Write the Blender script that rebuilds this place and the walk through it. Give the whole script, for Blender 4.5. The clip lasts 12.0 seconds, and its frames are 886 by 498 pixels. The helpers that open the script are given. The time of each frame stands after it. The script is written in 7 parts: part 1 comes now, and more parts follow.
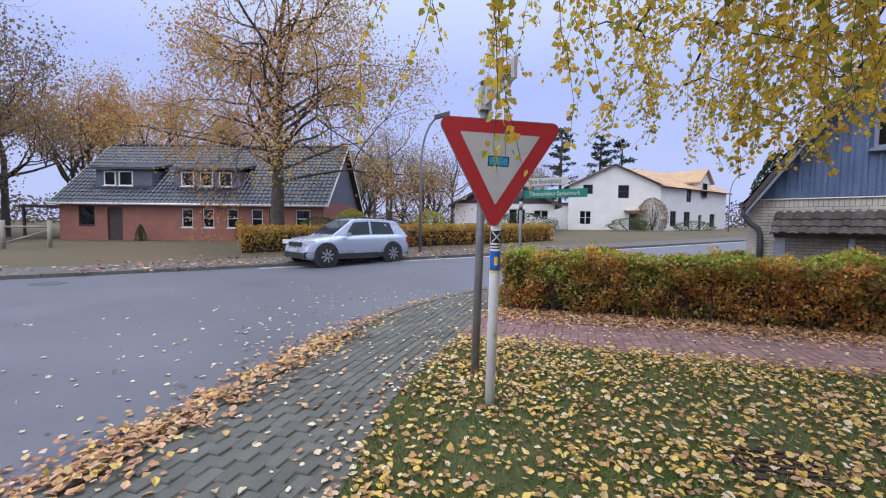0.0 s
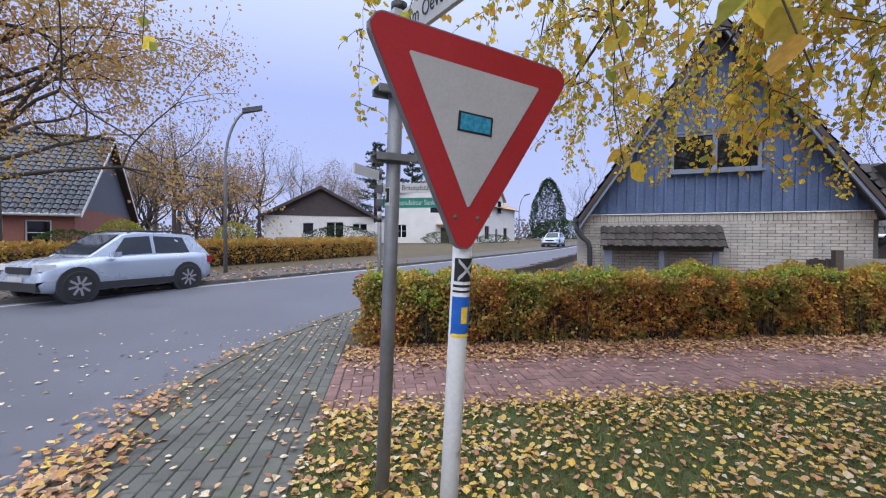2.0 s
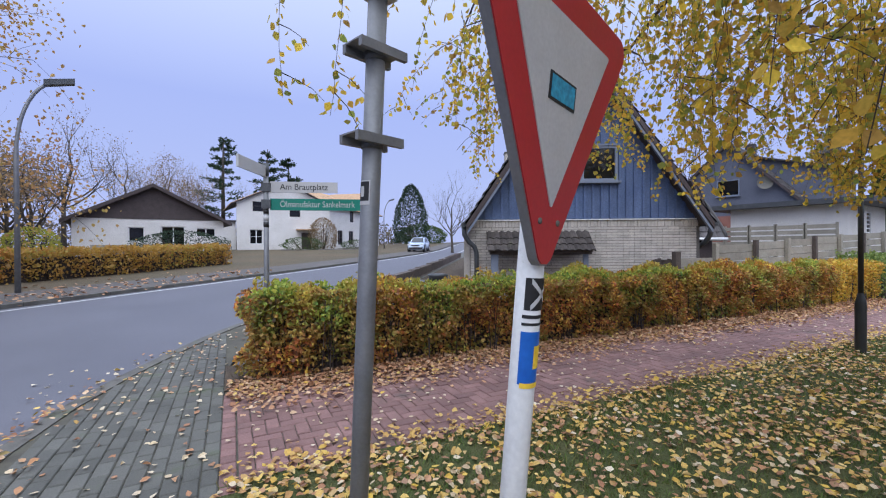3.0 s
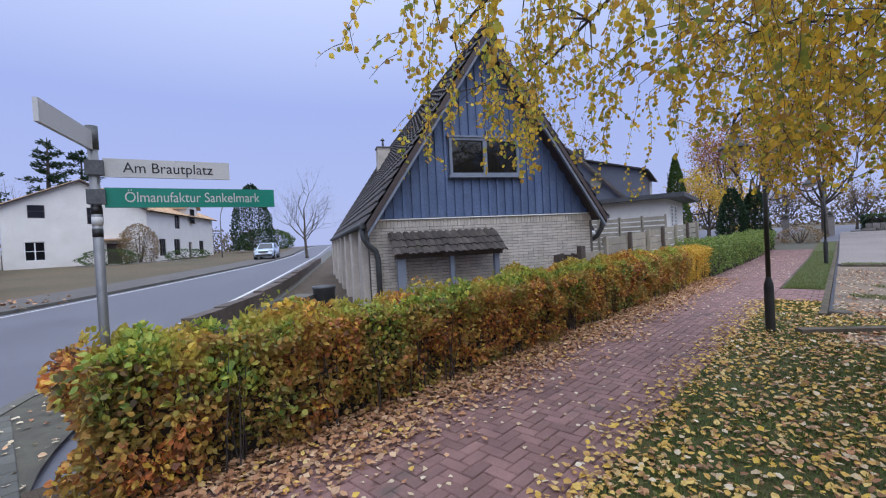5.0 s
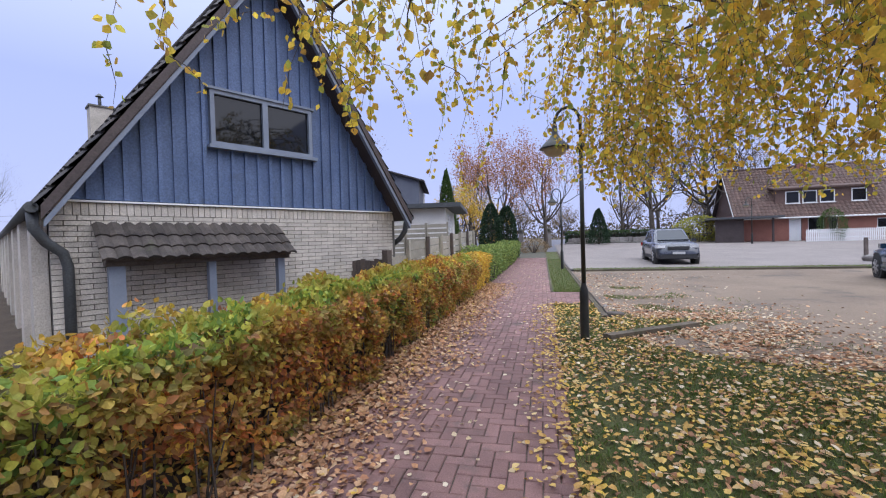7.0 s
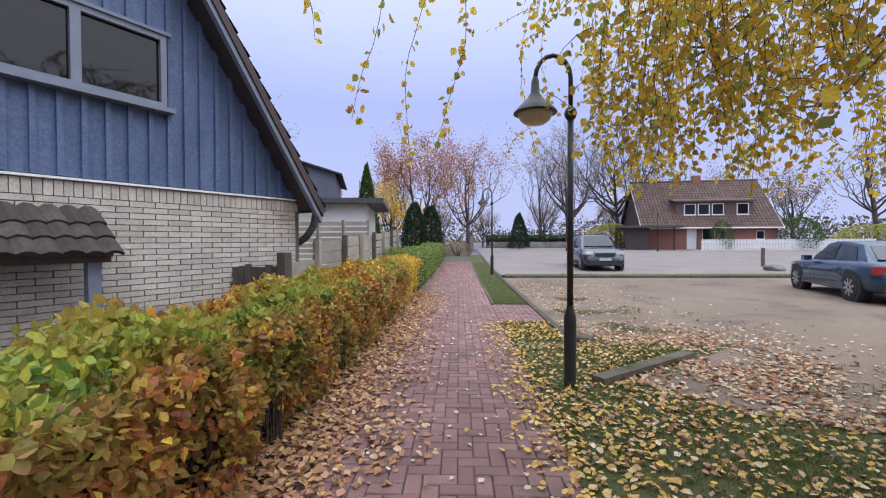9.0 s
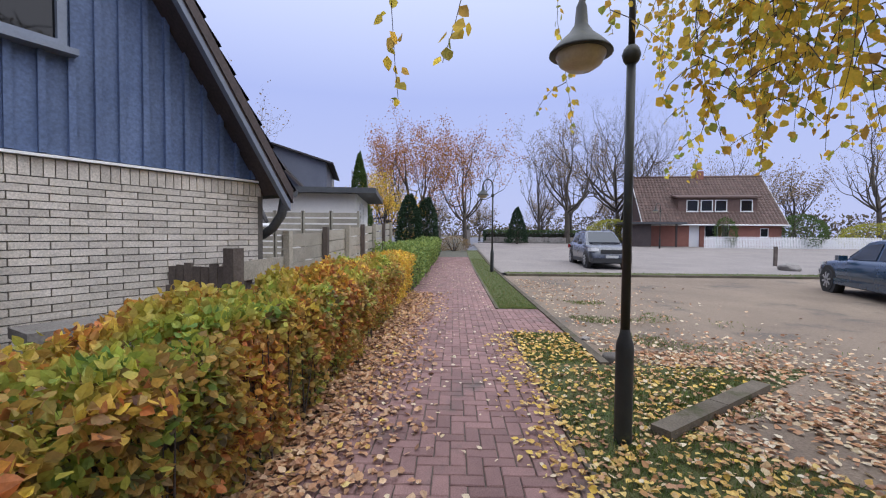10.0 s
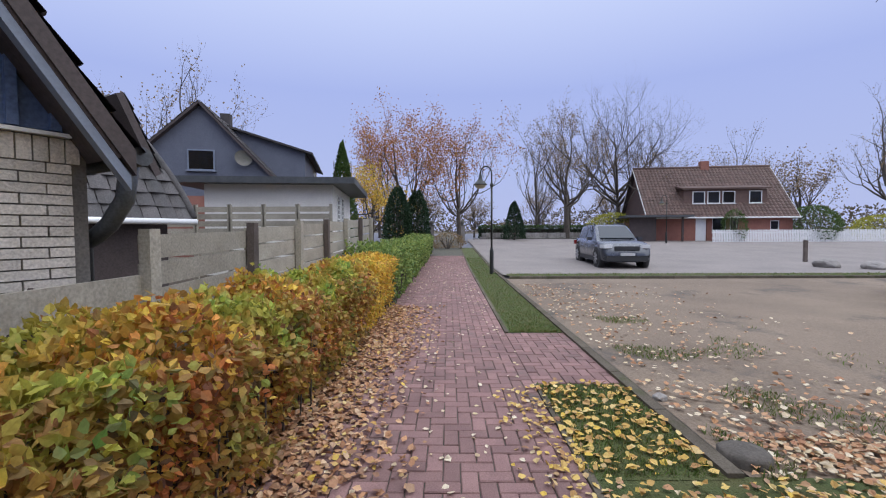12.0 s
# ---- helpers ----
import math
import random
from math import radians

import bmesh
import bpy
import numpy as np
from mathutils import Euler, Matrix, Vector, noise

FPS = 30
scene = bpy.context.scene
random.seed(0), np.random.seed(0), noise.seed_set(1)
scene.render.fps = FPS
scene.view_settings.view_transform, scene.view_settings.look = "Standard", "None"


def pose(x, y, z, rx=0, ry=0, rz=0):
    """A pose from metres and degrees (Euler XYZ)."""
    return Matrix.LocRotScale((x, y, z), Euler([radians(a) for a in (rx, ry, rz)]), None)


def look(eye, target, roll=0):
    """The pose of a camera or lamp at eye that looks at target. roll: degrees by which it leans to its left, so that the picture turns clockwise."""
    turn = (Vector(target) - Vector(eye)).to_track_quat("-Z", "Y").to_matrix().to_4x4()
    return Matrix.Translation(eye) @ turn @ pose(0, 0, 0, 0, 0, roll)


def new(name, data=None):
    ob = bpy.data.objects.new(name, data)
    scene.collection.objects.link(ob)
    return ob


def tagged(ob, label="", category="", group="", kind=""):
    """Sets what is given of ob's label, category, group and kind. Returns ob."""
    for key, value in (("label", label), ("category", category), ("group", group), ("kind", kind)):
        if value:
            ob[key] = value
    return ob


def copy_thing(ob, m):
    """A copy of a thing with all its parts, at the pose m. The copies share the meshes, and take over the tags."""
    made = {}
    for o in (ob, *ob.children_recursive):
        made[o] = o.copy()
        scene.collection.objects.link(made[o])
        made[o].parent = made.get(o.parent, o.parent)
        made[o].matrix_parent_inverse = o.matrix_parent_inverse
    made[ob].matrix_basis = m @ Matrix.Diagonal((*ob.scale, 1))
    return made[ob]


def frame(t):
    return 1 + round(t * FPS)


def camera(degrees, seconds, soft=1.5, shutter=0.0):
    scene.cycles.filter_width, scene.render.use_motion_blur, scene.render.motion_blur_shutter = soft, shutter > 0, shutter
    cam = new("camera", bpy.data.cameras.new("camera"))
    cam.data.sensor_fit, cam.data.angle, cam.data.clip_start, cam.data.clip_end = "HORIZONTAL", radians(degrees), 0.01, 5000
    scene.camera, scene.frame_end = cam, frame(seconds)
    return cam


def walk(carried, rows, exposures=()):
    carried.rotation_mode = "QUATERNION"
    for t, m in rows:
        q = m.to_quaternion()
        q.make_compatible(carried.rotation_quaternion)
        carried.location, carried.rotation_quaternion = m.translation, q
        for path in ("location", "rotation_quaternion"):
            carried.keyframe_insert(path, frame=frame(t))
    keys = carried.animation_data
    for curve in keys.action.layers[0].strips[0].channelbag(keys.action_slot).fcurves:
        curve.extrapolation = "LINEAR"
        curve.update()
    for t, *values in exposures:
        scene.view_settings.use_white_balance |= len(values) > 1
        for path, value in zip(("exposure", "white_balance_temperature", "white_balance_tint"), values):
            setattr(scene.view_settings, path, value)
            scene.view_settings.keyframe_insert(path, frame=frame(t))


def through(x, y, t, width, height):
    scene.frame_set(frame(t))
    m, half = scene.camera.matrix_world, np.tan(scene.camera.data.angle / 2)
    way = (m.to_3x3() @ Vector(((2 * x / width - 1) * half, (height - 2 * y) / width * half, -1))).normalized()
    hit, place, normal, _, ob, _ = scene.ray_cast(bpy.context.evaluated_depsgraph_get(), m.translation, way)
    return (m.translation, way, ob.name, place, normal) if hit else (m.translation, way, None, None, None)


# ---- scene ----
cam = camera(92.4, 12.0, soft=1.15)
ROWS = [  # seconds, eye, target, roll
    (0, (0.000, 0.000, 1.400), (-0.594, 1.907, 1.289), 0.77),
    (0.5, (-0.196, 0.379, 1.409), (-0.627, 2.328, 1.288), 1.10),
    (1, (-0.506, 0.727, 1.431), (-0.673, 2.719, 1.378), 1.98),
    (1.5, (-0.710, 1.064, 1.410), (-0.707, 3.063, 1.367), 1.13),
    (2, (-0.854, 1.476, 1.433), (-0.587, 3.457, 1.393), 0.34),
    (2.5, (-1.079, 1.793, 1.460), (-0.416, 3.680, 1.432), 0.13),
    (4.5, (-1.680, 3.440, 1.440), (-0.487, 5.045, 1.432), -2.70),
    (5, (-1.455, 3.908, 1.531), (-0.001, 5.280, 1.499), -3.00),
    (5.5, (-1.306, 4.326, 1.564), (0.364, 5.428, 1.549), -3.20),
    (6, (-0.843, 4.560, 1.454), (0.967, 5.411, 1.448), -3.61),
    (6.5, (-0.499, 4.902, 1.449), (1.391, 5.555, 1.425), -2.45),
    (7, (-0.046, 5.239, 1.439), (1.901, 5.696, 1.399), -1.68),
    (7.5, (0.417, 5.410, 1.476), (2.393, 5.716, 1.438), -1.60),
    (9.5, (2.506, 5.850, 1.430), (4.505, 5.903, 1.381), 0.19),
    (10, (3.138, 5.885, 1.438), (5.136, 5.937, 1.371), 0.48),
    (10.5, (3.672, 5.923, 1.442), (5.670, 5.971, 1.368), 0.40),
    (11, (4.286, 5.884, 1.456), (6.284, 5.928, 1.383), -0.19),
    (11.5, (4.818, 5.915, 1.463), (6.817, 5.946, 1.384), -0.45),
    (12, (5.445, 5.865, 1.448), (7.443, 5.889, 1.364), -0.21),
]
walk(cam, [(t, look(eye, target, roll)) for t, eye, target, roll in ROWS],
     [(0.0, 0.10, 6080, 10), (2.0, 0.10, 6050, 10), (4.4, -0.22, 5640, 10), (5.5, 0.0, 6050, 10), (7.5, 0.18, 6080, 11), (9.5, 0.10, 6250, 10), (12.0, -0.10, 6130, 9)])

# ---- world, sun, exposure ----
world = bpy.data.worlds.new("overcast_world")
scene.world = world
world.use_nodes = True
wn, wl = world.node_tree.nodes, world.node_tree.links
bg = wn["Background"]
sky = wn.new("ShaderNodeTexSky")
sky.sky_type, sky.sun_disc = "NISHITA", False
sky.sun_elevation, sky.sun_rotation = radians(42), radians(207)
sky.dust_density, sky.air_density = 2.0, 1.5
co = wn.new("ShaderNodeTexCoord")
sp = wn.new("ShaderNodeSeparateXYZ")
rise = wn.new("ShaderNodeValToRGB")
# the cloud deck: paler at the horizon, brightest overhead, as an overcast sky is
rise.color_ramp.elements[0].position, rise.color_ramp.elements[0].color = 0.0, (0.53, 0.575, 0.86, 1)
rise.color_ramp.elements[1].position, rise.color_ramp.elements[1].color = 1.0, (2.9, 3.0, 3.25, 1)
mid = rise.color_ramp.elements.new(0.30)
mid.color = (0.46, 0.525, 0.89, 1)
mid2 = rise.color_ramp.elements.new(0.5)
mid2.color = (0.72, 0.78, 1.05, 1)
skyscale = wn.new("ShaderNodeMix")
skyscale.data_type = "RGBA"
skyscale.inputs[0].default_value = 0.94
dim = wn.new("ShaderNodeMix")
dim.data_type, dim.blend_type = "RGBA", "MULTIPLY"
dim.inputs[0].default_value = 1.0
dim.inputs[7].default_value = (0.1, 0.1, 0.1, 1)
wl.new(co.outputs["Generated"], sp.inputs[0])
wl.new(sp.outputs["Z"], rise.inputs[0])
wl.new(sky.outputs[0], dim.inputs[6])
wl.new(dim.outputs[2], skyscale.inputs[6])
wl.new(rise.outputs[0], skyscale.inputs[7])
wl.new(skyscale.outputs[2], bg.inputs[0])
bg.inputs[1].default_value = 1.0
sun = new("sun", bpy.data.lights.new("sun", "SUN"))
sun.data.energy, sun.data.angle, sun.data.color = 1.45, radians(70), (1.0, 0.96, 0.9)
sun.matrix_world = look((-7, -14, 14), (0, 0, 0))


# ---- small tools ----
def ramp(d):
    """Rises slowly from nought, then evenly."""
    return 0.0 if d <= 0 else (d * d / 8 if d < 4 else d - 2)


def H(x, y):
    """Height of the ground: level round the junction, rising gently north and east."""
    return 0.025 * min(ramp(y - 8), 60) + 0.027 * min(ramp(x - 20), 40)


def box(bm, x0, x1, y0, y1, z0, z1, m=None):
    vs = [bm.verts.new((x, y, z)) for z in (z0, z1) for x, y in ((x0, y0), (x1, y0), (x1, y1), (x0, y1))]
    if m is not None:
        for v in vs:
            v.co = m @ v.co
    for f in ((3, 2, 1, 0), (4, 5, 6, 7), (0, 1, 5, 4), (1, 2, 6, 5), (2, 3, 7, 6), (3, 0, 4, 7)):
        bm.faces.new([vs[i] for i in f])
    return vs


def prism(bm, poly, y0, y1, m=None):
    """Extrudes a polygon of (x, z) from y0 to y1."""
    a = [bm.verts.new((x, y0, z)) for x, z in poly]
    b = [bm.verts.new((x, y1, z)) for x, z in poly]
    if m is not None:
        for v in a + b:
            v.co = m @ v.co
    n = len(poly)
    bm.faces.new(a)
    bm.faces.new(b[::-1])
    for i in range(n):
        bm.faces.new((a[(i + 1) % n], a[i], b[i], b[(i + 1) % n]))
    return a + b


def tube(bm, pts, radii, n=8, caps=True):
    """A round rod through points, with a radius at each."""
    pts = [Vector(p) for p in pts]
    rings = []
    for i, p in enumerate(pts):
        d = (pts[min(i + 1, len(pts) - 1)] - pts[max(i - 1, 0)]).normalized()
        u = d.orthogonal().normalized() if i == 0 else (rings[-1][1] - d * rings[-1][1].dot(d)).normalized()
        w = d.cross(u)
        r = radii[i] if isinstance(radii, (list, tuple)) else radii
        rings.append(([bm.verts.new(p + (u * math.cos(2 * math.pi * k / n) + w * math.sin(2 * math.pi * k / n)) * r) for k in range(n)], u))
    for (a, _), (b, _) in zip(rings, rings[1:]):
        for k in range(n):
            bm.faces.new((a[k], a[(k + 1) % n], b[(k + 1) % n], b[k])).smooth = True
    if caps:
        bm.faces.new(rings[0][0][::-1])
        bm.faces.new(rings[-1][0])


def lathe(bm, prof, centre=(0, 0, 0), n=20):
    """Turns a profile of (radius, z) round an upright axis."""
    c = Vector(centre)
    rings = [[bm.verts.new(c + Vector((r * math.cos(2 * math.pi * k / n), r * math.sin(2 * math.pi * k / n), z))) for k in range(n)] for r, z in prof]
    for a, b in zip(rings, rings[1:]):
        for k in range(n):
            bm.faces.new((a[k], a[(k + 1) % n], b[(k + 1) % n], b[k])).smooth = True


def mesh_of(name, bm, material, bevel=0.0):
    if bevel:
        bmesh.ops.bevel(bm, geom=[e for e in bm.edges if len(e.link_faces) == 2 and e.calc_face_angle(0) > 0.5], offset=bevel, segments=1, affect="EDGES")
    bmesh.ops.recalc_face_normals(bm, faces=bm.faces)
    me = bpy.data.meshes.new(name)
    bm.to_mesh(me)
    bm.free()
    me.materials.append(material)
    return me


def part(name, bm, material, parent=None, label="", bevel=0.0):
    ob = new(name, mesh_of(name, bm, material, bevel))
    if parent is not None:
        ob.parent = parent
    return tagged(ob, label)


def thing(name, label, category, group="", m=None, kind=""):
    ob = new(name)
    if m is not None:
        ob.matrix_world = m
    return tagged(ob, label, category, group, kind)


def pieces(name, meshes, places, parent):
    """Objects of their own on shared meshes: places are (mesh index, pose)."""
    for k, m in places:
        ob = bpy.data.objects.new(name, meshes[k])
        scene.collection.objects.link(ob)
        ob.parent, ob.matrix_basis = parent, m


# ---- materials ----
def mat(name, c1, c2=None, rough=0.8, metal=0.0, scale=3.0, fine=60.0, bump=0.3, vary=0.0, stain=None, spec=0.4, depth=0.004, coat=0.0, grain_amt=0.26):
    """A surface with broad patches from c1 to c2, a fine grain, stains, relief, and change from piece to piece."""
    m = bpy.data.materials.new(name)
    m.use_nodes = True
    n, l = m.node_tree.nodes, m.node_tree.links
    b = n["Principled BSDF"]
    b.inputs["Metallic"].default_value = metal
    b.inputs["Specular IOR Level"].default_value = spec
    b.inputs["Coat Weight"].default_value = coat
    c2 = c2 or tuple(v * 0.75 for v in c1)
    tc = n.new("ShaderNodeTexCoord")
    geo = n.new("ShaderNodeNewGeometry")
    big = n.new("ShaderNodeTexNoise")
    big.inputs["Scale"].default_value, big.inputs["Detail"].default_value, big.inputs["Roughness"].default_value = scale, 6, 0.62
    small = n.new("ShaderNodeTexNoise")
    small.inputs["Scale"].default_value, small.inputs["Detail"].default_value = fine, 3
    l.new(geo.outputs["Position"], big.inputs["Vector"])
    l.new(geo.outputs["Position"], small.inputs["Vector"])
    cr = n.new("ShaderNodeValToRGB")
    cr.color_ramp.elements[0].position, cr.color_ramp.elements[1].position = 0.32, 0.68
    cr.color_ramp.elements[0].color, cr.color_ramp.elements[1].color = (*c1, 1), (*c2, 1)
    l.new(big.outputs["Fac"], cr.inputs[0])
    grain = n.new("ShaderNodeMapRange")
    grain.inputs[1].default_value, grain.inputs[2].default_value, grain.inputs[3].default_value, grain.inputs[4].default_value = 0.25, 0.75, 1 - grain_amt, 1 + grain_amt
    l.new(small.outputs["Fac"], grain.inputs[0])
    mul = n.new("ShaderNodeMix")
    mul.data_type, mul.blend_type = "RGBA", "MULTIPLY"
    mul.inputs[0].default_value = 1.0
    l.new(cr.outputs[0], mul.inputs[6])
    l.new(grain.outputs[0], mul.inputs[7])
    out = mul.outputs[2]
    if vary:
        oi = n.new("ShaderNodeObjectInfo")
        add = n.new("ShaderNodeMath")
        add.operation = "ADD"
        l.new(oi.outputs["Random"], add.inputs[0])
        l.new(geo.outputs["Random Per Island"], add.inputs[1])
        fr = n.new("ShaderNodeMath")
        fr.operation = "FRACT"
        l.new(add.outputs[0], fr.inputs[0])
        hs = n.new("ShaderNodeHueSaturation")
        mr = n.new("ShaderNodeMapRange")
        mr.inputs[3].default_value, mr.inputs[4].default_value = 1 - vary, 1 + vary
        l.new(fr.outputs[0], mr.inputs[0])
        l.new(mr.outputs[0], hs.inputs["Value"])
        l.new(out, hs.inputs["Color"])
        out = hs.outputs[0]
    if stain:
        st = n.new("ShaderNodeTexNoise")
        st.inputs["Scale"].default_value, st.inputs["Detail"].default_value, st.inputs["Roughness"].default_value = stain[1], 8, 0.7
        l.new(geo.outputs["Position"], st.inputs["Vector"])
        sr = n.new("ShaderNodeValToRGB")
        sr.color_ramp.elements[0].position, sr.color_ramp.elements[1].position = stain[2], stain[2] + 0.12
        l.new(st.outputs["Fac"], sr.inputs[0])
        mx = n.new("ShaderNodeMix")
        mx.data_type = "RGBA"
        mx.inputs[7].default_value = (*stain[0], 1)
        l.new(sr.outputs[0], mx.inputs[0])
        l.new(out, mx.inputs[6])
        out = mx.outputs[2]
    l.new(out, b.inputs["Base Color"])
    rr = n.new("ShaderNodeMapRange")
    rr.inputs[3].default_value, rr.inputs[4].default_value = max(0.03, rough - 0.12), min(1, rough + 0.12)
    l.new(big.outputs["Fac"], rr.inputs[0])
    l.new(rr.outputs[0], b.inputs["Roughness"])
    if bump:
        bp = n.new("ShaderNodeBump")
        bp.inputs["Strength"].default_value, bp.inputs["Distance"].default_value = bump, depth
        l.new(small.outputs["Fac"], bp.inputs["Height"])
        l.new(bp.outputs[0], b.inputs["Normal"])
    return m


def leaf_mat(name, colours, patch=None, patch_scale=1.2, through=0.35, rough=0.55):
    """Leaves: one colour of the ramp each, by leaf; patch: a second ramp that takes over in broad patches."""
    m = bpy.data.materials.new(name)
    m.use_nodes = True
    n, l = m.node_tree.nodes, m.node_tree.links
    b = n["Principled BSDF"]
    b.inputs["Roughness"].default_value = rough
    b.inputs["Specular IOR Level"].default_value = 0.3
    geo = n.new("ShaderNodeNewGeometry")

    def fan(cols):
        cr = n.new("ShaderNodeValToRGB")
        e = cr.color_ramp.elements
        e[0].color, e[0].position = (*cols[0], 1), 0.0
        e[1].color, e[1].position = (*cols[-1], 1), 1.0
        for i, c in enumerate(cols[1:-1], 1):
            x = e.new(i / (len(cols) - 1))
            x.color = (*c, 1)
        l.new(geo.outputs["Random Per Island"], cr.inputs[0])
        return cr.outputs[0]

    out = fan(colours)
    if patch:
        nz = n.new("ShaderNodeTexNoise")
        nz.inputs["Scale"].default_value, nz.inputs["Detail"].default_value = patch_scale, 3
        l.new(geo.outputs["Position"], nz.inputs["Vector"])
        mr = n.new("ShaderNodeMapRange")
        mr.inputs[1].default_value, mr.inputs[2].default_value = 0.40, 0.60
        l.new(nz.outputs["Fac"], mr.inputs[0])
        mx = n.new("ShaderNodeMix")
        mx.data_type = "RGBA"
        l.new(mr.outputs[0], mx.inputs[0])
        l.new(out, mx.inputs[6])
        l.new(fan(patch), mx.inputs[7])
        out = mx.outputs[2]
    vein = n.new("ShaderNodeTexNoise")
    vein.inputs["Scale"].default_value = 90
    l.new(geo.outputs["Position"], vein.inputs["Vector"])
    vr = n.new("ShaderNodeMapRange")
    vr.inputs[3].default_value, vr.inputs[4].default_value = 0.65, 1.3
    l.new(vein.outputs["Fac"], vr.inputs[0])
    ml = n.new("ShaderNodeMix")
    ml.data_type, ml.blend_type = "RGBA", "MULTIPLY"
    ml.inputs[0].default_value = 1
    l.new(out, ml.inputs[6])
    l.new(vr.outputs[0], ml.inputs[7])
    l.new(ml.outputs[2], b.inputs["Base Color"])
    tr = n.new("ShaderNodeBsdfTranslucent")
    l.new(ml.outputs[2], tr.inputs["Color"])
    ms = n.new("ShaderNodeMixShader")
    ms.inputs[0].default_value = through
    l.new(b.outputs[0], ms.inputs[1])
    l.new(tr.outputs[0], ms.inputs[2])
    l.new(ms.outputs[0], n["Material Output"].inputs["Surface"])
    return m


def glass_mat(name, tint=(0.008, 0.009, 0.011), rough=0.04):
    """Window glass over a dark room: a dark gloss."""
    m = bpy.data.materials.new(name)
    m.use_nodes = True
    b = m.node_tree.nodes["Principled BSDF"]
    b.inputs["Base Color"].default_value = (*tint, 1)
    b.inputs["Roughness"].default_value = rough
    b.inputs["Specular IOR Level"].default_value = 0.35
    return m


ASPHALT = mat("asphalt", (0.089, 0.09, 0.108), (0.122, 0.123, 0.146), 0.6, scale=0.5, fine=140, bump=0.5, stain=((0.06, 0.056, 0.06), 0.9, 0.64))
GREYPAVER = mat("grey_paver", (0.083, 0.083, 0.073), (0.124, 0.122, 0.108), 0.85, scale=1.6, fine=120, bump=0.5, vary=0.16, stain=((0.075, 0.09, 0.05), 1.6, 0.55))
REDPAVER = mat("red_paver", (0.165, 0.093, 0.086), (0.235, 0.137, 0.125), 0.8, scale=2.2, fine=110, bump=0.5, vary=0.2, stain=((0.115, 0.085, 0.075), 1.3, 0.56))
JOINT = mat("joint_sand", (0.06, 0.055, 0.045), (0.10, 0.095, 0.07), 0.95, scale=5, fine=150)
SOIL = mat("soil", (0.055, 0.04, 0.028), (0.10, 0.075, 0.05), 0.95, scale=3, fine=60, bump=0.9, depth=0.02)
LAWN = mat("lawn_turf", (0.052, 0.078, 0.018), (0.088, 0.082, 0.03), 0.95, scale=2.5, fine=70, bump=0.9, depth=0.02)
FIELD = mat("far_grass", (0.072, 0.062, 0.034), (0.118, 0.085, 0.05), 0.95, scale=0.15, fine=12, bump=0.6, depth=0.05)
SAND = mat("sand_lot", (0.145, 0.108, 0.078), (0.215, 0.165, 0.12), 0.95, scale=0.45, fine=45, bump=0.7, depth=0.012, stain=((0.085, 0.072, 0.06), 0.55, 0.54))
LOTPAVE = mat("lot_paving", (0.175, 0.153, 0.142), (0.235, 0.205, 0.188), 0.85, scale=0.5, fine=50, bump=0.5)
KERB = mat("kerb_concrete", (0.092, 0.088, 0.077), (0.145, 0.138, 0.122), 0.85, scale=3, fine=90, vary=0.12, stain=((0.10, 0.12, 0.06), 2.5, 0.58))
EDGING = mat("earthy_edging_stone", (0.082, 0.068, 0.052), (0.135, 0.115, 0.09), 0.95, scale=2.5, fine=70, vary=0.18, spec=0.1, bump=0.7, stain=((0.06, 0.065, 0.03), 2.2, 0.52))
WHITELINE = mat("road_paint", (0.62, 0.62, 0.62), (0.5, 0.5, 0.5), 0.7, scale=3, fine=80, stain=((0.2, 0.2, 0.2), 6, 0.62))
BUFFBRICK = mat("buff_brick", (0.46, 0.42, 0.365), (0.58, 0.53, 0.47), 0.85, scale=4, fine=70, bump=0.7, vary=0.13, stain=((0.30, 0.27, 0.24), 3, 0.64), depth=0.006)
MORTAR = mat("mortar", (0.12, 0.11, 0.10), (0.17, 0.155, 0.14), 0.95)
REDBRICK = mat("red_brick", (0.25, 0.105, 0.08), (0.31, 0.14, 0.105), 0.85, scale=2, fine=40, vary=0.12)
BLUEWOOD = mat("blue_board", (0.078, 0.116, 0.22), (0.112, 0.155, 0.27), 0.65, scale=2.5, fine=40, vary=0.10, bump=0.35, stain=((0.07, 0.09, 0.13), 1.7, 0.62))
ROOFDARK = mat("dark_tile", (0.035, 0.032, 0.033), (0.07, 0.06, 0.058), 0.75, scale=3, fine=50, vary=0.25, bump=0.6, stain=((0.09, 0.085, 0.06), 2.4, 0.63))
AWNTILE = mat("mossy_tile", (0.05, 0.042, 0.04), (0.10, 0.085, 0.075), 0.85, scale=6, fine=50, vary=0.25, bump=0.7, stain=((0.07, 0.08, 0.04), 4, 0.6))
BLUETILE = mat("blue_glazed_tile", (0.02, 0.023, 0.038), (0.034, 0.04, 0.06), 0.30, scale=2, fine=30, vary=0.2, spec=0.6)
BROWNTILE = mat("brown_tile", (0.085, 0.05, 0.042), (0.12, 0.075, 0.06), 0.7, scale=2, fine=30, vary=0.2)
TANTILE = mat("tan_tile", (0.42, 0.27, 0.16), (0.52, 0.36, 0.22), 0.8, scale=2, fine=30, vary=0.15)
RENDERWHITE = mat("white_render", (0.66, 0.64, 0.60), (0.74, 0.72, 0.69), 0.9, scale=0.8, fine=50, stain=((0.52, 0.5, 0.46), 0.7, 0.66))
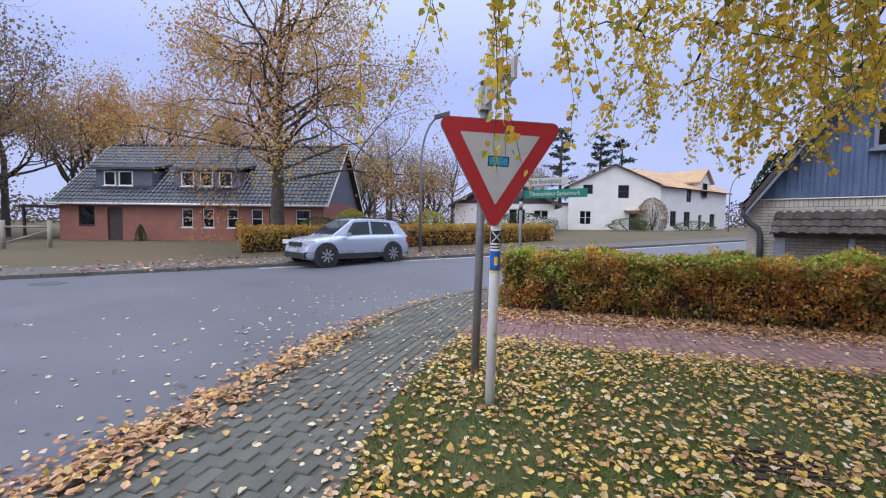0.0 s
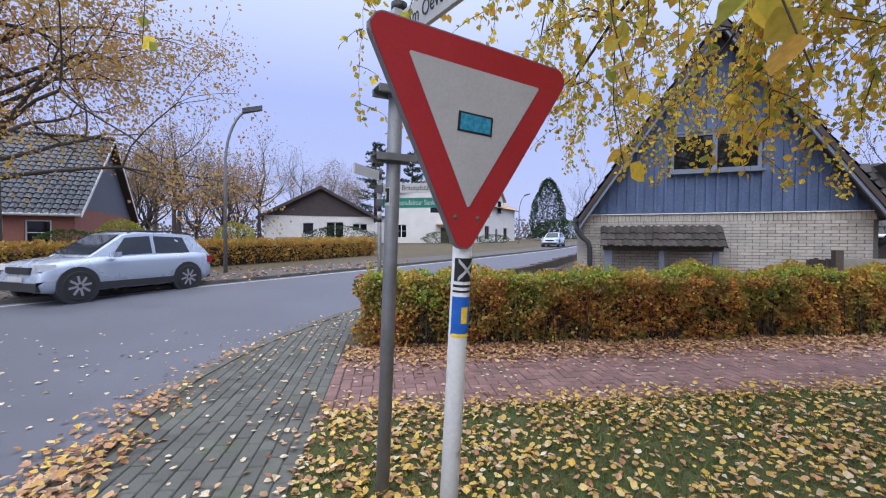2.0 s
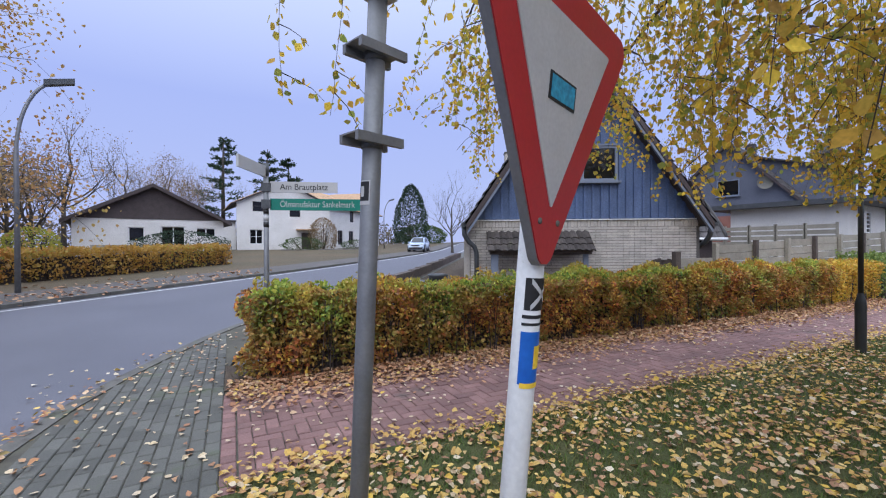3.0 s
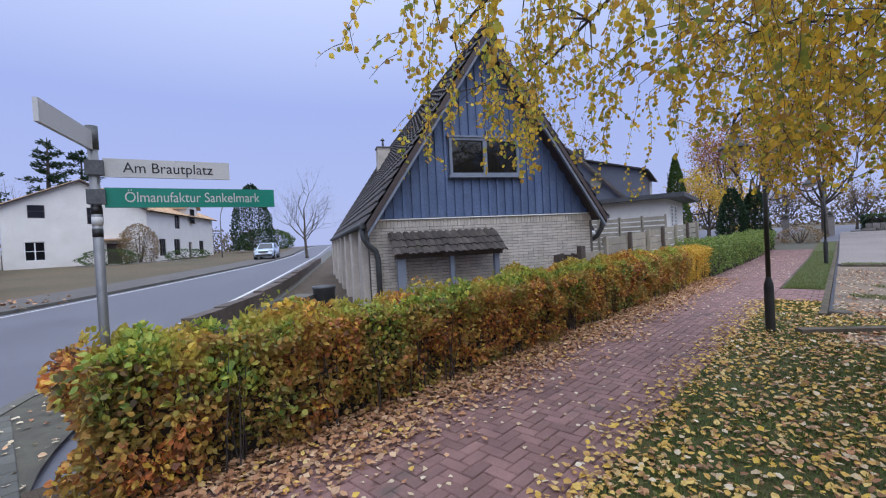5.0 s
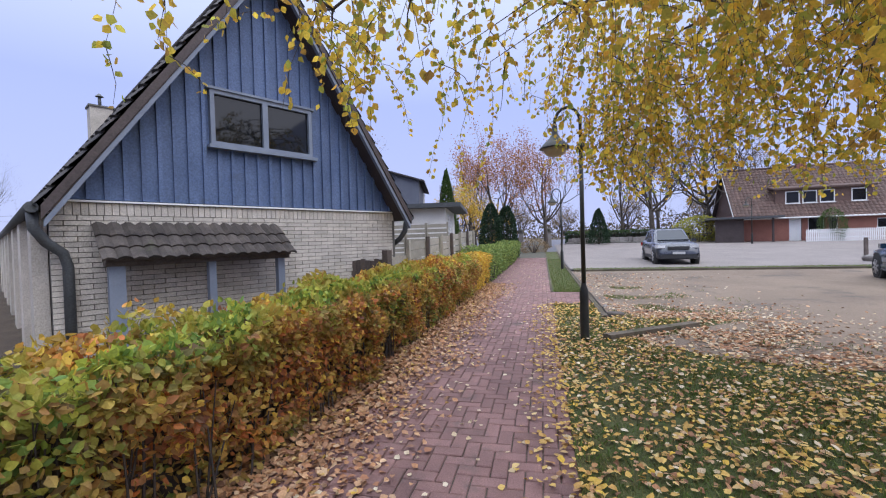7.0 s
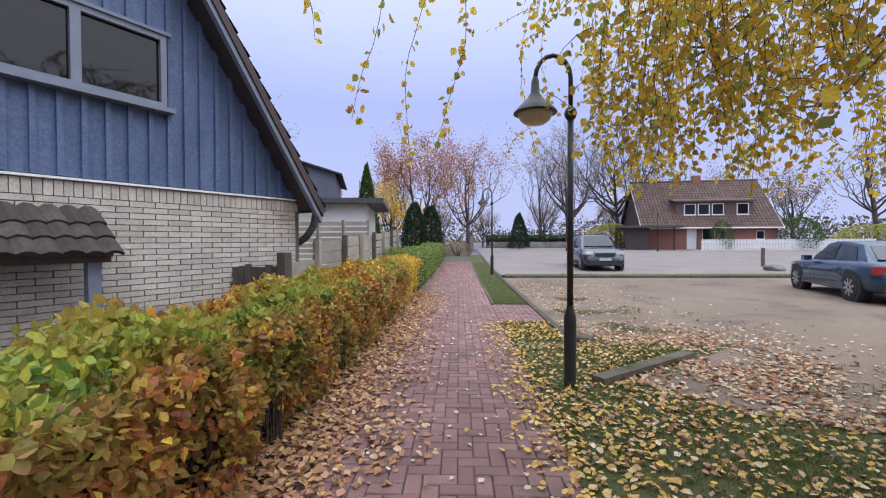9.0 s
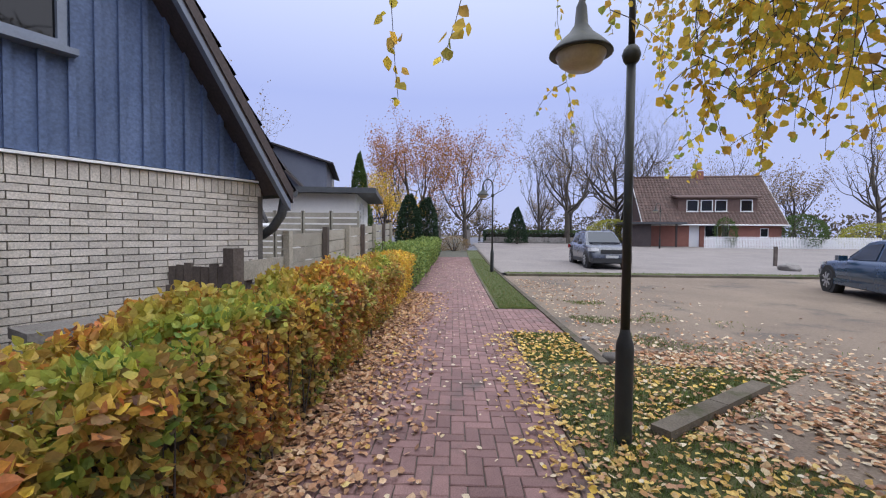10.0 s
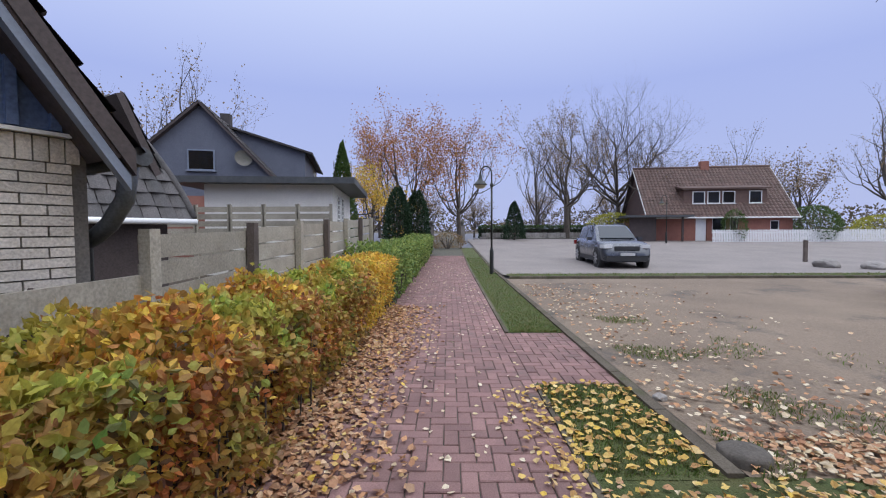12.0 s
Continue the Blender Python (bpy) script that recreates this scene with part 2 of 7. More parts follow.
WHITEPAINT = mat("white_paint", (0.74, 0.74, 0.74), (0.80, 0.80, 0.79), 0.45, scale=5, fine=60, bump=0.15, grain_amt=0.07)
GREYWOOD = mat("weathered_wood", (0.255, 0.23, 0.185), (0.36, 0.33, 0.27), 0.85, scale=3, fine=50, vary=0.14, bump=0.6, stain=((0.20, 0.22, 0.12), 2, 0.66))
BROWNWOOD = mat("brown_wood", (0.075, 0.058, 0.05), (0.13, 0.105, 0.09), 0.85, scale=4, fine=50, vary=0.15, bump=0.6)
BLUEGREYPAINT = mat("blue_grey_paint", (0.16, 0.185, 0.24), (0.21, 0.24, 0.30), 0.6, scale=4, fine=60, grain_amt=0.07)
SLATEGREY = mat("grey_cladding", (0.105, 0.115, 0.15), (0.13, 0.14, 0.178), 0.7, scale=1.2, fine=30)
DARKBOARD = mat("dark_brown_board", (0.055, 0.042, 0.04), (0.08, 0.062, 0.06), 0.7, scale=3, fine=40)
ZINC = mat("galvanised_steel", (0.19, 0.195, 0.205), (0.26, 0.265, 0.275), 0.55, metal=0.55, scale=8, fine=90, bump=0.1, stain=((0.20, 0.21, 0.17), 5, 0.62), grain_amt=0.07)
BLACKPAINT = mat("black_paint", (0.018, 0.019, 0.018), (0.03, 0.032, 0.028), 0.45, scale=6, fine=70, bump=0.15, stain=((0.07, 0.075, 0.03), 3.5, 0.60), grain_amt=0.07)
DARKMETAL = mat("dark_grey_metal", (0.07, 0.075, 0.08), (0.10, 0.105, 0.11), 0.5, metal=0.3, scale=6)
SIGNRED = mat("sign_red", (0.36, 0.018, 0.022), (0.42, 0.025, 0.03), 0.4, scale=3, fine=90, bump=0.05, grain_amt=0.07)
SIGNWHITE = mat("sign_white", (0.44, 0.44, 0.435), (0.50, 0.50, 0.495), 0.4, scale=4, fine=90, bump=0.05, grain_amt=0.07)
POSTWHITE = mat("post_white", (0.66, 0.66, 0.64), (0.74, 0.74, 0.72), 0.5, scale=4, fine=60, bump=0.1, stain=((0.30, 0.33, 0.20), 5, 0.60), grain_amt=0.07)
SIGNGREEN = mat("sign_green", (0.004, 0.165, 0.115), (0.006, 0.20, 0.14), 0.4, scale=3, fine=60, bump=0.05, grain_amt=0.07)
STICKERBLUE = mat("sticker_blue", (0.015, 0.10, 0.42), (0.02, 0.13, 0.5), 0.4, scale=20, grain_amt=0.07)
STICKERCYAN = mat("sticker_cyan", (0.02, 0.22, 0.38), (0.05, 0.32, 0.48), 0.4, scale=60)
YELLOW = mat("sticker_yellow", (0.75, 0.5, 0.04), (0.8, 0.55, 0.05), 0.5)
BLACK = mat("black_ink", (0.015, 0.015, 0.016), (0.02, 0.02, 0.02), 0.5)
BARK = mat("bark", (0.055, 0.045, 0.038), (0.10, 0.085, 0.07), 0.95, scale=5, fine=30, bump=1.0, depth=0.02)
STUMPWOOD = mat("old_stump_wood", (0.07, 0.06, 0.05), (0.11, 0.095, 0.08), 0.9, scale=14, fine=60, bump=0.8)
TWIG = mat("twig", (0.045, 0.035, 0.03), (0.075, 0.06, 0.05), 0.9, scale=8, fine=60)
BIRCHBARK = mat("birch_bark", (0.42, 0.40, 0.37), (0.2, 0.19, 0.17), 0.85, scale=6, fine=40, stain=((0.04, 0.035, 0.03), 7, 0.58))
GLASS = glass_mat("window_glass")
OPAL = mat("frosted_globe", (0.42, 0.36, 0.25), (0.50, 0.44, 0.31), 0.35, scale=9, fine=60, bump=0.05, coat=0.3, grain_amt=0.07)
FARPAVE = mat("far_footway", (0.085, 0.078, 0.074), (0.12, 0.11, 0.10), 0.95, scale=1.2, fine=40)
LEANTILE = mat("grey_lean_to_tile", (0.07, 0.068, 0.068), (0.11, 0.10, 0.10), 0.8, scale=3, fine=50, vary=0.25, bump=0.6)
STONE = mat("field_stone", (0.20, 0.18, 0.165), (0.30, 0.28, 0.26), 0.9, scale=4, fine=50, vary=0.2, bump=0.8)


# ---- ground, roads, paving ----
def sheet(name, rows, material, dz, kind_label="", category="ground", parent=None, thick=0.0):
    """A surface through rows of plan points (all rows as long), laid dz above the ground."""
    nr, nc = len(rows), len(rows[0])
    vs = [(x, y, H(x, y) + dz) for r in rows for x, y in r]
    fs = [(i * nc + j, i * nc + j + 1, (i + 1) * nc + j + 1, (i + 1) * nc + j) for i in range(nr - 1) for j in range(nc - 1)]
    if thick:
        ring = [j for j in range(nc)] + [i * nc + nc - 1 for i in range(1, nr)] + [(nr - 1) * nc + j for j in range(nc - 2, -1, -1)] + [i * nc for i in range(nr - 2, 0, -1)]
        n0 = len(vs)
        vs += [(vs[i][0], vs[i][1], vs[i][2] - thick) for i in ring]
        fs += [(ring[k], ring[(k + 1) % len(ring)], n0 + (k + 1) % len(ring), n0 + k) for k in range(len(ring))]
    me = bpy.data.meshes.new(name)
    me.from_pydata(vs, [], fs)
    bm = bmesh.new()
    bm.from_mesh(me)
    bmesh.ops.recalc_face_normals(bm, faces=bm.faces)
    if sum(f.normal.z * f.calc_area() for f in bm.faces) < 0:
        bmesh.ops.reverse_faces(bm, faces=bm.faces)
    bm.to_mesh(me)
    bm.free()
    me.materials.append(material)
    ob = new(name, me)
    if parent is not None:
        ob.parent = parent
        return ob
    return tagged(ob, kind_label, category, kind="structure")


def resample(line, n):
    p = [Vector((*q, 0)) for q in line]
    cum = [0]
    for a, b in zip(p, p[1:]):
        cum.append(cum[-1] + (b - a).length)
    out = []
    for i in range(n):
        s = cum[-1] * i / (n - 1)
        k = max(j for j in range(len(p) - 1) if cum[j] <= s + 1e-9)
        f = (s - cum[k]) / (cum[k + 1] - cum[k])
        q = p[k].lerp(p[k + 1], f)
        out.append((q.x, q.y))
    return out


def smooth_line(line, times=2):
    for _ in range(times):
        out = [line[0]]
        for a, b in zip(line, line[1:]):
            out += [(a[0] * 0.75 + b[0] * 0.25, a[1] * 0.75 + b[1] * 0.25), (a[0] * 0.25 + b[0] * 0.75, a[1] * 0.25 + b[1] * 0.75)]
        line = out + [line[-1]]
    return line


def band(a, b, n, across=1):
    """Rows of points between two plan lines."""
    a, b = resample(a, n), resample(b, n)
    return [[(p[0] + (q[0] - p[0]) * k / across, p[1] + (q[1] - p[1]) * k / across) for p, q in zip(a, b)] for k in range(across + 1)]


def offset(line, d):
    out = []
    for i, p in enumerate(line):
        a, b = line[max(i - 1, 0)], line[min(i + 1, len(line) - 1)]
        t = Vector((b[0] - a[0], b[1] - a[1])).normalized()
        out.append((p[0] - t.y * d, p[1] + t.x * d))
    return out


def spread(lo, hi, first):
    """Coordinates that grow coarser away from the middle."""
    out, step, x = [], first, 0.0
    while x < hi:
        out.append(x)
        x += step
        step *= 1.12
    neg, step, x = [], first, -first
    while x > lo:
        neg.append(x)
        x -= step
        step *= 1.12
    return [lo] + neg[::-1] + out + [hi]


xs, ys = spread(-900, 900, 2.0), spread(-900, 900, 2.0)
sheet("ground", [[(x, y) for x in xs] for y in ys], FIELD, -0.16, "rough autumn grass and earth reaching the horizon")

# the two kerb lines
NEAR_KERB = smooth_line([(-2.2, -14), (-2.45, -2), (-2.65, 1.8), (-2.85, 4.6), (-2.95, 6.0), (-2.65, 7.6), (-2.1, 9.1), (-1.4, 10.8), (0.0, 12.4), (1.88, 14.4), (3.95, 17.1), (9.3, 24.8), (20.7, 41.5), (60.7, 100)])
FAR_KERB = smooth_line([(-60, -66), (-22, -7), (-13.6, 6.4), (-10.2, 10.8), (-6.6, 14.6), (-3.6, 17.9), (1.7, 23.6), (8.3, 31.3), (17, 42), (55, 100)])
xs = [-70 + 2.5 * i for i in range(60)]
ys = [-70 + 2.5 * i for i in range(72)]
sheet("road", [[(x, y) for x in xs] for y in ys], ASPHALT, -0.07, "worn grey asphalt road, damp, with fine cracks", "road")

# white edge lines on the main road
def line_on_road(name, line, a, b, n, w, label):
    sheet(name, band(offset(line, a), offset(line, b), n), WHITELINE, -0.062, label, "road marking")


cut = [p for p in NEAR_KERB if p[1] > 14]
line_on_road("road_line_1", cut, 0.42, 0.54, 60, 0.12, "worn white edge line painted on the asphalt")
cut = [p for p in FAR_KERB if p[1] > 11]
line_on_road("road_line_2", cut, -0.42, -0.30, 80, 0.12, "worn white edge line painted on the asphalt")

# near side: kerb, grey paving bed, red path bed
def kerbstones(name, line, width, label, seg=1.0, dz=0.0, h=0.16, material=None):
    holder = thing(name, label, "kerb", kind="structure")
    total = sum((Vector(b) - Vector(a)).length for a, b in zip(line, line[1:]))
    pts = resample(line, max(2, int(total / seg) + 1))
    bm = bmesh.new()
    box(bm, -0.494 * seg, 0.494 * seg, 0, width, -h, 0)
    me = mesh_of("kerb_stone", bm, material or KERB, bevel=0.012)
    places = []
    for a, b in zip(pts, pts[1:]):
        za, zb = H(*a) + dz, H(*b) + dz
        d = math.hypot(b[0] - a[0], b[1] - a[1])
        m = Matrix.Translation(((a[0] + b[0]) / 2, (a[1] + b[1]) / 2, (za + zb) / 2)) @ Matrix.Rotation(math.atan2(b[1] - a[1], b[0] - a[0]), 4, "Z") @ Matrix.Rotation(-math.atan2(zb - za, d), 4, "Y") @ Matrix.Scale(d / seg, 4, (1, 0, 0))
        places.append((0, m))
    pieces("kerb_stone", [me], places[:300], holder)
    return holder


near = [p for p in NEAR_KERB if -14 <= p[1] < 40]
kerbstones("near_kerb", near, -0.14, "low concrete kerb half buried in fallen leaves", dz=0.0)
far = [p for p in FAR_KERB if -20 < p[1] < 60]
kerbstones("far_kerb", far, 0.14, "low concrete kerb along the far pavement", dz=0.03)

PATH_Y0, PATH_Y1, EDGE_X = 5.06, 6.95, -1.4
inner = smooth_line([(-0.2, -14), (-0.6, -2), (-1.0, 1.4), (-1.36, 2.8), (-1.4, 4.2), (-1.4, 7.0), (-1.36, 8.4), (-0.3, 10.6), (1.4, 12.7)])
outer = [p for p in offset(NEAR_KERB, -0.15) if p[1] <= 15]
sheet("pavement", band(outer, inner, 70, 6), JOINT, -0.012, "grey concrete block pavement with mossy joints", "pavement")
sheet("path", band([(EDGE_X, PATH_Y0), (70, PATH_Y0)], [(EDGE_X, PATH_Y1), (70, PATH_Y1)], 60, 3), JOINT, -0.012, "red clinker footpath laid in herringbone, strewn with leaves", "path")
sheet("path_crossing", band([(9.42, 4.2), (11.42, 4.2)], [(9.42, PATH_Y0), (11.42, PATH_Y0)], 3), JOINT, -0.012, "red clinker link from the footpath to the car park", "path")

# lawns, hedge beds, yards
lawn_in = [p for p in inner if p[1] < PATH_Y0 - 0.05] + [(EDGE_X, PATH_Y0)]
lawn_out = [(7.40, -14), (7.75, -2), (7.86, 2.4), (7.9, 4.1), (7.9, PATH_Y0)]
LAWN_ROWS = band(lawn_in, lawn_out, 40, 30)
sheet("lawn", LAWN_ROWS, LAWN, 0.0, "patchy lawn under a thick scatter of yellow birch leaves", "lawn")
sheet("lawn_strip", band([(7.86, 4.24), (9.4, 4.24)], [(7.86, PATH_Y0), (9.4, PATH_Y0)], 4), LAWN, 0.004, "short grass strip beside the footpath with yellow leaves", "lawn")
sheet("lawn_strip_2", band([(11.44, 4.24), (34, 4.24)], [(11.44, PATH_Y0 - 0.05), (34, PATH_Y0 - 0.05)], 30), LAWN, 0.004, "narrow green grass strip between footpath and car park", "lawn")
sheet("hedge_bed", band([(EDGE_X, PATH_Y1), (40, PATH_Y1)], [(EDGE_X, 7.95), (40, 7.95)], 50, 2), SOIL, 0.0, "dark earth under the hedge, covered in brown leaves", "soil")
sheet("yard", band([(-1.0, 7.95), (40, 7.95)], [(1.2, 13.6), (24, 46)], 40, 30), SOIL, -0.02, "bare earth yard round the house", "soil")
sheet("verge_near", band(offset([p for p in NEAR_KERB if 13.0 < p[1] < 60], -0.15), offset([p for p in NEAR_KERB if 13.0 < p[1] < 60], -1.0), 40), GREYPAVER, 0.0, "narrow paved strip between road and garden wall", "pavement")

# car park
sheet("sand_lot", band([(6.6, -40), (18.5, -40)], [(7.86, 4.08), (18.5, 4.08)], 20, 40), SAND, -0.015, "sandy gravel car park with leaves along its edges", "car park")
sheet("paved_lot", band([(19.3, -40), (46, -40)], [(19.3, 4.08), (46, 4.08)], 30, 30), LOTPAVE, 0.01, "pale paved upper car park", "car park")


def apron_left(y):
    """Where the lawn gives way to the trodden sand beside the car park."""
    w = 0.22 * noise.noise(Vector((3, y * 0.9, 0))) + 0.12 * noise.noise(Vector((7, y * 2.7, 0)))
    return 5.05 + w + (max(0.0, y - 2.4) / 1.6) ** 2 * 1.1


def apron_right(y):
    return 6.08 + (4.36 - y) * 0.713 if y > 2.0 else 8.0


APRON_Y = [-14 + 0.25 * i for i in range(64)] + [2.0 + 0.1 * i for i in range(20)]
sheet("sand_apron", band([(apron_left(y), y) for y in APRON_Y], [(apron_right(y), y) for y in APRON_Y], 110, 8), SAND, 0.006, "trodden sandy ground between lawn and car park", "car park")
sheet("lot_verge", band([(18.62, -40), (18.62, 4.0)], [(19.3, -40), (19.3, 4.0)], 30), LAWN, 0.05, "thin strip of grass on the bank between the car parks", "lawn")

# far side of the main road
farside = [p for p in FAR_KERB if -60 < p[1] < 100]
sheet("far_pavement", band(offset(farside, 0.14), offset(farside, 2.3), 90, 2), FARPAVE, 0.03, "grey paved footway along the main road", "pavement")
sheet("far_verge", band(offset(farside, 2.3), offset(farside, 60), 90, 40), FIELD, 0.02, "gardens and rough grass behind the footway", "ground")


# ---- houses ----
def window_part(parent, m, w, h, panes=2, frame_mat=None, sill=True, bars=0, name="window", deep=0.06, glass=None, box_head=False):
    """A window standing on its local x, facing local -y: frame, sill, panes. m: pose of its lower left corner."""
    frame_mat = frame_mat or WHITEPAINT
    t = 0.06
    bm = bmesh.new()
    box(bm, 0, w, -deep, 0.02, 0, t)
    box(bm, 0, w, -deep, 0.02, h - t, h)
    box(bm, 0, t, -deep, 0.02, t, h - t)
    box(bm, w - t, w, -deep, 0.02, t, h - t)
    for i in range(1, panes):
        x = w * i / panes
        box(bm, x - t * 0.7, x + t * 0.7, -deep, 0.02, t, h - t)
    for i in range(1, bars + 1):
        z = h * i / (bars + 1)
        box(bm, t, w - t, -deep * 0.7, 0.0, z - 0.02, z + 0.02)
    frame_ob = part(name, bm, frame_mat, parent)
    frame_ob.matrix_basis = m
    for i in range(panes):
        a, b = w * i / panes + t, w * (i + 1) / panes - t
        bm = bmesh.new()
        box(bm, a - 0.02, b + 0.02, -0.02, 0.0, t - 0.01, h - t + 0.01)
        part("pane", bm, glass or GLASS, frame_ob)
    if sill:
        bm = bmesh.new()
        box(bm, -0.05, w + 0.05, -deep - 0.08, 0.0, -0.05, 0.0)
        part("sill", bm, frame_mat, frame_ob)
    if box_head:
        bm = bmesh.new()
        box(bm, -0.03, w + 0.03, -deep - 0.05, 0.0, h, h + 0.14)
        part("shutter_box", bm, WHITEPAINT, frame_ob)
    return frame_ob


def wall_with_holes(bm, length, z0, z1, thick, holes, top=None):
    """A wall on local x from 0 to length, outer face y = 0, with real openings (x0, x1, z0, z1)."""
    xs = sorted({0, length, *[v for h in holes for v in h[:2]]})
    for a, b in zip(xs, xs[1:]):
        col = sorted((h[2], h[3]) for h in holes if h[0] <= a and h[1] >= b)
        z = z0
        for lo, hi in col:
            if lo > z:
                box(bm, a, b, 0, thick, z, lo)
            z = hi
        if z < z1:
            box(bm, a, b, 0, thick, z, z1)
    bmesh.ops.remove_doubles(bm, verts=bm.verts, dist=0.0005)


def tiled_slope(parent, m, length, run, pitch_h, mats, cols, rows, thick=0.05, name="roof_tiles", wave=0.03, under=None):
    """A slope of overlapping tiles in one mesh. Local x along the eave, y up the slope in plan, z up."""
    L = math.hypot(run, pitch_h)
    ang = math.atan2(pitch_h, run)
    bm = bmesh.new()
    mm = Matrix.Rotation(ang, 4, "X")
    cw, rh = length / cols, L / rows
    rng = random.Random(cols * 7 + rows)
    for r in range(rows):
        for c in range(cols):
            x0, x1 = c * cw, (c + 1) * cw
            y0, y1 = r * rh - rh * 0.12, (r + 1) * rh
            j = rng.uniform(-0.006, 0.006)
            prof = [(x0, 0.0), (x0 + cw * 0.3, wave), (x0 + cw * 0.6, wave * 0.9), (x1 - cw * 0.12, -0.004), (x1, 0.0)]
            lo = [bm.verts.new(mm @ Vector((x, y0 + j, z + thick * 0.9))) for x, z in prof]
            hi = [bm.verts.new(mm @ Vector((x, y1 + j, z + thick * 0.25))) for x, z in prof]
            lip = [bm.verts.new(mm @ Vector((x, y0 + j, z + thick * 0.25))) for x, z in prof]
            for i in range(4):
                bm.faces.new((lo[i], lo[i + 1], hi[i + 1], hi[i]))
                bm.faces.new((lip[i], lip[i + 1], lo[i + 1], lo[i]))
    ob = part(name, bm, mats, parent)
    ob.matrix_basis = m
    bm = bmesh.new()
    box(bm, 0, length, 0, L, -0.10, 0.0, mm)
    u = part("roof_deck", bm, under or DARKBOARD, parent)
    u.matrix_basis = m
    return ob


def frame_at(origin, along):
    """A pose with local x along a plan direction, z up."""
    a = Vector((along[0], along[1], 0)).normalized()
    b = Vector((-a.y, a.x, 0))
    return Matrix(((a.x, b.x, 0, origin[0]), (a.y, b.y, 0, origin[1]), (0, 0, 1, origin[2] if len(origin) > 2 else 0), (0, 0, 0, 1)))


# the blue gabled house
HM = frame_at((3.62, 10.70, 0.0), (0.870, -0.492))
blue_house = thing("blue_house", "old buff-brick house with blue boarded gable and dark tiled roof", "house", m=HM)
GW, GL, GB, GA = 5.2, 12.5, 2.02, 5.72
bm = bmesh.new()
box(bm, 0.02, GW - 0.02, 0.012, 0.24, -0.4, GB)
part("gable_wall", bm, MORTAR, blue_house, "dark mortar bed of the brick wall")
VERGE_OVER = 0.07
side_holes = [(1.1 + 2.0 * i, 1.95 + 2.0 * i, 0.75, 1.75) for i in range(5)]
bm = bmesh.new()
wall_with_holes(bm, GL, -0.4, GB, 0.24, side_holes)
ob = part("side_wall", bm, BUFFBRICK, blue_house)
ob.matrix_basis = Matrix.Translation((0.012, GL + 0.24, 0)) @ Matrix.Rotation(radians(-90), 4, "Z")
for i, h in enumerate(side_holes):
    window_part(blue_house, Matrix.Translation((0.10, GL + 0.24 - h[0], h[2])) @ Matrix.Rotation(radians(-90), 4, "Z"), h[1] - h[0], h[3] - h[2], 1)
for i in range(7):
    bm = bmesh.new()
    box(bm, -0.13, 0.01, 0.15 + 2.0 * i, 0.75 + 2.0 * i if i else 0.6, -0.3, 1.9)
    part("pier", bm, BUFFBRICK, blue_house, bevel=0.01)
bm = bmesh.new()
box(bm, GW - 0.252, GW - 0.012, 0.24, GL + 0.24, -0.4, GB)
part("side_wall", bm, BUFFBRICK, blue_house)
bm = bmesh.new()
prism(bm, [(0.02, -0.4), (GW - 0.02, -0.4), (GW - 0.02, GB), (GW / 2, GA - 0.1), (0.02, GB)], GL, GL + 0.24)
part("back_wall", bm, BUFFBRICK, blue_house)


def gable_z(s):
    return GB + 0.02 + (GA - GB - 0.02) * (1 - abs(s - GW / 2) / (GW / 2))


WS0, WS1, WZ0, WZ1 = 1.76, 3.36, 2.90, 3.70
bm = bmesh.new()  # sheathing behind the boards, with the window's hole
prism(bm, [(0.06, GB + 0.03), (WS0, GB + 0.03), (WS0, gable_z(WS0) - 0.08), (0.06, gable_z(0.06) - 0.02)], 0.04, 0.2)
prism(bm, [(WS1, GB + 0.03), (GW - 0.06, GB + 0.03), (GW - 0.06, gable_z(GW - 0.06) - 0.02), (WS1, gable_z(WS1) - 0.08)], 0.04, 0.2)
box(bm, WS0, WS1, 0.04, 0.2, GB + 0.03, WZ0)
prism(bm, [(WS0, WZ1), (WS1, WZ1), (WS1, gable_z(WS1) - 0.08), (GW / 2, GA - 0.09), (WS0, gable_z(WS0) - 0.08)], 0.04, 0.2)
part("gable_sheathing", bm, BLUEWOOD, blue_house)
s, rng = 0.02, random.Random(4)
while s < GW - 0.05:
    w = min(0.185 + rng.uniform(-0.012, 0.012), GW - 0.02 - s)
    a, b = s + 0.004, s + w - 0.004
    spans = []
    if b < WS0 - 0.02 or a > WS1 + 0.02:
        spans = [(GB + 0.035, None)]
    else:
        spans = [(GB + 0.035, WZ0 - 0.05), (WZ1 + 0.02, None)]
    for lo, hi in spans:
        bm = bmesh.new()
        if hi is None:
            top = [(b, max(lo + 0.01, gable_z(b) - 0.03)), (a, max(lo + 0.01, gable_z(a) - 0.03))]
            if a < GW / 2 < b:
                top.insert(1, (GW / 2, gable_z(GW / 2) - 0.03))
        else:
            top = [(b, hi), (a, hi)]
        prism(bm, [(a, lo), (b, lo)] + top, 0.005 + rng.uniform(-0.003, 0.003), 0.035)
        part("board", bm, BLUEWOOD, blue_house)
        bm = bmesh.new()
        q = [(b - 0.024, lo), (b + 0.028, lo)]
        q += [(b + 0.025, hi), (b - 0.02, hi)] if hi else [(b + 0.025, max(lo + 0.01, gable_z(b + 0.025) - 0.03)), (b - 0.02, max(lo + 0.01, gable_z(b - 0.02) - 0.03))]
        prism(bm, q, -0.034, 0.03)
        part("batten", bm, BLUEWOOD, blue_house)
    s += w
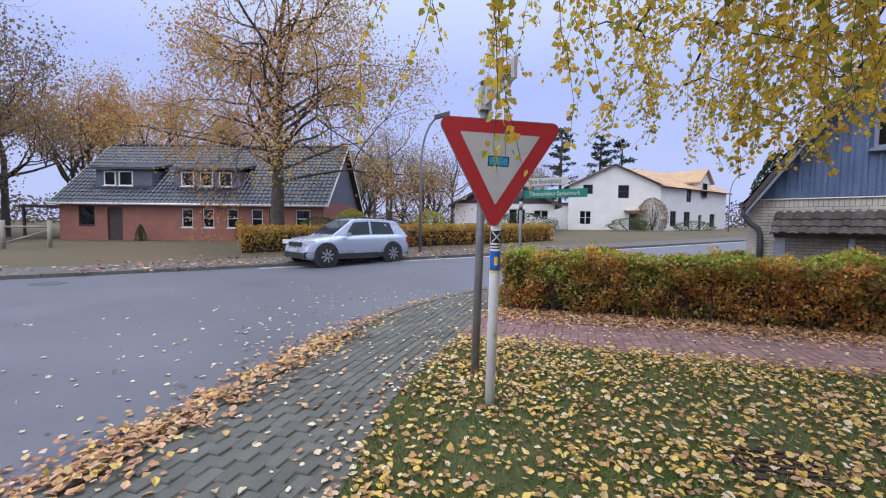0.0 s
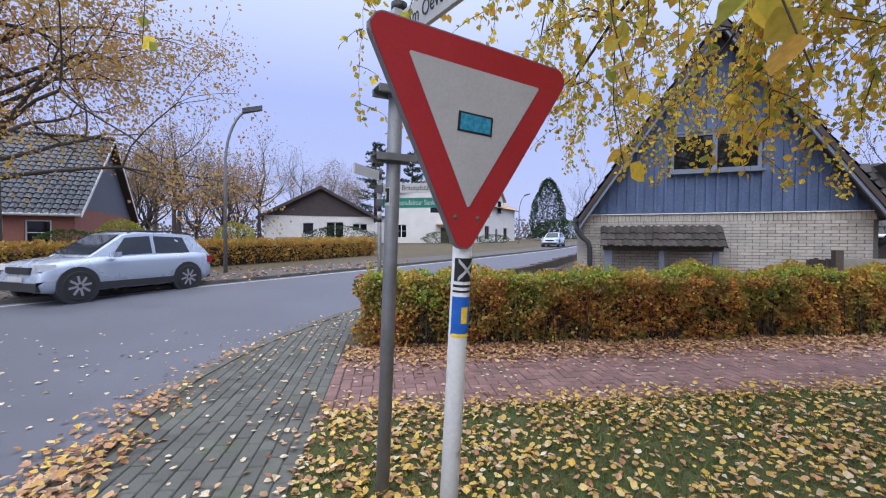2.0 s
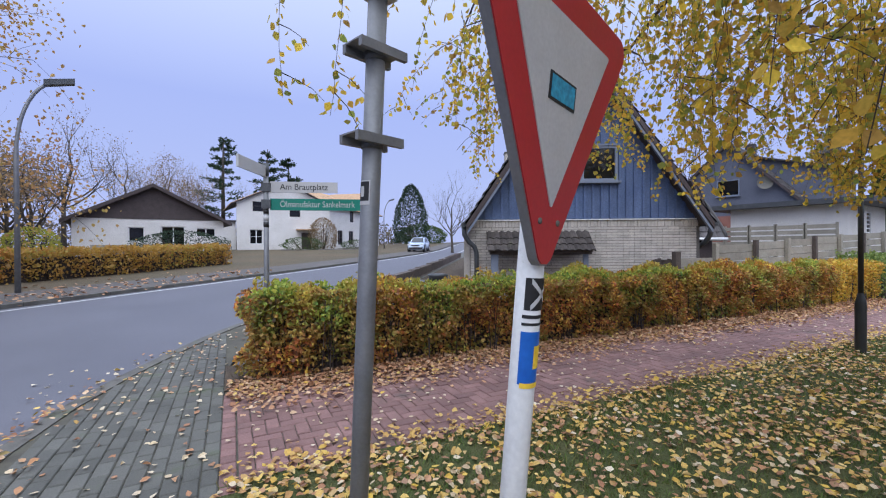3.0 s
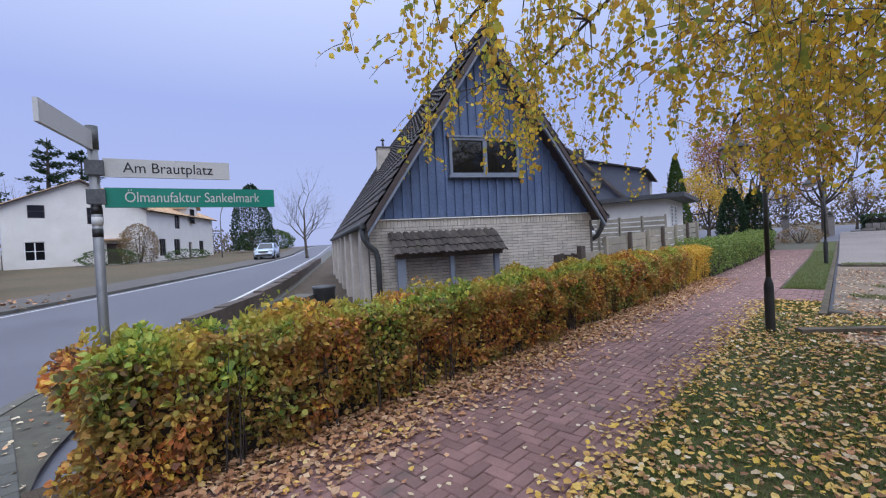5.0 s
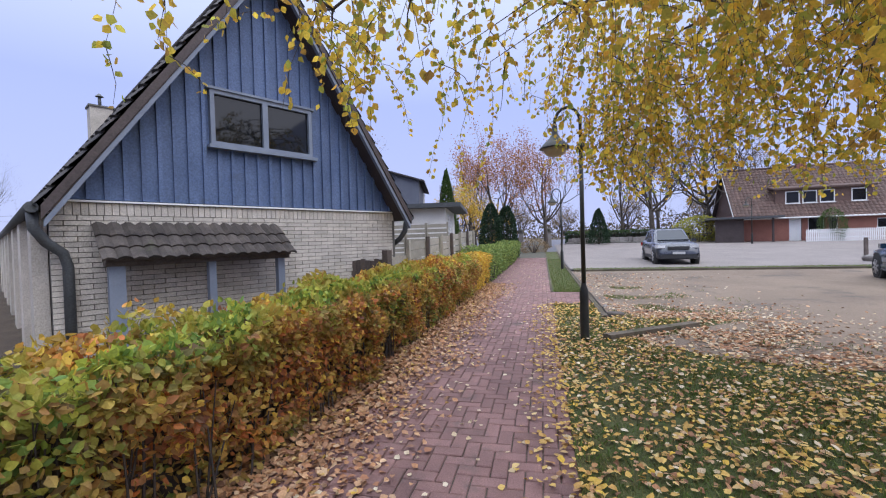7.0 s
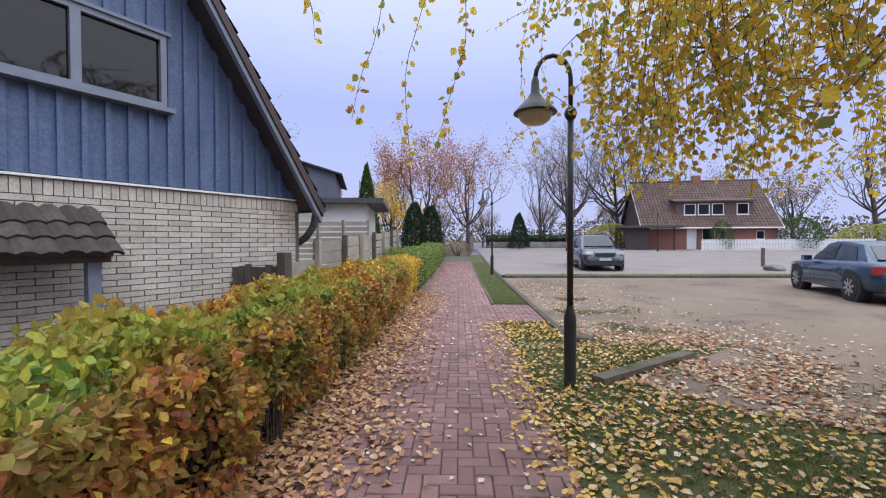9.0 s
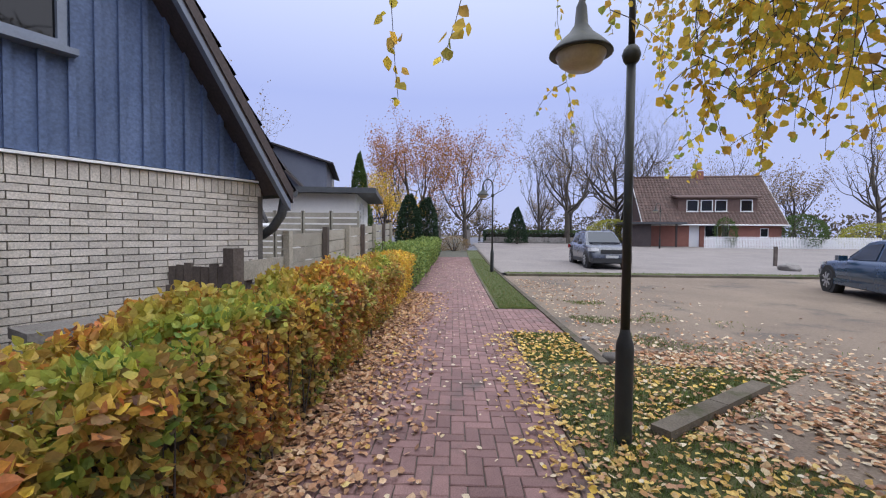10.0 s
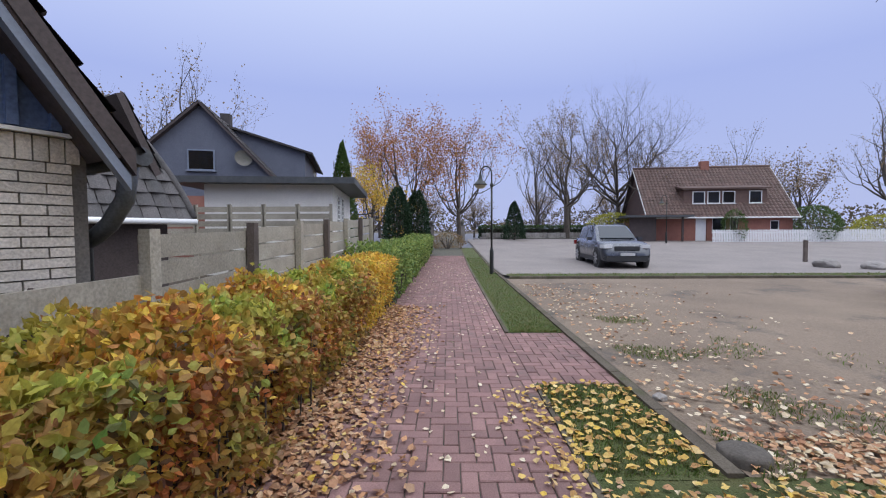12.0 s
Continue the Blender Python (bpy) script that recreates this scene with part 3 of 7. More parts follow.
window_part(blue_house, Matrix.Translation((WS0, 0.02, WZ0)), WS1 - WS0, WZ1 - WZ0, 2, BLUEGREYPAINT, deep=0.07)
bm = bmesh.new()
box(bm, WS0 - 0.04, WS1 + 0.04, -0.075, 0.0, WZ1, WZ1 + 0.035)
part("drip_strip", bm, BLUEGREYPAINT, blue_house)
bm = bmesh.new()
box(bm, -0.02, GW + 0.02, -0.05, 0.03, GB, GB + 0.022)
part("flashing", bm, WHITEPAINT, blue_house, "thin white flashing strip over the brickwork")
# roof: two slopes from eave to ridge, with overhang over the gable
RUN, EZ = GW / 2 + VERGE_OVER, GB - 0.08
ROOF_H = GA + 0.14 - EZ
tiled_slope(blue_house, Matrix.Translation((-VERGE_OVER, GL + 0.5, EZ)) @ Matrix.Rotation(radians(-90), 4, "Z"), GL + 0.9, RUN, ROOF_H, ROOFDARK, 44, 18, thick=0.06)
tiled_slope(blue_house, Matrix.Translation((GW + VERGE_OVER, -0.4, EZ)) @ Matrix.Rotation(radians(90), 4, "Z"), GL + 0.9, RUN, ROOF_H, ROOFDARK, 44, 18, thick=0.06)
for sx, x0 in ((1, -VERGE_OVER), (-1, GW + VERGE_OVER)):
    bm = bmesh.new()
    xa, xb = x0, GW / 2
    prism(bm, [(xa, EZ + 0.0), (xb, GA + 0.13), (xb, GA - 0.02), (xa + sx * 0.0, EZ - 0.15)], -0.42, -0.37)
    part("barge_board", bm, DARKBOARD, blue_house, "dark weathered barge board along the verge")
    bm = bmesh.new()
    prism(bm, [(xa + sx * 0.02, EZ - 0.155), (xb, GA - 0.025), (xb, GA - 0.11), (xa + sx * 0.02, EZ - 0.24)], -0.40, -0.33)
    part("verge_rail", bm, BLUEGREYPAINT, blue_house)
    bm = bmesh.new()
    pts = [(x0 - sx * 0.07, y, EZ - 0.02) for y in (-0.35, GL + 0.4)]
    tube(bm, pts, 0.06, 10)
    part("gutter", bm, DARKMETAL, blue_house)
bm = bmesh.new()
tube(bm, [(GW / 2, -0.42, GA + 0.18), (GW / 2, GL + 0.5, GA + 0.18)], 0.1, 8)
part("ridge", bm, ROOFDARK, blue_house)
bm = bmesh.new()
tube(bm, [(-0.13, -0.2, EZ - 0.05), (-0.12, -0.2, EZ - 0.24), (-0.02, -0.17, EZ - 0.40), (0.12, -0.11, EZ - 0.52), (0.16, -0.09, EZ - 0.68), (0.16, -0.09, -0.1)], 0.055, 10)
part("downpipe", bm, DARKMETAL, blue_house, "dark grey bent downpipe at the corner")
bm = bmesh.new()
tube(bm, [(GW + 0.13, -0.2, EZ - 0.05), (GW + 0.12, -0.15, EZ - 0.28), (GW + 0.07, -0.05, EZ - 0.44), (GW + 0.05, 0.1, EZ - 0.52), (GW + 0.05, 0.3, EZ - 0.6), (GW + 0.05, 0.3, 0)], 0.055, 10)
part("downpipe", bm, DARKMETAL, blue_house)
bm = bmesh.new()
box(bm, 1.55, 2.05, 7.9, 8.35, 3.6, 5.28)
chimney = part("chimney", bm, BUFFBRICK, blue_house, "pale rendered chimney stack", bevel=0.01)
bm = bmesh.new()
box(bm, 1.52, 2.08, 7.87, 8.38, 5.28, 5.33)
part("chimney_cap", bm, KERB, chimney)
bm = bmesh.new()
tube(bm, [(1.8, 8.12, 5.32), (1.8, 8.12, 5.64)], 0.04, 8)
lathe(bm, [(0.10, 5.62), (0.02, 5.70)], (1.8, 8.12, 0), 10)
part("flue_cowl", bm, DARKMETAL, chimney)
# steep tiled wing at the garden side: a slope to the garden, a hipped slope to the path, a flat top
WING_S, WING_Y, WING_Z, WING_H, WING_RUN = 7.86, 3.62, 1.64, 1.85, 0.80
tiled_slope(blue_house, Matrix.Translation((WING_S, WING_Y + 0.25, WING_Z)) @ Matrix.Rotation(radians(90), 4, "Z"), 4.6, WING_RUN, WING_H, LEANTILE, 16, 9, thick=0.05, name="wing_tiles")
bm = bmesh.new()
rng = random.Random(18)
ROWS_UP = 9
for j in range(ROWS_UP):
    f0, f1 = j / ROWS_UP, (j + 1) / ROWS_UP
    end = WING_S - WING_RUN * f0 ** 1.5
    y0, y1 = WING_Y + 0.85 * f0 - 0.03, WING_Y + 0.85 * f1
    z0, z1 = WING_Z + WING_H * f0, WING_Z + WING_H * f1 + 0.05
    x = end
    while x > 4.95:
        w = 0.24
        dz, dy = rng.uniform(-0.008, 0.008), rng.uniform(-0.01, 0.01)
        prof = [(x - w, 0.0), (x - 0.68 * w, 0.03), (x - 0.35 * w, 0.026), (x - 0.01, 0.0)]
        lo = [bm.verts.new((px, y0 - d - 0.035 + dy, z0 + dz)) for px, d in prof]
        hi = [bm.verts.new((px, y1 - d + dy, z1 + dz)) for px, d in prof]
        lip = [bm.verts.new((px, y0 - d + 0.01 + dy, z0 + dz - 0.012)) for px, d in prof]
        for i in range(3):
            bm.faces.new((lo[i], lo[i + 1], hi[i + 1], hi[i]))
            bm.faces.new((lip[i], lip[i + 1], lo[i + 1], lo[i]))
        x -= w
part("wing_hip_tiles", bm, LEANTILE, blue_house)
bm = bmesh.new()
tube(bm, [(WING_S - WING_RUN * f ** 1.5 + 0.01, WING_Y + 0.85 * f - 0.03, WING_Z + WING_H * f + 0.03) for f in [k / 10 for k in range(11)]], 0.055, 8)
part("wing_hip", bm, LEANTILE, blue_house)
bm = bmesh.new()
box(bm, 4.9, WING_S - WING_RUN + 0.02, WING_Y + 0.86, WING_Y + 4.8, WING_Z + WING_H - 0.06, WING_Z + WING_H + 0.02)
part("wing_top", bm, DARKMETAL, blue_house)
bm = bmesh.new()
prism(bm, [(GW, WING_Z), (WING_S - 0.05, WING_Z), (WING_S - WING_RUN - 0.05, WING_Z + WING_H - 0.08), (GW, WING_Z + WING_H - 0.08)], WING_Y + 0.88, WING_Y + 0.95)
part("wing_deck", bm, DARKBOARD, blue_house)
bm = bmesh.new()
box(bm, GW, WING_S - 0.25, WING_Y + 0.25, WING_Y + 0.45, -0.3, WING_Z)
part("wing_wall", bm, DARKBOARD, blue_house)
bm = bmesh.new()
box(bm, WING_S - 0.45, WING_S - 0.25, WING_Y + 0.45, WING_Y + 4.6, -0.3, WING_Z)
part("wing_wall", bm, DARKBOARD, blue_house)
bm = bmesh.new()
tube(bm, [(4.9, WING_Y - 0.09, WING_Z - 0.03), (WING_S + 0.02, WING_Y - 0.09, WING_Z - 0.03)], 0.045, 8)
part("wing_gutter", bm, WHITEPAINT, blue_house)
# soldier course
bm = bmesh.new()
box(bm, -0.033, 0.033, 0, 0.03, -0.072, 0.072)
soldier = mesh_of("soldier_brick", bm, BUFFBRICK, bevel=0.004)
pieces("soldier_brick", [soldier], [(0, Matrix.Translation((0.04 + 0.0745 * i, -0.012, GB - 0.08))) for i in range(69)], blue_house)

# tiled awning on posts
awning = thing("tiled_awning", "pent roof of mossy dark tiles on grey-blue posts", "awning", m=HM)
AS0, AS1, AP = 0.44, 2.66, 0.52
L = math.hypot(AP, 0.4)
bm = bmesh.new()
box(bm, AS0, AS1, 0, L, -0.05, 0.0, Matrix.Translation((0, -AP, 1.34)) @ Matrix.Rotation(math.atan2(0.4, AP), 4, "X"))
part("deck", bm, BROWNWOOD, awning)
rng = random.Random(8)
for r in range(3):
    n = 16
    for c in range(n):
        bm = bmesh.new()
        w = (AS1 - AS0 + 0.1) / n
        x = AS0 - 0.05 + c * w
        y0 = r * L / 3 - 0.07
        j = rng.uniform(-0.012, 0.012)
        m = Matrix.Translation((0, -AP, 1.35)) @ Matrix.Rotation(math.atan2(0.4, AP), 4, "X")
        prof = [(x, 0.0), (x + w * 0.35, 0.028), (x + w * 0.7, 0.022), (x + w, -0.002)]
        lo = [bm.verts.new(m @ Vector((a, y0 + j, z + 0.045))) for a, z in prof]
        hi = [bm.verts.new(m @ Vector((a, y0 + L / 3 + 0.09, z + 0.012))) for a, z in prof]
        lip = [bm.verts.new(m @ Vector((a, y0 + j, z + 0.012))) for a, z in prof]
        for i in range(3):
            bm.faces.new((lo[i], lo[i + 1], hi[i + 1], hi[i]))
            bm.faces.new((lip[i], lip[i + 1], lo[i + 1], lo[i]))
        part("tile", bm, AWNTILE, awning)
for x, w in ((0.55, 0.16), (1.58, 0.09), (2.54, 0.10)):
    bm = bmesh.new()
    box(bm, x - w / 2, x + w / 2, -AP + 0.08, -AP + 0.18, -0.2, 1.33)
    part("post", bm, BLUEGREYPAINT, awning, bevel=0.006)
bm = bmesh.new()
box(bm, AS0, AS1, -AP + 0.06, -AP + 0.2, 1.25, 1.33)
part("beam", bm, BROWNWOOD, awning)


def gabled(name, label, m, L, W, eave, ridge, wall_mat, roof_mat, cols, rows, gable_mat=None, over=0.35, holes=(), base=0.6, gable_split=None):
    """A gabled house. Local x along the eave front (y = 0), W deep, ridge along x."""
    house = thing(name, label, "house", m=m)
    bm = bmesh.new()
    wall_with_holes(bm, L, -base, eave, 0.3, list(holes))
    part("front_wall", bm, wall_mat, house)
    bm = bmesh.new()
    box(bm, 0, L, W - 0.3, W, -base, eave)
    part("back_wall", bm, wall_mat, house)
    for x0 in (0.0, L - 0.3):
        bm = bmesh.new()
        box(bm, x0 + (0.003 if x0 else -0.003), x0 + 0.3 + (0.003 if x0 else -0.003), 0.3, W - 0.3, -base, eave)
        part("gable_wall", bm, wall_mat, house)
        bm = bmesh.new()
        mm = Matrix.Translation((x0, 0, 0)) @ Matrix(((0, 1, 0, 0), (1, 0, 0, 0), (0, 0, 1, 0), (0, 0, 0, 1)))
        prism(bm, [(0.02, eave), (W - 0.02, eave), (W / 2, ridge - 0.08)], 0.0, 0.28, mm)
        part("gable", bm, gable_mat or wall_mat, house)
    run, h = W / 2 + over, (ridge - eave) * (W / 2 + over) / (W / 2)
    ez = ridge - h
    tiled_slope(house, Matrix.Translation((-over, -over, ez)), L + 2 * over, run, h, roof_mat, cols, rows, thick=0.06, wave=0.05)
    tiled_slope(house, Matrix.Translation((L + over, W + over, ez)) @ Matrix.Rotation(math.pi, 4, "Z"), L + 2 * over, run, h, roof_mat, cols, rows, thick=0.06, wave=0.05)
    bm = bmesh.new()
    tube(bm, [(-over, W / 2, ridge + 0.05), (L + over, W / 2, ridge + 0.05)], 0.12, 8)
    part("ridge", bm, roof_mat, house)
    bm = bmesh.new()
    tube(bm, [(-over, -over - 0.05, ez - 0.02), (L + over, -over - 0.05, ez - 0.02)], 0.07, 8)
    part("gutter", bm, WHITEPAINT, house)
    for x in (-over - 0.03, L + over):
        for y0, y1, s in ((-over, W / 2, 1), (W + over, W / 2, -1)):
            bm = bmesh.new()
            mm = Matrix.Translation((x, 0, 0)) @ Matrix(((0, 1, 0, 0), (1, 0, 0, 0), (0, 0, 1, 0), (0, 0, 0, 1)))
            prism(bm, [(y0, ez - 0.12), (y1, ridge - 0.12), (y1, ridge + 0.06), (y0, ez + 0.06)], 0.0, 0.03, mm)
            part("verge_board", bm, WHITEPAINT, house)
    return house


def dormer(house, x, w, y, z0, h, depth, roof_mat, wall_mat, wins, slope=0.1, frame_mat=None):
    """A flat-roofed dormer with its face at y."""
    bm = bmesh.new()
    box(bm, x, x + w, y, y + depth, z0, z0 + h)
    d = part("dormer", bm, wall_mat, house)
    bm = bmesh.new()
    vs = box(bm, x - 0.2, x + w + 0.2, y - 0.25, y + depth, z0 + h, z0 + h + 0.14)
    for v in vs:
        v.co.z += max(0, v.co.y - y) * slope
    part("dormer_roof", bm, roof_mat, d)
    for wx, ww, wh in wins:
        window_part(house, Matrix.Translation((x + wx, y - 0.01, z0 + 0.15)), ww, wh, 1, frame_mat, name="dormer_window")
    return d


# the red-brick house across the main road, behind the maple
rm = frame_at((-30.2, 17.9, 0.22), (0.963, 0.27))
rh = [(1.2, 2.2, 0.9, 2.1), (3.0, 3.95, -0.4, 2.0), (7.6, 8.3, 0.85, 2.0), (8.9, 9.6, 0.85, 2.0), (10.4, 11.1, 0.85, 2.0), (11.9, 12.6, 0.85, 2.0), (13.0, 13.9, -0.4, 2.05), (14.6, 15.5, 0.9, 2.0)]
red_house = gabled("red_house", "long red-brick house with glossy blue-black tiled roof and three dormers", rm, 16.3, 9.0, 2.55, 6.5, REDBRICK, BLUETILE, 60, 18, SLATEGREY, holes=rh)
for i, (a, b, z0, z1) in enumerate(rh):
    if z0 > 0:
        window_part(red_house, Matrix.Translation((a, 0.12, z0)), b - a, z1 - z0, 1, WHITEPAINT if i > 1 else DARKBOARD, box_head=i > 1, bars=1 if i > 1 else 0)
bm = bmesh.new()
box(bm, 3.03, 3.92, 0.1, 0.16, -0.3, 1.97)
part("door", bm, DARKBOARD, red_house, "dark glazed front door")
bm = bmesh.new()
box(bm, 13.03, 13.87, 0.1, 0.16, -0.3, 2.02)
d = part("door", bm, WHITEPAINT, red_house, "white panelled side door")
bm = bmesh.new()
box(bm, 13.35, 13.55, 0.06, 0.1, 0.9, 1.75)
part("pane", bm, GLASS, d)
dormer(red_house, 1.6, 3.6, 0.9, 3.25, 1.15, 3.0, BLUETILE, SLATEGREY, [(0.55, 0.75, 0.9), (1.5, 0.9, 0.9)], 0.25)
dormer(red_house, 6.6, 4.2, 0.9, 3.25, 1.15, 3.0, BLUETILE, SLATEGREY, [(0.5, 0.8, 0.9), (1.7, 0.8, 0.9), (2.9, 0.8, 0.9)], 0.25)
bm = bmesh.new()
box(bm, -3.4, -0.4, 0.8, 5.5, 2.0, 2.15)
for x in (-3.3, -0.6):
    for y in (0.9, 5.3):
        box(bm, x, x + 0.12, y, y + 0.12, -0.5, 2.0)
box(bm, -3.3, -0.5, 5.3, 5.36, -0.5, 2.0)
ob = part("carport", bm, DARKBOARD, None, bevel=0.0)
ob.matrix_world = rm
tagged(ob, "low dark timber carport beside the red-brick house", "carport")

# the white bungalow, gable to the road
bmx = frame_at((-11.7, 41.4, 1.0), (0.99, 0.143))
bungalow = thing("bungalow", "white rendered bungalow with dark brown boarded gable", "house", m=bmx)
bh = [(3.3, 4.3, 0.9, 2.0), (5.4, 7.0, 0.3, 2.1), (7.8, 9.2, 1.3, 2.0)]
bm = bmesh.new()
wall_with_holes(bm, 9.8, -0.6, 2.65, 0.3, bh)
part("front_wall", bm, RENDERWHITE, bungalow)
for x in (0.0, 9.5):
    bm = bmesh.new()
    box(bm, x - 0.002, x + 0.298, 0.3, 14, -0.6, 2.65)
    part("side_wall", bm, RENDERWHITE, bungalow)
bm = bmesh.new()
prism(bm, [(-0.2, 2.65), (10.0, 2.65), (4.9, 5.2)], -0.05, 0.25)
part("gable", bm, DARKBOARD, bungalow)
for a, b, z0, z1 in bh:
    window_part(bungalow, Matrix.Translation((a, 0.15, z0)), b - a, z1 - z0, 1 if b - a < 1.2 else 2, WHITEPAINT)
for sgn, x0, rot in ((1, -0.6, -90), (-1, 10.4, 90)):
    org = (x0, 14.3, 2.35) if sgn > 0 else (x0, -0.5, 2.35)
    tiled_slope(bungalow, Matrix.Translation(org) @ Matrix.Rotation(radians(rot), 4, "Z"), 14.8, 5.5, 2.95, BLUETILE, 40, 14, wave=0.04)
    bm = bmesh.new()
    prism(bm, [(x0, 2.2), (4.9, 5.12), (4.9, 5.4), (x0, 2.48)], -0.56, -0.5)
    part("verge_board", bm, DARKBOARD, bungalow)

# the white farmhouse with the tan roof
wm = frame_at((-0.9, 53.2, 1.15), (0.997, 0.08))
white_house = thing("white_house", "large white rendered farmhouse with tan tiled roof", "house", m=wm)
WW = 10.1
wh_holes = [(1.3, 2.6, 0.6, 2.2), (6.8, 8.0, -0.3, 1.9), (1.6, 2.7, 4.2, 5.4), (5.5, 6.7, 3.7, 5.2)]
bm = bmesh.new()
wall_with_holes(bm, WW, -0.8, 5.3, 0.35, wh_holes)
part("gable_wall", bm, RENDERWHITE, white_house)
bm = bmesh.new()
prism(bm, [(0, 5.3), (WW, 5.3), (WW / 2, 7.6)], 0.0, 0.35)
part("gable", bm, RENDERWHITE, white_house)
for i, (a, b, z0, z1) in enumerate(wh_holes):
    if z0 > 0:
        window_part(white_house, Matrix.Translation((a, 0.15, z0)), b - a, z1 - z0, 2 if i == 0 else 1, DARKBOARD if i > 1 else WHITEPAINT, bars=1)
bm = bmesh.new()
box(bm, 6.84, 7.96, 0.15, 0.2, -0.3, 1.88)
part("door", bm, DARKBOARD, white_house, "dark entrance door under a small canopy")
bm = bmesh.new()
box(bm, 6.2, 8.6, -0.9, 0.05, 2.15, 2.3)
part("door_canopy", bm, TANTILE, white_house)
SD = Matrix.Translation((WW, 0, 0)) @ Matrix.Rotation(radians(47), 4, "Z")
SL = 16.5
side = [(2.2, 3.6, 0.5, 2.3), (5.4, 6.9, 0.5, 2.3), (9.0, 9.9, -0.3, 2.0), (12.0, 13.4, 0.5, 2.2), (5.8, 7.0, 3.5, 5.0)]
bm = bmesh.new()
wall_with_holes(bm, SL, -0.8, 5.3, 0.35, side)
ob = part("front_wall", bm, RENDERWHITE, white_house)
ob.matrix_basis = SD
for i, (a, b, z0, z1) in enumerate(side):
    if z0 > 0:
        window_part(white_house, SD @ Matrix.Translation((a, 0.15, z0)), b - a, z1 - z0, 2, DARKBOARD, bars=1)
bm = bmesh.new()
box(bm, 9.03, 9.87, 0.15, 0.2, -0.3, 1.97)
part("door", bm, DARKBOARD, white_house).matrix_basis = SD
tiled_slope(white_house, SD @ Matrix.Translation((-0.4, -0.5, 5.0)), SL + 0.9, 5.6, 2.7, TANTILE, 46, 14, wave=0.05)
tiled_slope(white_house, Matrix.Translation((-0.5, 12, 5.0)) @ Matrix.Rotation(radians(-90), 4, "Z"), 12.4, 5.6, 2.65, TANTILE, 36, 14, wave=0.05)
tiled_slope(white_house, Matrix.Translation((WW + 0.5, -0.4, 5.0)) @ Matrix.Rotation(radians(90), 4, "Z"), 8.0, 5.6, 2.65, TANTILE, 26, 14, wave=0.05)
bm = bmesh.new()
prism(bm, [(8.6, 5.2), (11.4, 5.2), (11.4, 6.2), (10.0, 7.5), (8.6, 6.2)], -0.15, 5.0)
ob = part("cross_gable", bm, RENDERWHITE, white_house)
ob.matrix_basis = SD
window_part(white_house, SD @ Matrix.Translation((9.4, -0.17, 4.3)), 1.1, 1.7, 1, DARKBOARD)
for s_, x0 in ((1, 8.2), (-1, 11.8)):
    bm = bmesh.new()
    prism(bm, [(x0, 5.95), (10.0, 7.62), (10.0, 7.82), (x0, 6.15)], -0.5, 5.0)
    part("cross_gable_roof", bm, TANTILE, white_house).matrix_basis = SD
bm = bmesh.new()
box(bm, -3.6, -0.02, 0.8, 4.5, -0.6, 3.0)
part("annexe", bm, RENDERWHITE, white_house)
bm = bmesh.new()
box(bm, -3.9, 0.0, 0.5, 4.8, 3.0, 3.2)
part("annexe_roof", bm, ROOFDARK, white_house)
bm = bmesh.new()
for k in range(40):
    box(bm, 4.0 + 0.52 * k, 4.5 + 0.52 * k, -3.2 + 0.36 * max(0, k - 14), -2.9 + 0.36 * max(0, k - 14), -0.9, 0.0)
ob = part("planter_wall", bm, STONE, None, bevel=0.02)
ob.matrix_world = wm
tagged(ob, "low grey stone planter wall in front of the white farmhouse", "wall")

# grey gabled house and its white garage, east of the garden fence
gm = frame_at((24.2, 19.9, 0.5), (0.22, -0.975))
grey_house = thing("grey_house", "grey-clad gabled house on a red-brick ground floor", "house", m=gm)
bm = bmesh.new()
wall_with_holes(bm, 6.6, -0.8, 2.6, 0.3, [])
part("ground_floor", bm, REDBRICK, grey_house)
bm = bmesh.new()
prism(bm, [(0.0, 2.6), (6.6, 2.6), (6.6, 2.8), (2.9, 6.75), (0.0, 4.1)], 0.0, 0.3)
part("gable", bm, SLATEGREY, grey_house)
bm = bmesh.new()
box(bm, 0.02, 7.2, 0.32, 9.3, -0.8, 3.2)
part("rear_wall", bm, SLATEGREY, grey_house)
window_part(grey_house, Matrix.Translation((2.3, -0.01, 3.75)), 1.15, 0.95, 1, BLUEGREYPAINT)
tiled_slope(grey_house, Matrix.Translation((-0.35, 9, 3.85)) @ Matrix.Rotation(radians(-90), 4, "Z"), 9.3, 3.25, 3.0, ROOFDARK, 26, 12)
tiled_slope(grey_house, Matrix.Translation((7.0, -0.3, 2.45)) @ Matrix.Rotation(radians(90), 4, "Z"), 9.3, 4.1, 4.4, ROOFDARK, 26, 14)
bm = bmesh.new()
for v in box(bm, 3.5, 7.2, 1.9, 9.3, 3.2, 4.93):
    v.co.z += (7.6 - v.co.x) * 0.3 if v.co.z > 4 else 0.0
dd = part("dormer", bm, SLATEGREY, grey_house)
bm = bmesh.new()
vs = box(bm, 3.0, 7.6, 1.6, 9.7, 4.92, 5.02)
for v in vs:
    v.co.z += (7.6 - v.co.x) * 0.3
part("dormer_roof", bm, ROOFDARK, dd)
window_part(grey_house, Matrix.Translation((7.21, 7.2, 3.75)) @ Matrix.Rotation(radians(90), 4, "Z"), 1.1, 1.0, 1, WHITEPAINT)
bm = bmesh.new()
box(bm, 2.6, 3.1, 4.0, 4.5, 6.2, 7.4)
part("chimney", bm, ROOFDARK, grey_house)
bm = bmesh.new()
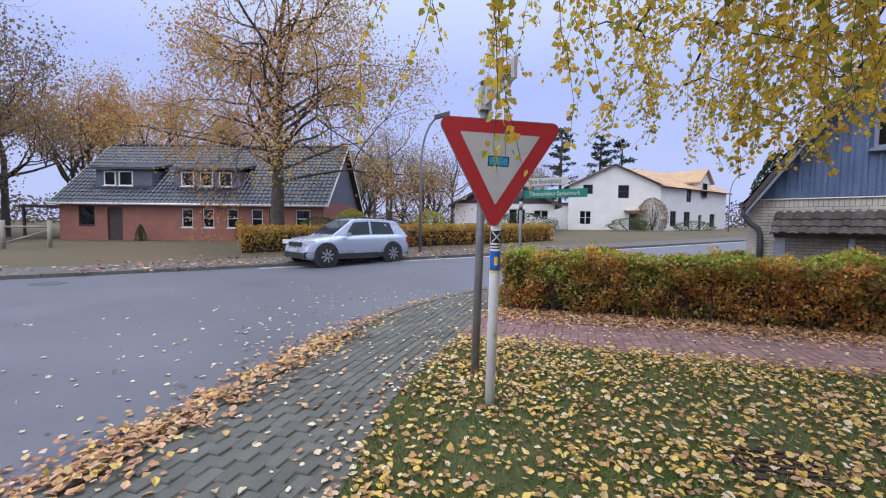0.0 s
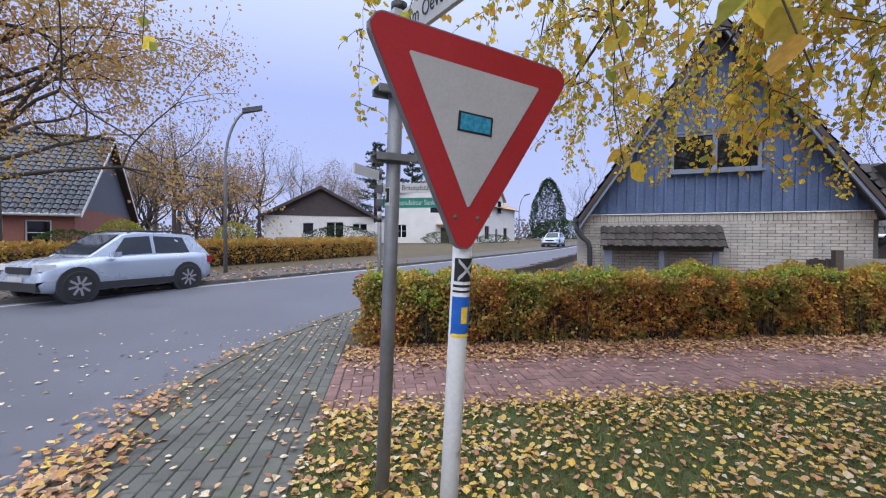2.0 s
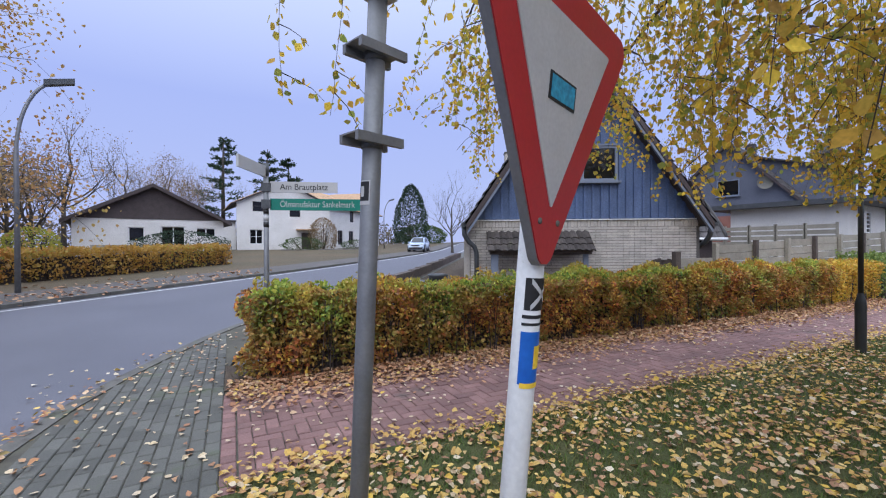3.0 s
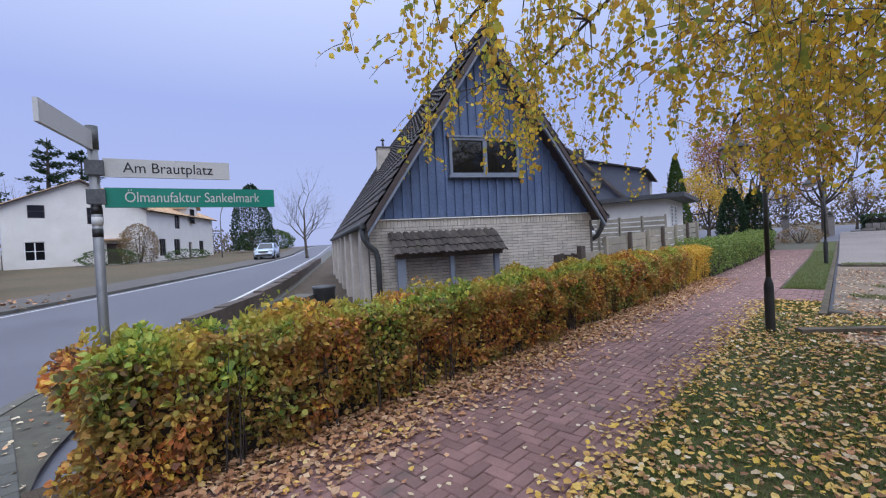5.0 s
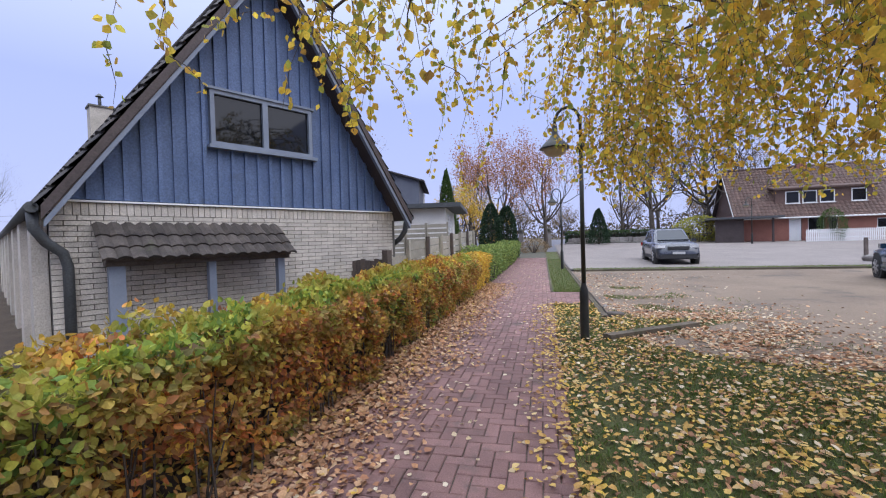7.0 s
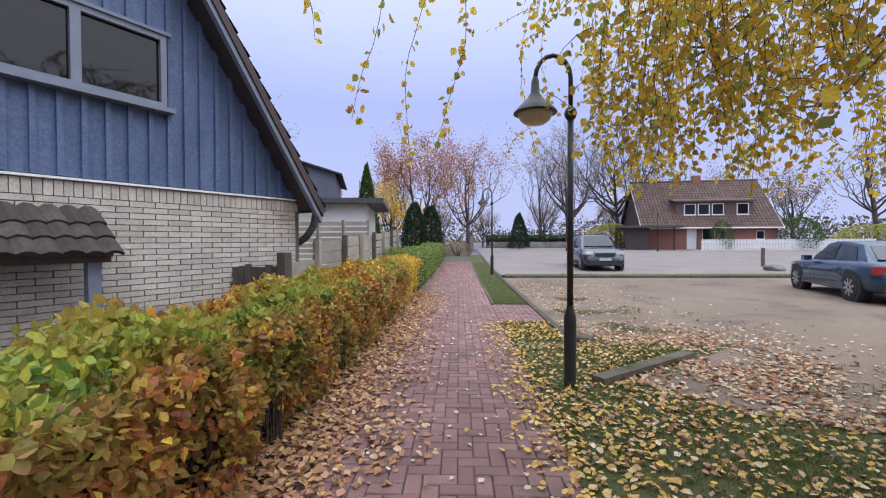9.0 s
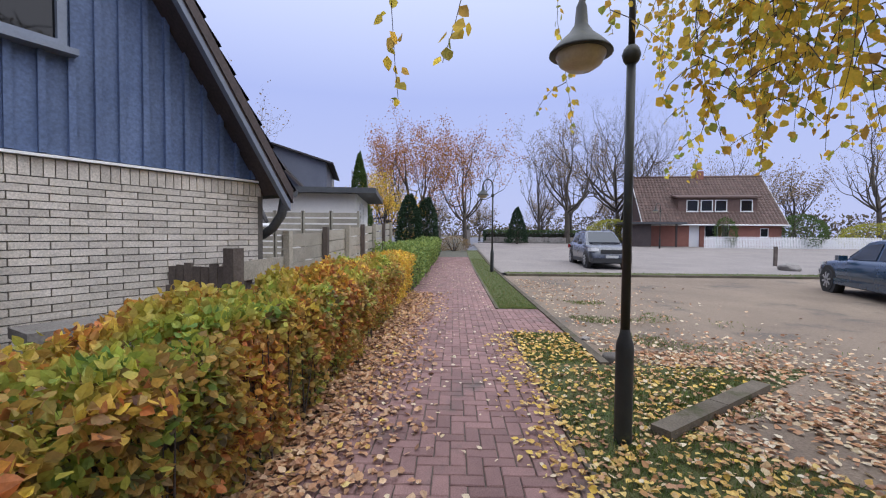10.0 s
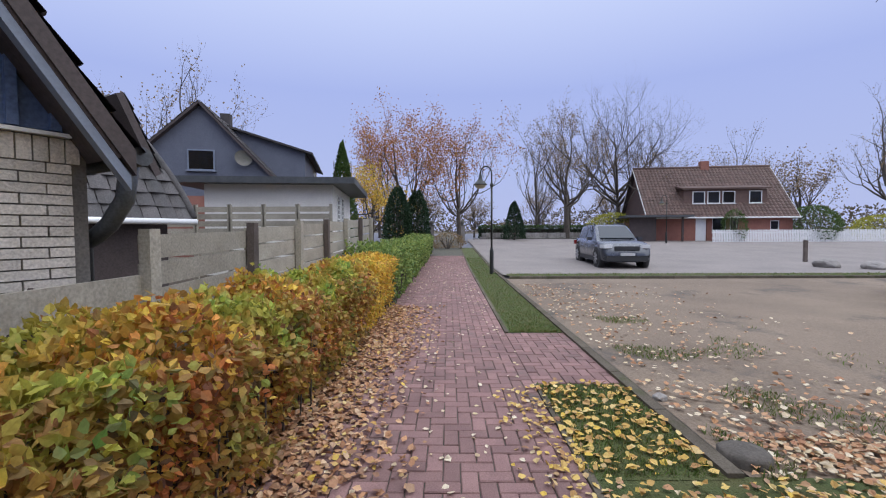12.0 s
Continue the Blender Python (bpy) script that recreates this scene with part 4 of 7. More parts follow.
lathe(bm, [(0.0, 0.0), (0.2, 0.03), (0.36, 0.12), (0.37, 0.13)], (0, 0, 0), 18)
ob = part("satellite_dish", bm, KERB, grey_house, "pale round satellite dish")
ob.matrix_basis = Matrix.Translation((4.7, -0.25, 4.3)) @ Matrix.Rotation(radians(80), 4, "X") @ Matrix.Rotation(radians(20), 4, "Y")

gam = frame_at((18.9, 13.6, 0.62), (0.12, -0.993))
garage = thing("garage", "flat-roofed white garage with dark fascia", "garage", m=gam)
bm = bmesh.new()
box(bm, 0, 4.0, 0, 0.25, -0.6, 2.35)
box(bm, 0, 0.25, 0.25, 5, -0.6, 2.35)
box(bm, 0.25, 4.0, 4.75, 5, -0.6, 2.35)
part("wall", bm, RENDERWHITE, garage)
bm = bmesh.new()
wall_with_holes(bm, 4.5, -0.6, 2.35, 0.25, [(0.6, 1.3, 0.6, 2.1), (1.7, 2.4, 0.6, 2.1)])
ob = part("side_wall", bm, RENDERWHITE, garage)
ob.matrix_basis = Matrix.Translation((4.0, 0.25, 0)) @ Matrix.Rotation(radians(90), 4, "Z")
for a in (0.6, 1.7):
    window_part(garage, Matrix.Translation((3.98, 0.25 + a, 0.6)) @ Matrix.Rotation(radians(90), 4, "Z"), 0.7, 1.5, 1, WHITEPAINT, bars=8, name="shutter")
bm = bmesh.new()
box(bm, -0.9, 4.75, -0.5, 5.4, 2.35, 2.55)
part("flat_roof", bm, DARKMETAL, garage, bevel=0.01)

# the brown-roofed brick house beyond the car parks
R2 = frame_at((42.5, -11.6, 0.55), (-0.13, -0.991))
r2holes = [(3.7, 4.6, -0.4, 2.0), (5.0, 6.1, 0.7, 2.0), (6.4, 7.0, 0.7, 2.0), (9.5, 10.2, 0.9, 1.7)]
red_cottage = gabled("brick_cottage", "red-brick cottage with steep brown tiled roof and a wide dormer", R2, 11.2, 8.0, 2.35, 6.7, REDBRICK, BROWNTILE, 40, 18, BROWNTILE, holes=r2holes)
for a, b, z0, z1 in r2holes:
    if z0 > 0:
        window_part(red_cottage, Matrix.Translation((a, 0.1, z0)), b - a, z1 - z0, 1, WHITEPAINT)
bm = bmesh.new()
box(bm, 3.73, 4.57, 0.1, 0.16, -0.4, 1.97)
part("door", bm, WHITEPAINT, red_cottage)
dormer(red_cottage, 3.0, 6.6, 0.75, 3.05, 1.35, 2.8, BROWNTILE, BROWNTILE, [(0.7, 1.0, 1.05), (1.9, 1.0, 1.05), (3.1, 1.0, 1.05), (5.2, 1.0, 1.05)], 0.2)
bm = bmesh.new()
box(bm, 5.6, 6.3, 3.7, 4.3, 6.3, 7.3)
part("chimney", bm, REDBRICK, red_cottage)
cp = frame_at((41.6, -9.4, 0.5), (-0.15, -0.989))
carport = thing("timber_carport", "dark timber carport with a shallow pitched roof", "carport", m=cp)
bm = bmesh.new()
vs = box(bm, -0.4, 4.9, -0.6, 4.6, 2.25, 2.42)
for v in vs:
    v.co.z -= abs(v.co.x - 2.2) * 0.08
part("roof", bm, DARKMETAL, carport)
for x in (0.1, 4.2):
    for y in (0.0, 4.2):
        bm = bmesh.new()
        box(bm, x, x + 0.14, y, y + 0.14, -0.7, 2.2)
        part("post", bm, DARKBOARD, carport)
bm = bmesh.new()
box(bm, 0.2, 2.2, 0.05, 0.12, -0.6, 2.15)
part("side_panel", bm, DARKBOARD, carport)


# ---- signs, lamps, fences ----
def text_mesh(words, size, material, parent, m, name="lettering", squeeze=1.0):
    cu = bpy.data.curves.new(name, "FONT")
    cu.body, cu.size, cu.align_x, cu.align_y = words, size, "CENTER", "CENTER"
    cu.extrude = 0.0008
    tmp = bpy.data.objects.new(name, cu)
    scene.collection.objects.link(tmp)
    bpy.context.view_layer.update()
    me = bpy.data.meshes.new_from_object(tmp.evaluated_get(bpy.context.evaluated_depsgraph_get()))
    bpy.data.objects.remove(tmp)
    me.name = name
    me.materials.clear()
    me.materials.append(material)
    ob = new(name, me)
    ob.parent = parent
    ob.matrix_basis = m @ Matrix.Diagonal((squeeze, 1, 1, 1))
    return ob


def rounded(poly, r, n=5):
    """A convex polygon with rounded corners."""
    out = []
    for i, p in enumerate(poly):
        a, b, c = Vector(poly[i - 1]), Vector(p), Vector(poly[(i + 1) % len(poly)])
        u, v = (a - b).normalized(), (c - b).normalized()
        half = math.acos(max(-1, min(1, u.dot(v)))) / 2
        d, centre = r / math.tan(half), b + (u + v).normalized() * (r / math.sin(half))
        s, e = b + u * d - centre, b + v * d - centre
        for k in range(n + 1):
            q = s.lerp(e, k / n).normalized() * r + centre
            out.append((q.x, q.y))
    return out


# yield sign, leaning a little on its white post
sign = thing("yield_sign", "red and white yield sign with stickers on a white post", "road sign")
base, head = Vector((-0.605, 3.22, 0.0)), Vector((-0.535, 3.03, 2.16))
lean = (head - base).normalized()
bm = bmesh.new()
tube(bm, [base - lean * 0.3, base + lean * 1.0, head], 0.038, 16)
post = part("post", bm, POSTWHITE, sign, "white painted post with green algae at its foot")
fx = Vector((0.76, 0.32, -0.03)).normalized()
fz = (lean - fx * lean.dot(fx)).normalized()
fy = fz.cross(fx)
top_mid = Vector((-0.518, 2.985, 2.135))
SM = Matrix(((fx.x, fy.x, fz.x, top_mid.x), (fx.y, fy.y, fz.y, top_mid.y), (fx.z, fy.z, fz.z, top_mid.z), (0, 0, 0, 1)))
tri = [(-0.45, 0.0), (0.0, -0.7794), (0.45, 0.0)]
for nm, r, poly, y0, y1, mt, lb in (
        ("rim", 0.05, [(-0.458, 0.006), (0.0, -0.79), (0.458, 0.006)], -0.004, 0.022, ZINC, "grey metal edge"),
        ("red_border", 0.045, tri, -0.008, -0.0042, SIGNRED, "red triangular border"),
        ("white_field", 0.006, [(-0.285, -0.092), (0.0, -0.586), (0.285, -0.092)], -0.0115, -0.0082, SIGNWHITE, "off-white centre of the sign")):
    bm = bmesh.new()
    prism(bm, [(x, z) for x, z in rounded(poly, r)], y0, y1)
    part(nm, bm, mt, sign, lb).matrix_basis = SM
bm = bmesh.new()
box(bm, -0.075, 0.075, -0.0135, -0.0117, -0.315, -0.245)
st = part("sticker", bm, BLACK, sign, "dark-edged blue sticker")
st.matrix_basis = SM
bm = bmesh.new()
box(bm, -0.066, 0.066, -0.015, -0.0137, -0.308, -0.252)
part("sticker_print", bm, STICKERCYAN, st)
for x in (-0.05, 0.05):
    bm = bmesh.new()
    lathe(bm, [(0.0, 0.006), (0.008, 0.004), (0.009, 0.0)], (0, 0, 0), 8)
    part("rivet", bm, KERB, sign).matrix_basis = SM @ Matrix.Translation((x, -0.008, -0.62)) @ Matrix.Rotation(radians(90), 4, "X")


def wrap(name, z0, z1, material, a0, a1, r, label=""):
    """A sticker bent round the post between two heights along it."""
    bm = bmesh.new()
    u = (fx - lean * fx.dot(lean)).normalized()
    w = lean.cross(u)
    n = 12
    rows = []
    for z in (z0, z1):
        rows.append([bm.verts.new(base + lean * z + (u * math.cos(a) + w * math.sin(a)) * r) for a in [radians(a0 + (a1 - a0) * k / n) for k in range(n + 1)]])
    for k in range(n):
        bm.faces.new((rows[0][k], rows[0][k + 1], rows[1][k + 1], rows[1][k])).smooth = True
    return part(name, bm, material, post, label)


wrap("sticker", 1.285, 1.375, BLACK, 195, 345, 0.0395, "black sticker with a white cross")
wrap("band", 1.262, 1.272, BLACK, 190, 350, 0.0395)
wrap("band", 1.242, 1.250, BLACK, 190, 350, 0.0395)
wrap("sticker", 1.075, 1.225, STICKERBLUE, 190, 340, 0.0395, "blue sticker with a yellow shell")
for a0, a1, z0, z1 in ((250, 290, 1.12, 1.185),):
    wrap("shell", z0, z1, YELLOW, a0, a1, 0.0405)
wrap("band", 1.065, 1.08, YELLOW, 200, 330, 0.0403)
for s_ in (1, -1):
    bm = bmesh.new()
    u = (fx - lean * fx.dot(lean)).normalized()
    w = lean.cross(u)
    prev = None
    for k in range(9):
        f = k / 8 - 0.5
        a = radians(270 + f * 100)
        z = 1.33 + s_ * f * 0.075
        c = base + (u * math.cos(a) + w * math.sin(a)) * 0.0408
        pair = (bm.verts.new(c + lean * (z - 0.008)), bm.verts.new(c + lean * (z + 0.008)))
        if prev:
            bm.faces.new((prev[0], pair[0], pair[1], prev[1]))
        prev = pair
    part("cross_stroke", bm, SIGNWHITE, post)

# street-name pole
pole = thing("street_sign_pole", "grey steel pole with clamps and a street name plate", "street sign")
pb, pt = Vector((-0.87, 3.86, 0.0)), Vector((-0.79, 3.72, 2.62))
pl = (pt - pb).normalized()
bm = bmesh.new()
tube(bm, [pb - pl * 0.3, pb + pl * 1.2, pt], 0.038, 16)
part("pole", bm, ZINC, pole, "weathered galvanised pole")
bm = bmesh.new()
tube(bm, [pt - pl * 0.01, pt + pl * 0.04], 0.042, 16)
part("cap", bm, BLACK, pole)
for z in (1.87, 2.21):
    c = pb + pl * z
    bm = bmesh.new()
    m = Matrix.Translation(c) @ Matrix.Rotation(radians(20), 4, "Z")
    box(bm, -0.11, 0.11, -0.062, -0.042, -0.018, 0.018, m)
    box(bm, -0.11, 0.11, 0.042, 0.062, -0.018, 0.018, m)
    box(bm, -0.11, 0.11, -0.042, 0.042, 0.012, 0.018, m)
    part("clamp", bm, ZINC, pole, "empty steel clamp")
    bm = bmesh.new()
    tube(bm, [c - pl * 0.03, c + pl * 0.0], 0.043, 14)
    part("clamp_ring", bm, DARKMETAL, pole)
ndir = Vector((0.47, -0.88, 0.0)).normalized()
nx = ndir
nz = Vector((0, 0, 1))
ny = nz.cross(nx)
nc = pt - pl * 0.10 + nx * 0.40
NM = Matrix(((nx.x, ny.x, 0, nc.x), (nx.y, ny.y, 0, nc.y), (0, 0, 1, nc.z), (0, 0, 0, 1)))
bm = bmesh.new()
box(bm, -0.36, 0.36, -0.012, 0.012, -0.075, 0.075)
plate = part("name_plate", bm, SIGNWHITE, pole, "white street name plate", bevel=0.004)
plate.matrix_basis = NM
text_mesh("Am Oeverseering", 0.105, BLACK, plate, Matrix.Translation((0, -0.0135, 0)) @ Matrix.Rotation(radians(90), 4, "X"), squeeze=0.78)
bm = bmesh.new()
box(bm, -0.05, 0.05, -0.05, 0.05, -0.11, 0.09, Matrix.Translation(pt - pl * 0.10) @ Matrix.Rotation(math.atan2(ndir.y, ndir.x), 4, "Z"))
part("plate_bracket", bm, SIGNWHITE, pole, bevel=0.01)


def pole_sticker(nm, z0, z1, a0, a1, rad, material, label=""):
    """A sticker bent round the pole."""
    bm = bmesh.new()
    rws = [[bm.verts.new(pb + pl * z + Vector((math.cos(a), math.sin(a), 0)) * rad) for a in [radians(a0 + (a1 - a0) * k / 8) for k in range(9)]] for z in (z0, z1)]
    for k in range(8):
        bm.faces.new((rws[0][k], rws[0][k + 1], rws[1][k + 1], rws[1][k])).smooth = True
    return part(nm, bm, material, pole, label)


pole_sticker("sticker", 1.62, 1.715, 165, 250, 0.0393, SIGNWHITE, "small black and white sticker")
pole_sticker("sticker_print", 1.635, 1.71, 170, 244, 0.0397, BLACK)
pole_sticker("sticker_sign", 1.652, 1.692, 185, 215, 0.0401, SIGNWHITE)

# direction post at the hedge corner
dp = thing("direction_sign_post", "grey post with a white street plate and a green direction sign", "street sign")
dx, dy = -0.945, 7.67
bm = bmesh.new()
tube(bm, [(dx, dy, -0.2), (dx, dy, 2.42)], 0.03, 14)
part("pole", bm, ZINC, dp)
bm = bmesh.new()
tube(bm, [(dx, dy, 2.30), (dx, dy, 2.46)], 0.036, 14)
part("collar", bm, DARKMETAL, dp)
gdir = Vector((1.05, -0.33, 0)).normalized()
GMX = Matrix.Translation((dx, dy, 0)) @ Matrix.Rotation(math.atan2(gdir.y, gdir.x), 4, "Z")
for nm, x0, x1, z0, z1, mt, words, ink, size, sq, lb in (
        ("direction_plate", 0.05, 1.16, 1.895, 2.035, SIGNGREEN, "Ölmanufaktur Sankelmark", SIGNWHITE, 0.105, 0.80, "green direction sign with white lettering"),
        ("name_plate", 0.05, 0.84, 2.11, 2.24, SIGNWHITE, "Am Brautplatz", BLACK, 0.105, 0.92, "white street name plate with black lettering")):
    bm = bmesh.new()
    box(bm, x0, x1, -0.012, 0.012, z0, z1)
    pob = part(nm, bm, mt, dp, lb, bevel=0.004)
    pob.matrix_basis = GMX
    text_mesh(words, size, ink, pob, Matrix.Translation(((x0 + x1) / 2, -0.0135, (z0 + z1) / 2)) @ Matrix.Rotation(radians(90), 4, "X"), squeeze=sq)
bm = bmesh.new()
box(bm, 0.03, 0.72, -0.012, 0.012, 2.29, 2.42)
pob = part("name_plate", bm, SIGNWHITE, dp, "weathered white street name plate seen from its edge", bevel=0.004)
pob.matrix_basis = Matrix.Translation((dx, dy, 0)) @ Matrix.Rotation(radians(244), 4, "Z")
for z in (1.97, 2.17):
    bm = bmesh.new()
    box(bm, -0.045, 0.06, -0.04, 0.04, z - 0.05, z + 0.05)
    part("bracket", bm, DARKMETAL, dp).matrix_basis = GMX
for z, mt in ((1.72, BLACK), (1.80, SIGNWHITE), (1.88, BLACK)):
    bm = bmesh.new()
    tube(bm, [(dx, dy, z - 0.03), (dx, dy, z + 0.03)], 0.0315, 14)
    part("sticker", bm, mt, dp)


# park lanterns: black post, shepherd's crook, hanging shade with a frosted globe
def park_lamp(x, y, scale, label):
    z0 = H(x, y)
    lamp = thing("park_lamp", label, "street lamp", "park lamps along the footpath", Matrix.Translation((x, y, z0)) @ Matrix.Scale(scale, 4))
    bm = bmesh.new()
    lathe(bm, [(0.060, -0.2), (0.060, 0.66), (0.056, 0.70), (0.038, 0.76), (0.031, 0.80)], n=16)
    part("base", bm, BLACKPAINT, lamp, "wider base of the post")
    bm = bmesh.new()
    tube(bm, [(0, 0, 0.75), (0, 0, 2.62)], [0.031, 0.029], 14)
    part("post", bm, BLACKPAINT, lamp)
    bm = bmesh.new()
    lathe(bm, [(0.034, 2.60), (0.05, 2.62), (0.062, 2.66), (0.05, 2.70), (0.034, 2.72)], n=14)
    part("collar", bm, BLACKPAINT, lamp)
    bm = bmesh.new()
    pts = [(0, 0, 2.7), (0, 0, 3.0)] + [(0, 0.17 - 0.17 * math.cos(a), 3.0 + 0.22 * math.sin(a)) for a in [math.pi * k / 8 for k in range(1, 9)]]
    tube(bm, pts, 0.022, 10)
    part("crook", bm, BLACKPAINT, lamp)
    bm = bmesh.new()
    lathe(bm, [(0.02, 3.02), (0.035, 2.98), (0.045, 2.86), (0.085, 2.80), (0.15, 2.74), (0.205, 2.68), (0.21, 2.665), (0.20, 2.66), (0.0, 2.70)], (0, 0.34, 0), 24)
    part("shade", bm, BLACKPAINT, lamp)
    bm = bmesh.new()
    lathe(bm, [(0.165, 2.675), (0.165, 2.65), (0.14, 2.60), (0.09, 2.565), (0.0, 2.555)], (0, 0.34, 0), 24)
    part("globe", bm, OPAL, lamp, "yellowish frosted glass globe")
    return lamp


park_lamp(6.08, 4.70, 1.0, "black park lantern with crook and frosted globe in the lawn")
park_lamp(19.75, 4.40, 1.12, "black park lantern standing on the narrow grass strip")
park_lamp(38.5, -11.0, 1.15, "black park lantern beside the timber carport")


def street_lamp(x, y, h, reach, direction, label):
    lamp = thing("street_lamp", label, "street lamp", m=frame_at((x, y, H(x, y)), direction))
    bm = bmesh.new()
    pts = [(0, 0, -0.3), (0, 0, h * 0.62)] + [(reach * (1 - math.cos(a)), 0, h * 0.62 + (h * 0.36) * math.sin(a)) for a in [radians(9 * k) for k in range(1, 9)]]
    tube(bm, pts, [0.07, 0.055] + [0.045] * 8, 10)
    part("mast", bm, ZINC, lamp)
    e = pts[-1]
    bm = bmesh.new()
    vs = box(bm, e[0] - 0.05, e[0] + 0.62, -0.13, 0.13, e[2] - 0.03, e[2] + 0.13)
    for v in vs:
        v.co.z += (v.co.x - e[0]) * 0.28
        if v.co.x > e[0] + 0.3:
            v.co.y *= 0.75
    part("head", bm, DARKMETAL, lamp, bevel=0.03)
    return lamp


street_lamp(-6.6, 17.75, 6.1, 0.9, (1.0, 0.25), "tall grey street lamp with a curved mast and dark head")
street_lamp(16.0, 54.0, 6.3, 1.0, (0.9, -0.4), "tall street lamp with a curved mast beside the white farmhouse")


# plank fence beside the hedge
fence = thing("plank_fence", "weathered grey plank fence with leaning posts beside the hedge", "fence")
posts_x = [8.42, 9.98, 11.42, 12.85, 14.3, 15.7, 17.1]
rng = random.Random(12)
for i, x in enumerate(posts_x):
    bm = bmesh.new()
    z = H(x, 8.0)
    t = rng.uniform(-2.5, 2.5)
    box(bm, -0.055, 0.055, -0.04, 0.04, -0.3, 1.47 + 0.05 * (x - 8.4) ** 0.9, Matrix.Translation((x, 7.97, z)) @ Matrix.Rotation(radians(t), 4, "Y"))
    part("post", bm, BROWNWOOD if i % 2 else GREYWOOD, fence, bevel=0.006)
for a, b in zip(posts_x, posts_x[1:]):
    for k in range(6):
        top = 1.44 + 0.045 * (a - 8.4)
        h = 0.176
        z1 = top - k * 0.2
        bm = bmesh.new()
        box(bm, a - 0.02, b + 0.02, 0, 0.024, -h / 2, h / 2, Matrix.Translation((0, 8.02 + 0.004 * (k % 2), z1 - h / 2)) @ Matrix.Translation(((a + b) / 2, 0, 0)) @ Matrix.Rotation(radians(rng.uniform(-0.7, 0.4) - 1.2), 4, "Y") @ Matrix.Translation((-(a + b) / 2, 0, 0)))
        part("plank", bm, GREYWOOD, fence, bevel=0.003)
rails = thing("low_rail_fence", "two weathered grey rails nailed between gate and plank fence", "fence")
for z in (1.06, 0.72):
    bm = bmesh.new()
    m = frame_at((7.04, 8.03, z), (1.40, -0.02))
    box(bm, 0, 1.4, -0.01, 0.02, -0.11, 0.09, m)
    part("rail", bm, GREYWOOD, rails, bevel=0.003)
bm = bmesh.new()
box(bm, 0.0, 0.12, 0.0, 0.03, 0.2, 1.25, Matrix.Translation((7.08, 8.07, 0.05)) @ Matrix.Rotation(radians(28), 4, "Y"))
part("brace", bm, BROWNWOOD, rails)

gate = thing("wooden_gate", "dark brown weathered wooden garden gate between two posts", "gate")
g0, g1 = Vector((7.22, 8.70, 0)), Vector((6.96, 7.95, 0))
gmx = frame_at((g1.x, g1.y, 0), (g0 - g1)[:2])
for x in (-0.07, 0.83):
    bm = bmesh.new()
    box(bm, x - 0.06, x + 0.06, -0.06, 0.06, -0.3, 1.30)
    part("post", bm, BROWNWOOD, gate, bevel=0.01).matrix_basis = gmx
for k in range(7):
    bm = bmesh.new()
    box(bm, 0.01 + k * 0.108, 0.108 + k * 0.108, -0.012, 0.012, 0.1, 1.13 + 0.02 * math.sin(k * 1.9))
    part("board", bm, BROWNWOOD, gate, bevel=0.003).matrix_basis = gmx
for z in (0.35, 0.88):
    bm = bmesh.new()
    box(bm, 0.0, 0.77, 0.014, 0.04, z - 0.05, z + 0.05)
    part("rail", bm, BROWNWOOD, gate, bevel=0.003).matrix_basis = gmx

slats = thing("slatted_fence", "row of pale horizontal slat fence panels with arched tops", "fence")
fm = frame_at((16.6, 13.4, 0.35), (0.0, -1.0))
for k in range(5):
    x0 = k * 0.9
    for x in (x0, x0 + 0.86):
        bm = bmesh.new()
        box(bm, x - 0.035, x + 0.035, -0.03, 0.03, -0.5, 1.82)
        part("post", bm, GREYWOOD, slats).matrix_basis = fm
    for j in range(9):
        bm = bmesh.new()
        box(bm, x0 + 0.03, x0 + 0.83, -0.012, 0.012, 0.1 + j * 0.19, 0.24 + j * 0.19)
        part("slat", bm, GREYWOOD, slats).matrix_basis = fm

picket = thing("picket_fence", "white painted picket fence before the brick cottage", "fence")
pm = frame_at((39.9, -15.4, 0.5), (0.012, -1.0))
for z in (0.3, 0.75):
    bm = bmesh.new()
    box(bm, 0, 15.0, 0.02, 0.05, z - 0.04, z + 0.04)
    part("rail", bm, WHITEPAINT, picket).matrix_basis = pm
bm = bmesh.new()
prism(bm, [(-0.045, -0.2), (0.045, -0.2), (0.045, 0.92), (0, 1.0), (-0.045, 0.92)], 0.0, 0.02)
pk = mesh_of("picket", bm, WHITEPAINT)
pieces("picket", [pk], [(0, pm @ Matrix.Translation((0.07 + 0.13 * i, 0, 0))) for i in range(115)], picket)

# edging stones
kerbstones("lot_edging", [(7.88, 4.14), (34.0, 4.14)], 0.10, "low concrete edging between grass strip and sand", seg=0.9, dz=0.03, material=EDGING)
kerbstones("lot_edging_2", [(6.10, 4.36), (7.12, 2.93)], 0.15, "old stone edging beam among fallen leaves", seg=0.85, dz=0.075, material=EDGING)
kerbstones("lot_bank", [(18.5, 4.0), (18.5, -24)], -0.14, "concrete kerb along the raised upper car park", seg=1.0, dz=0.06, h=0.25, material=EDGING)
kerbstones("path_edging", [(11.44, PATH_Y0 - 0.05), (34, PATH_Y0 - 0.05)], 0.05, "narrow edging stones along the footpath", seg=0.8, dz=0.015, material=EDGING)
kerbstones("path_edging_2", [(5.0, PATH_Y0 - 0.05), (9.4, PATH_Y0 - 0.05)], 0.05, "narrow edging stones along the footpath", seg=0.8, dz=0.012, material=EDGING)
kerbstones("lot_far_kerb", [(46, 3.5), (46, -9)], 0.15, "pale kerb at the far end of the upper car park", seg=1.0, dz=0.08, h=0.3)


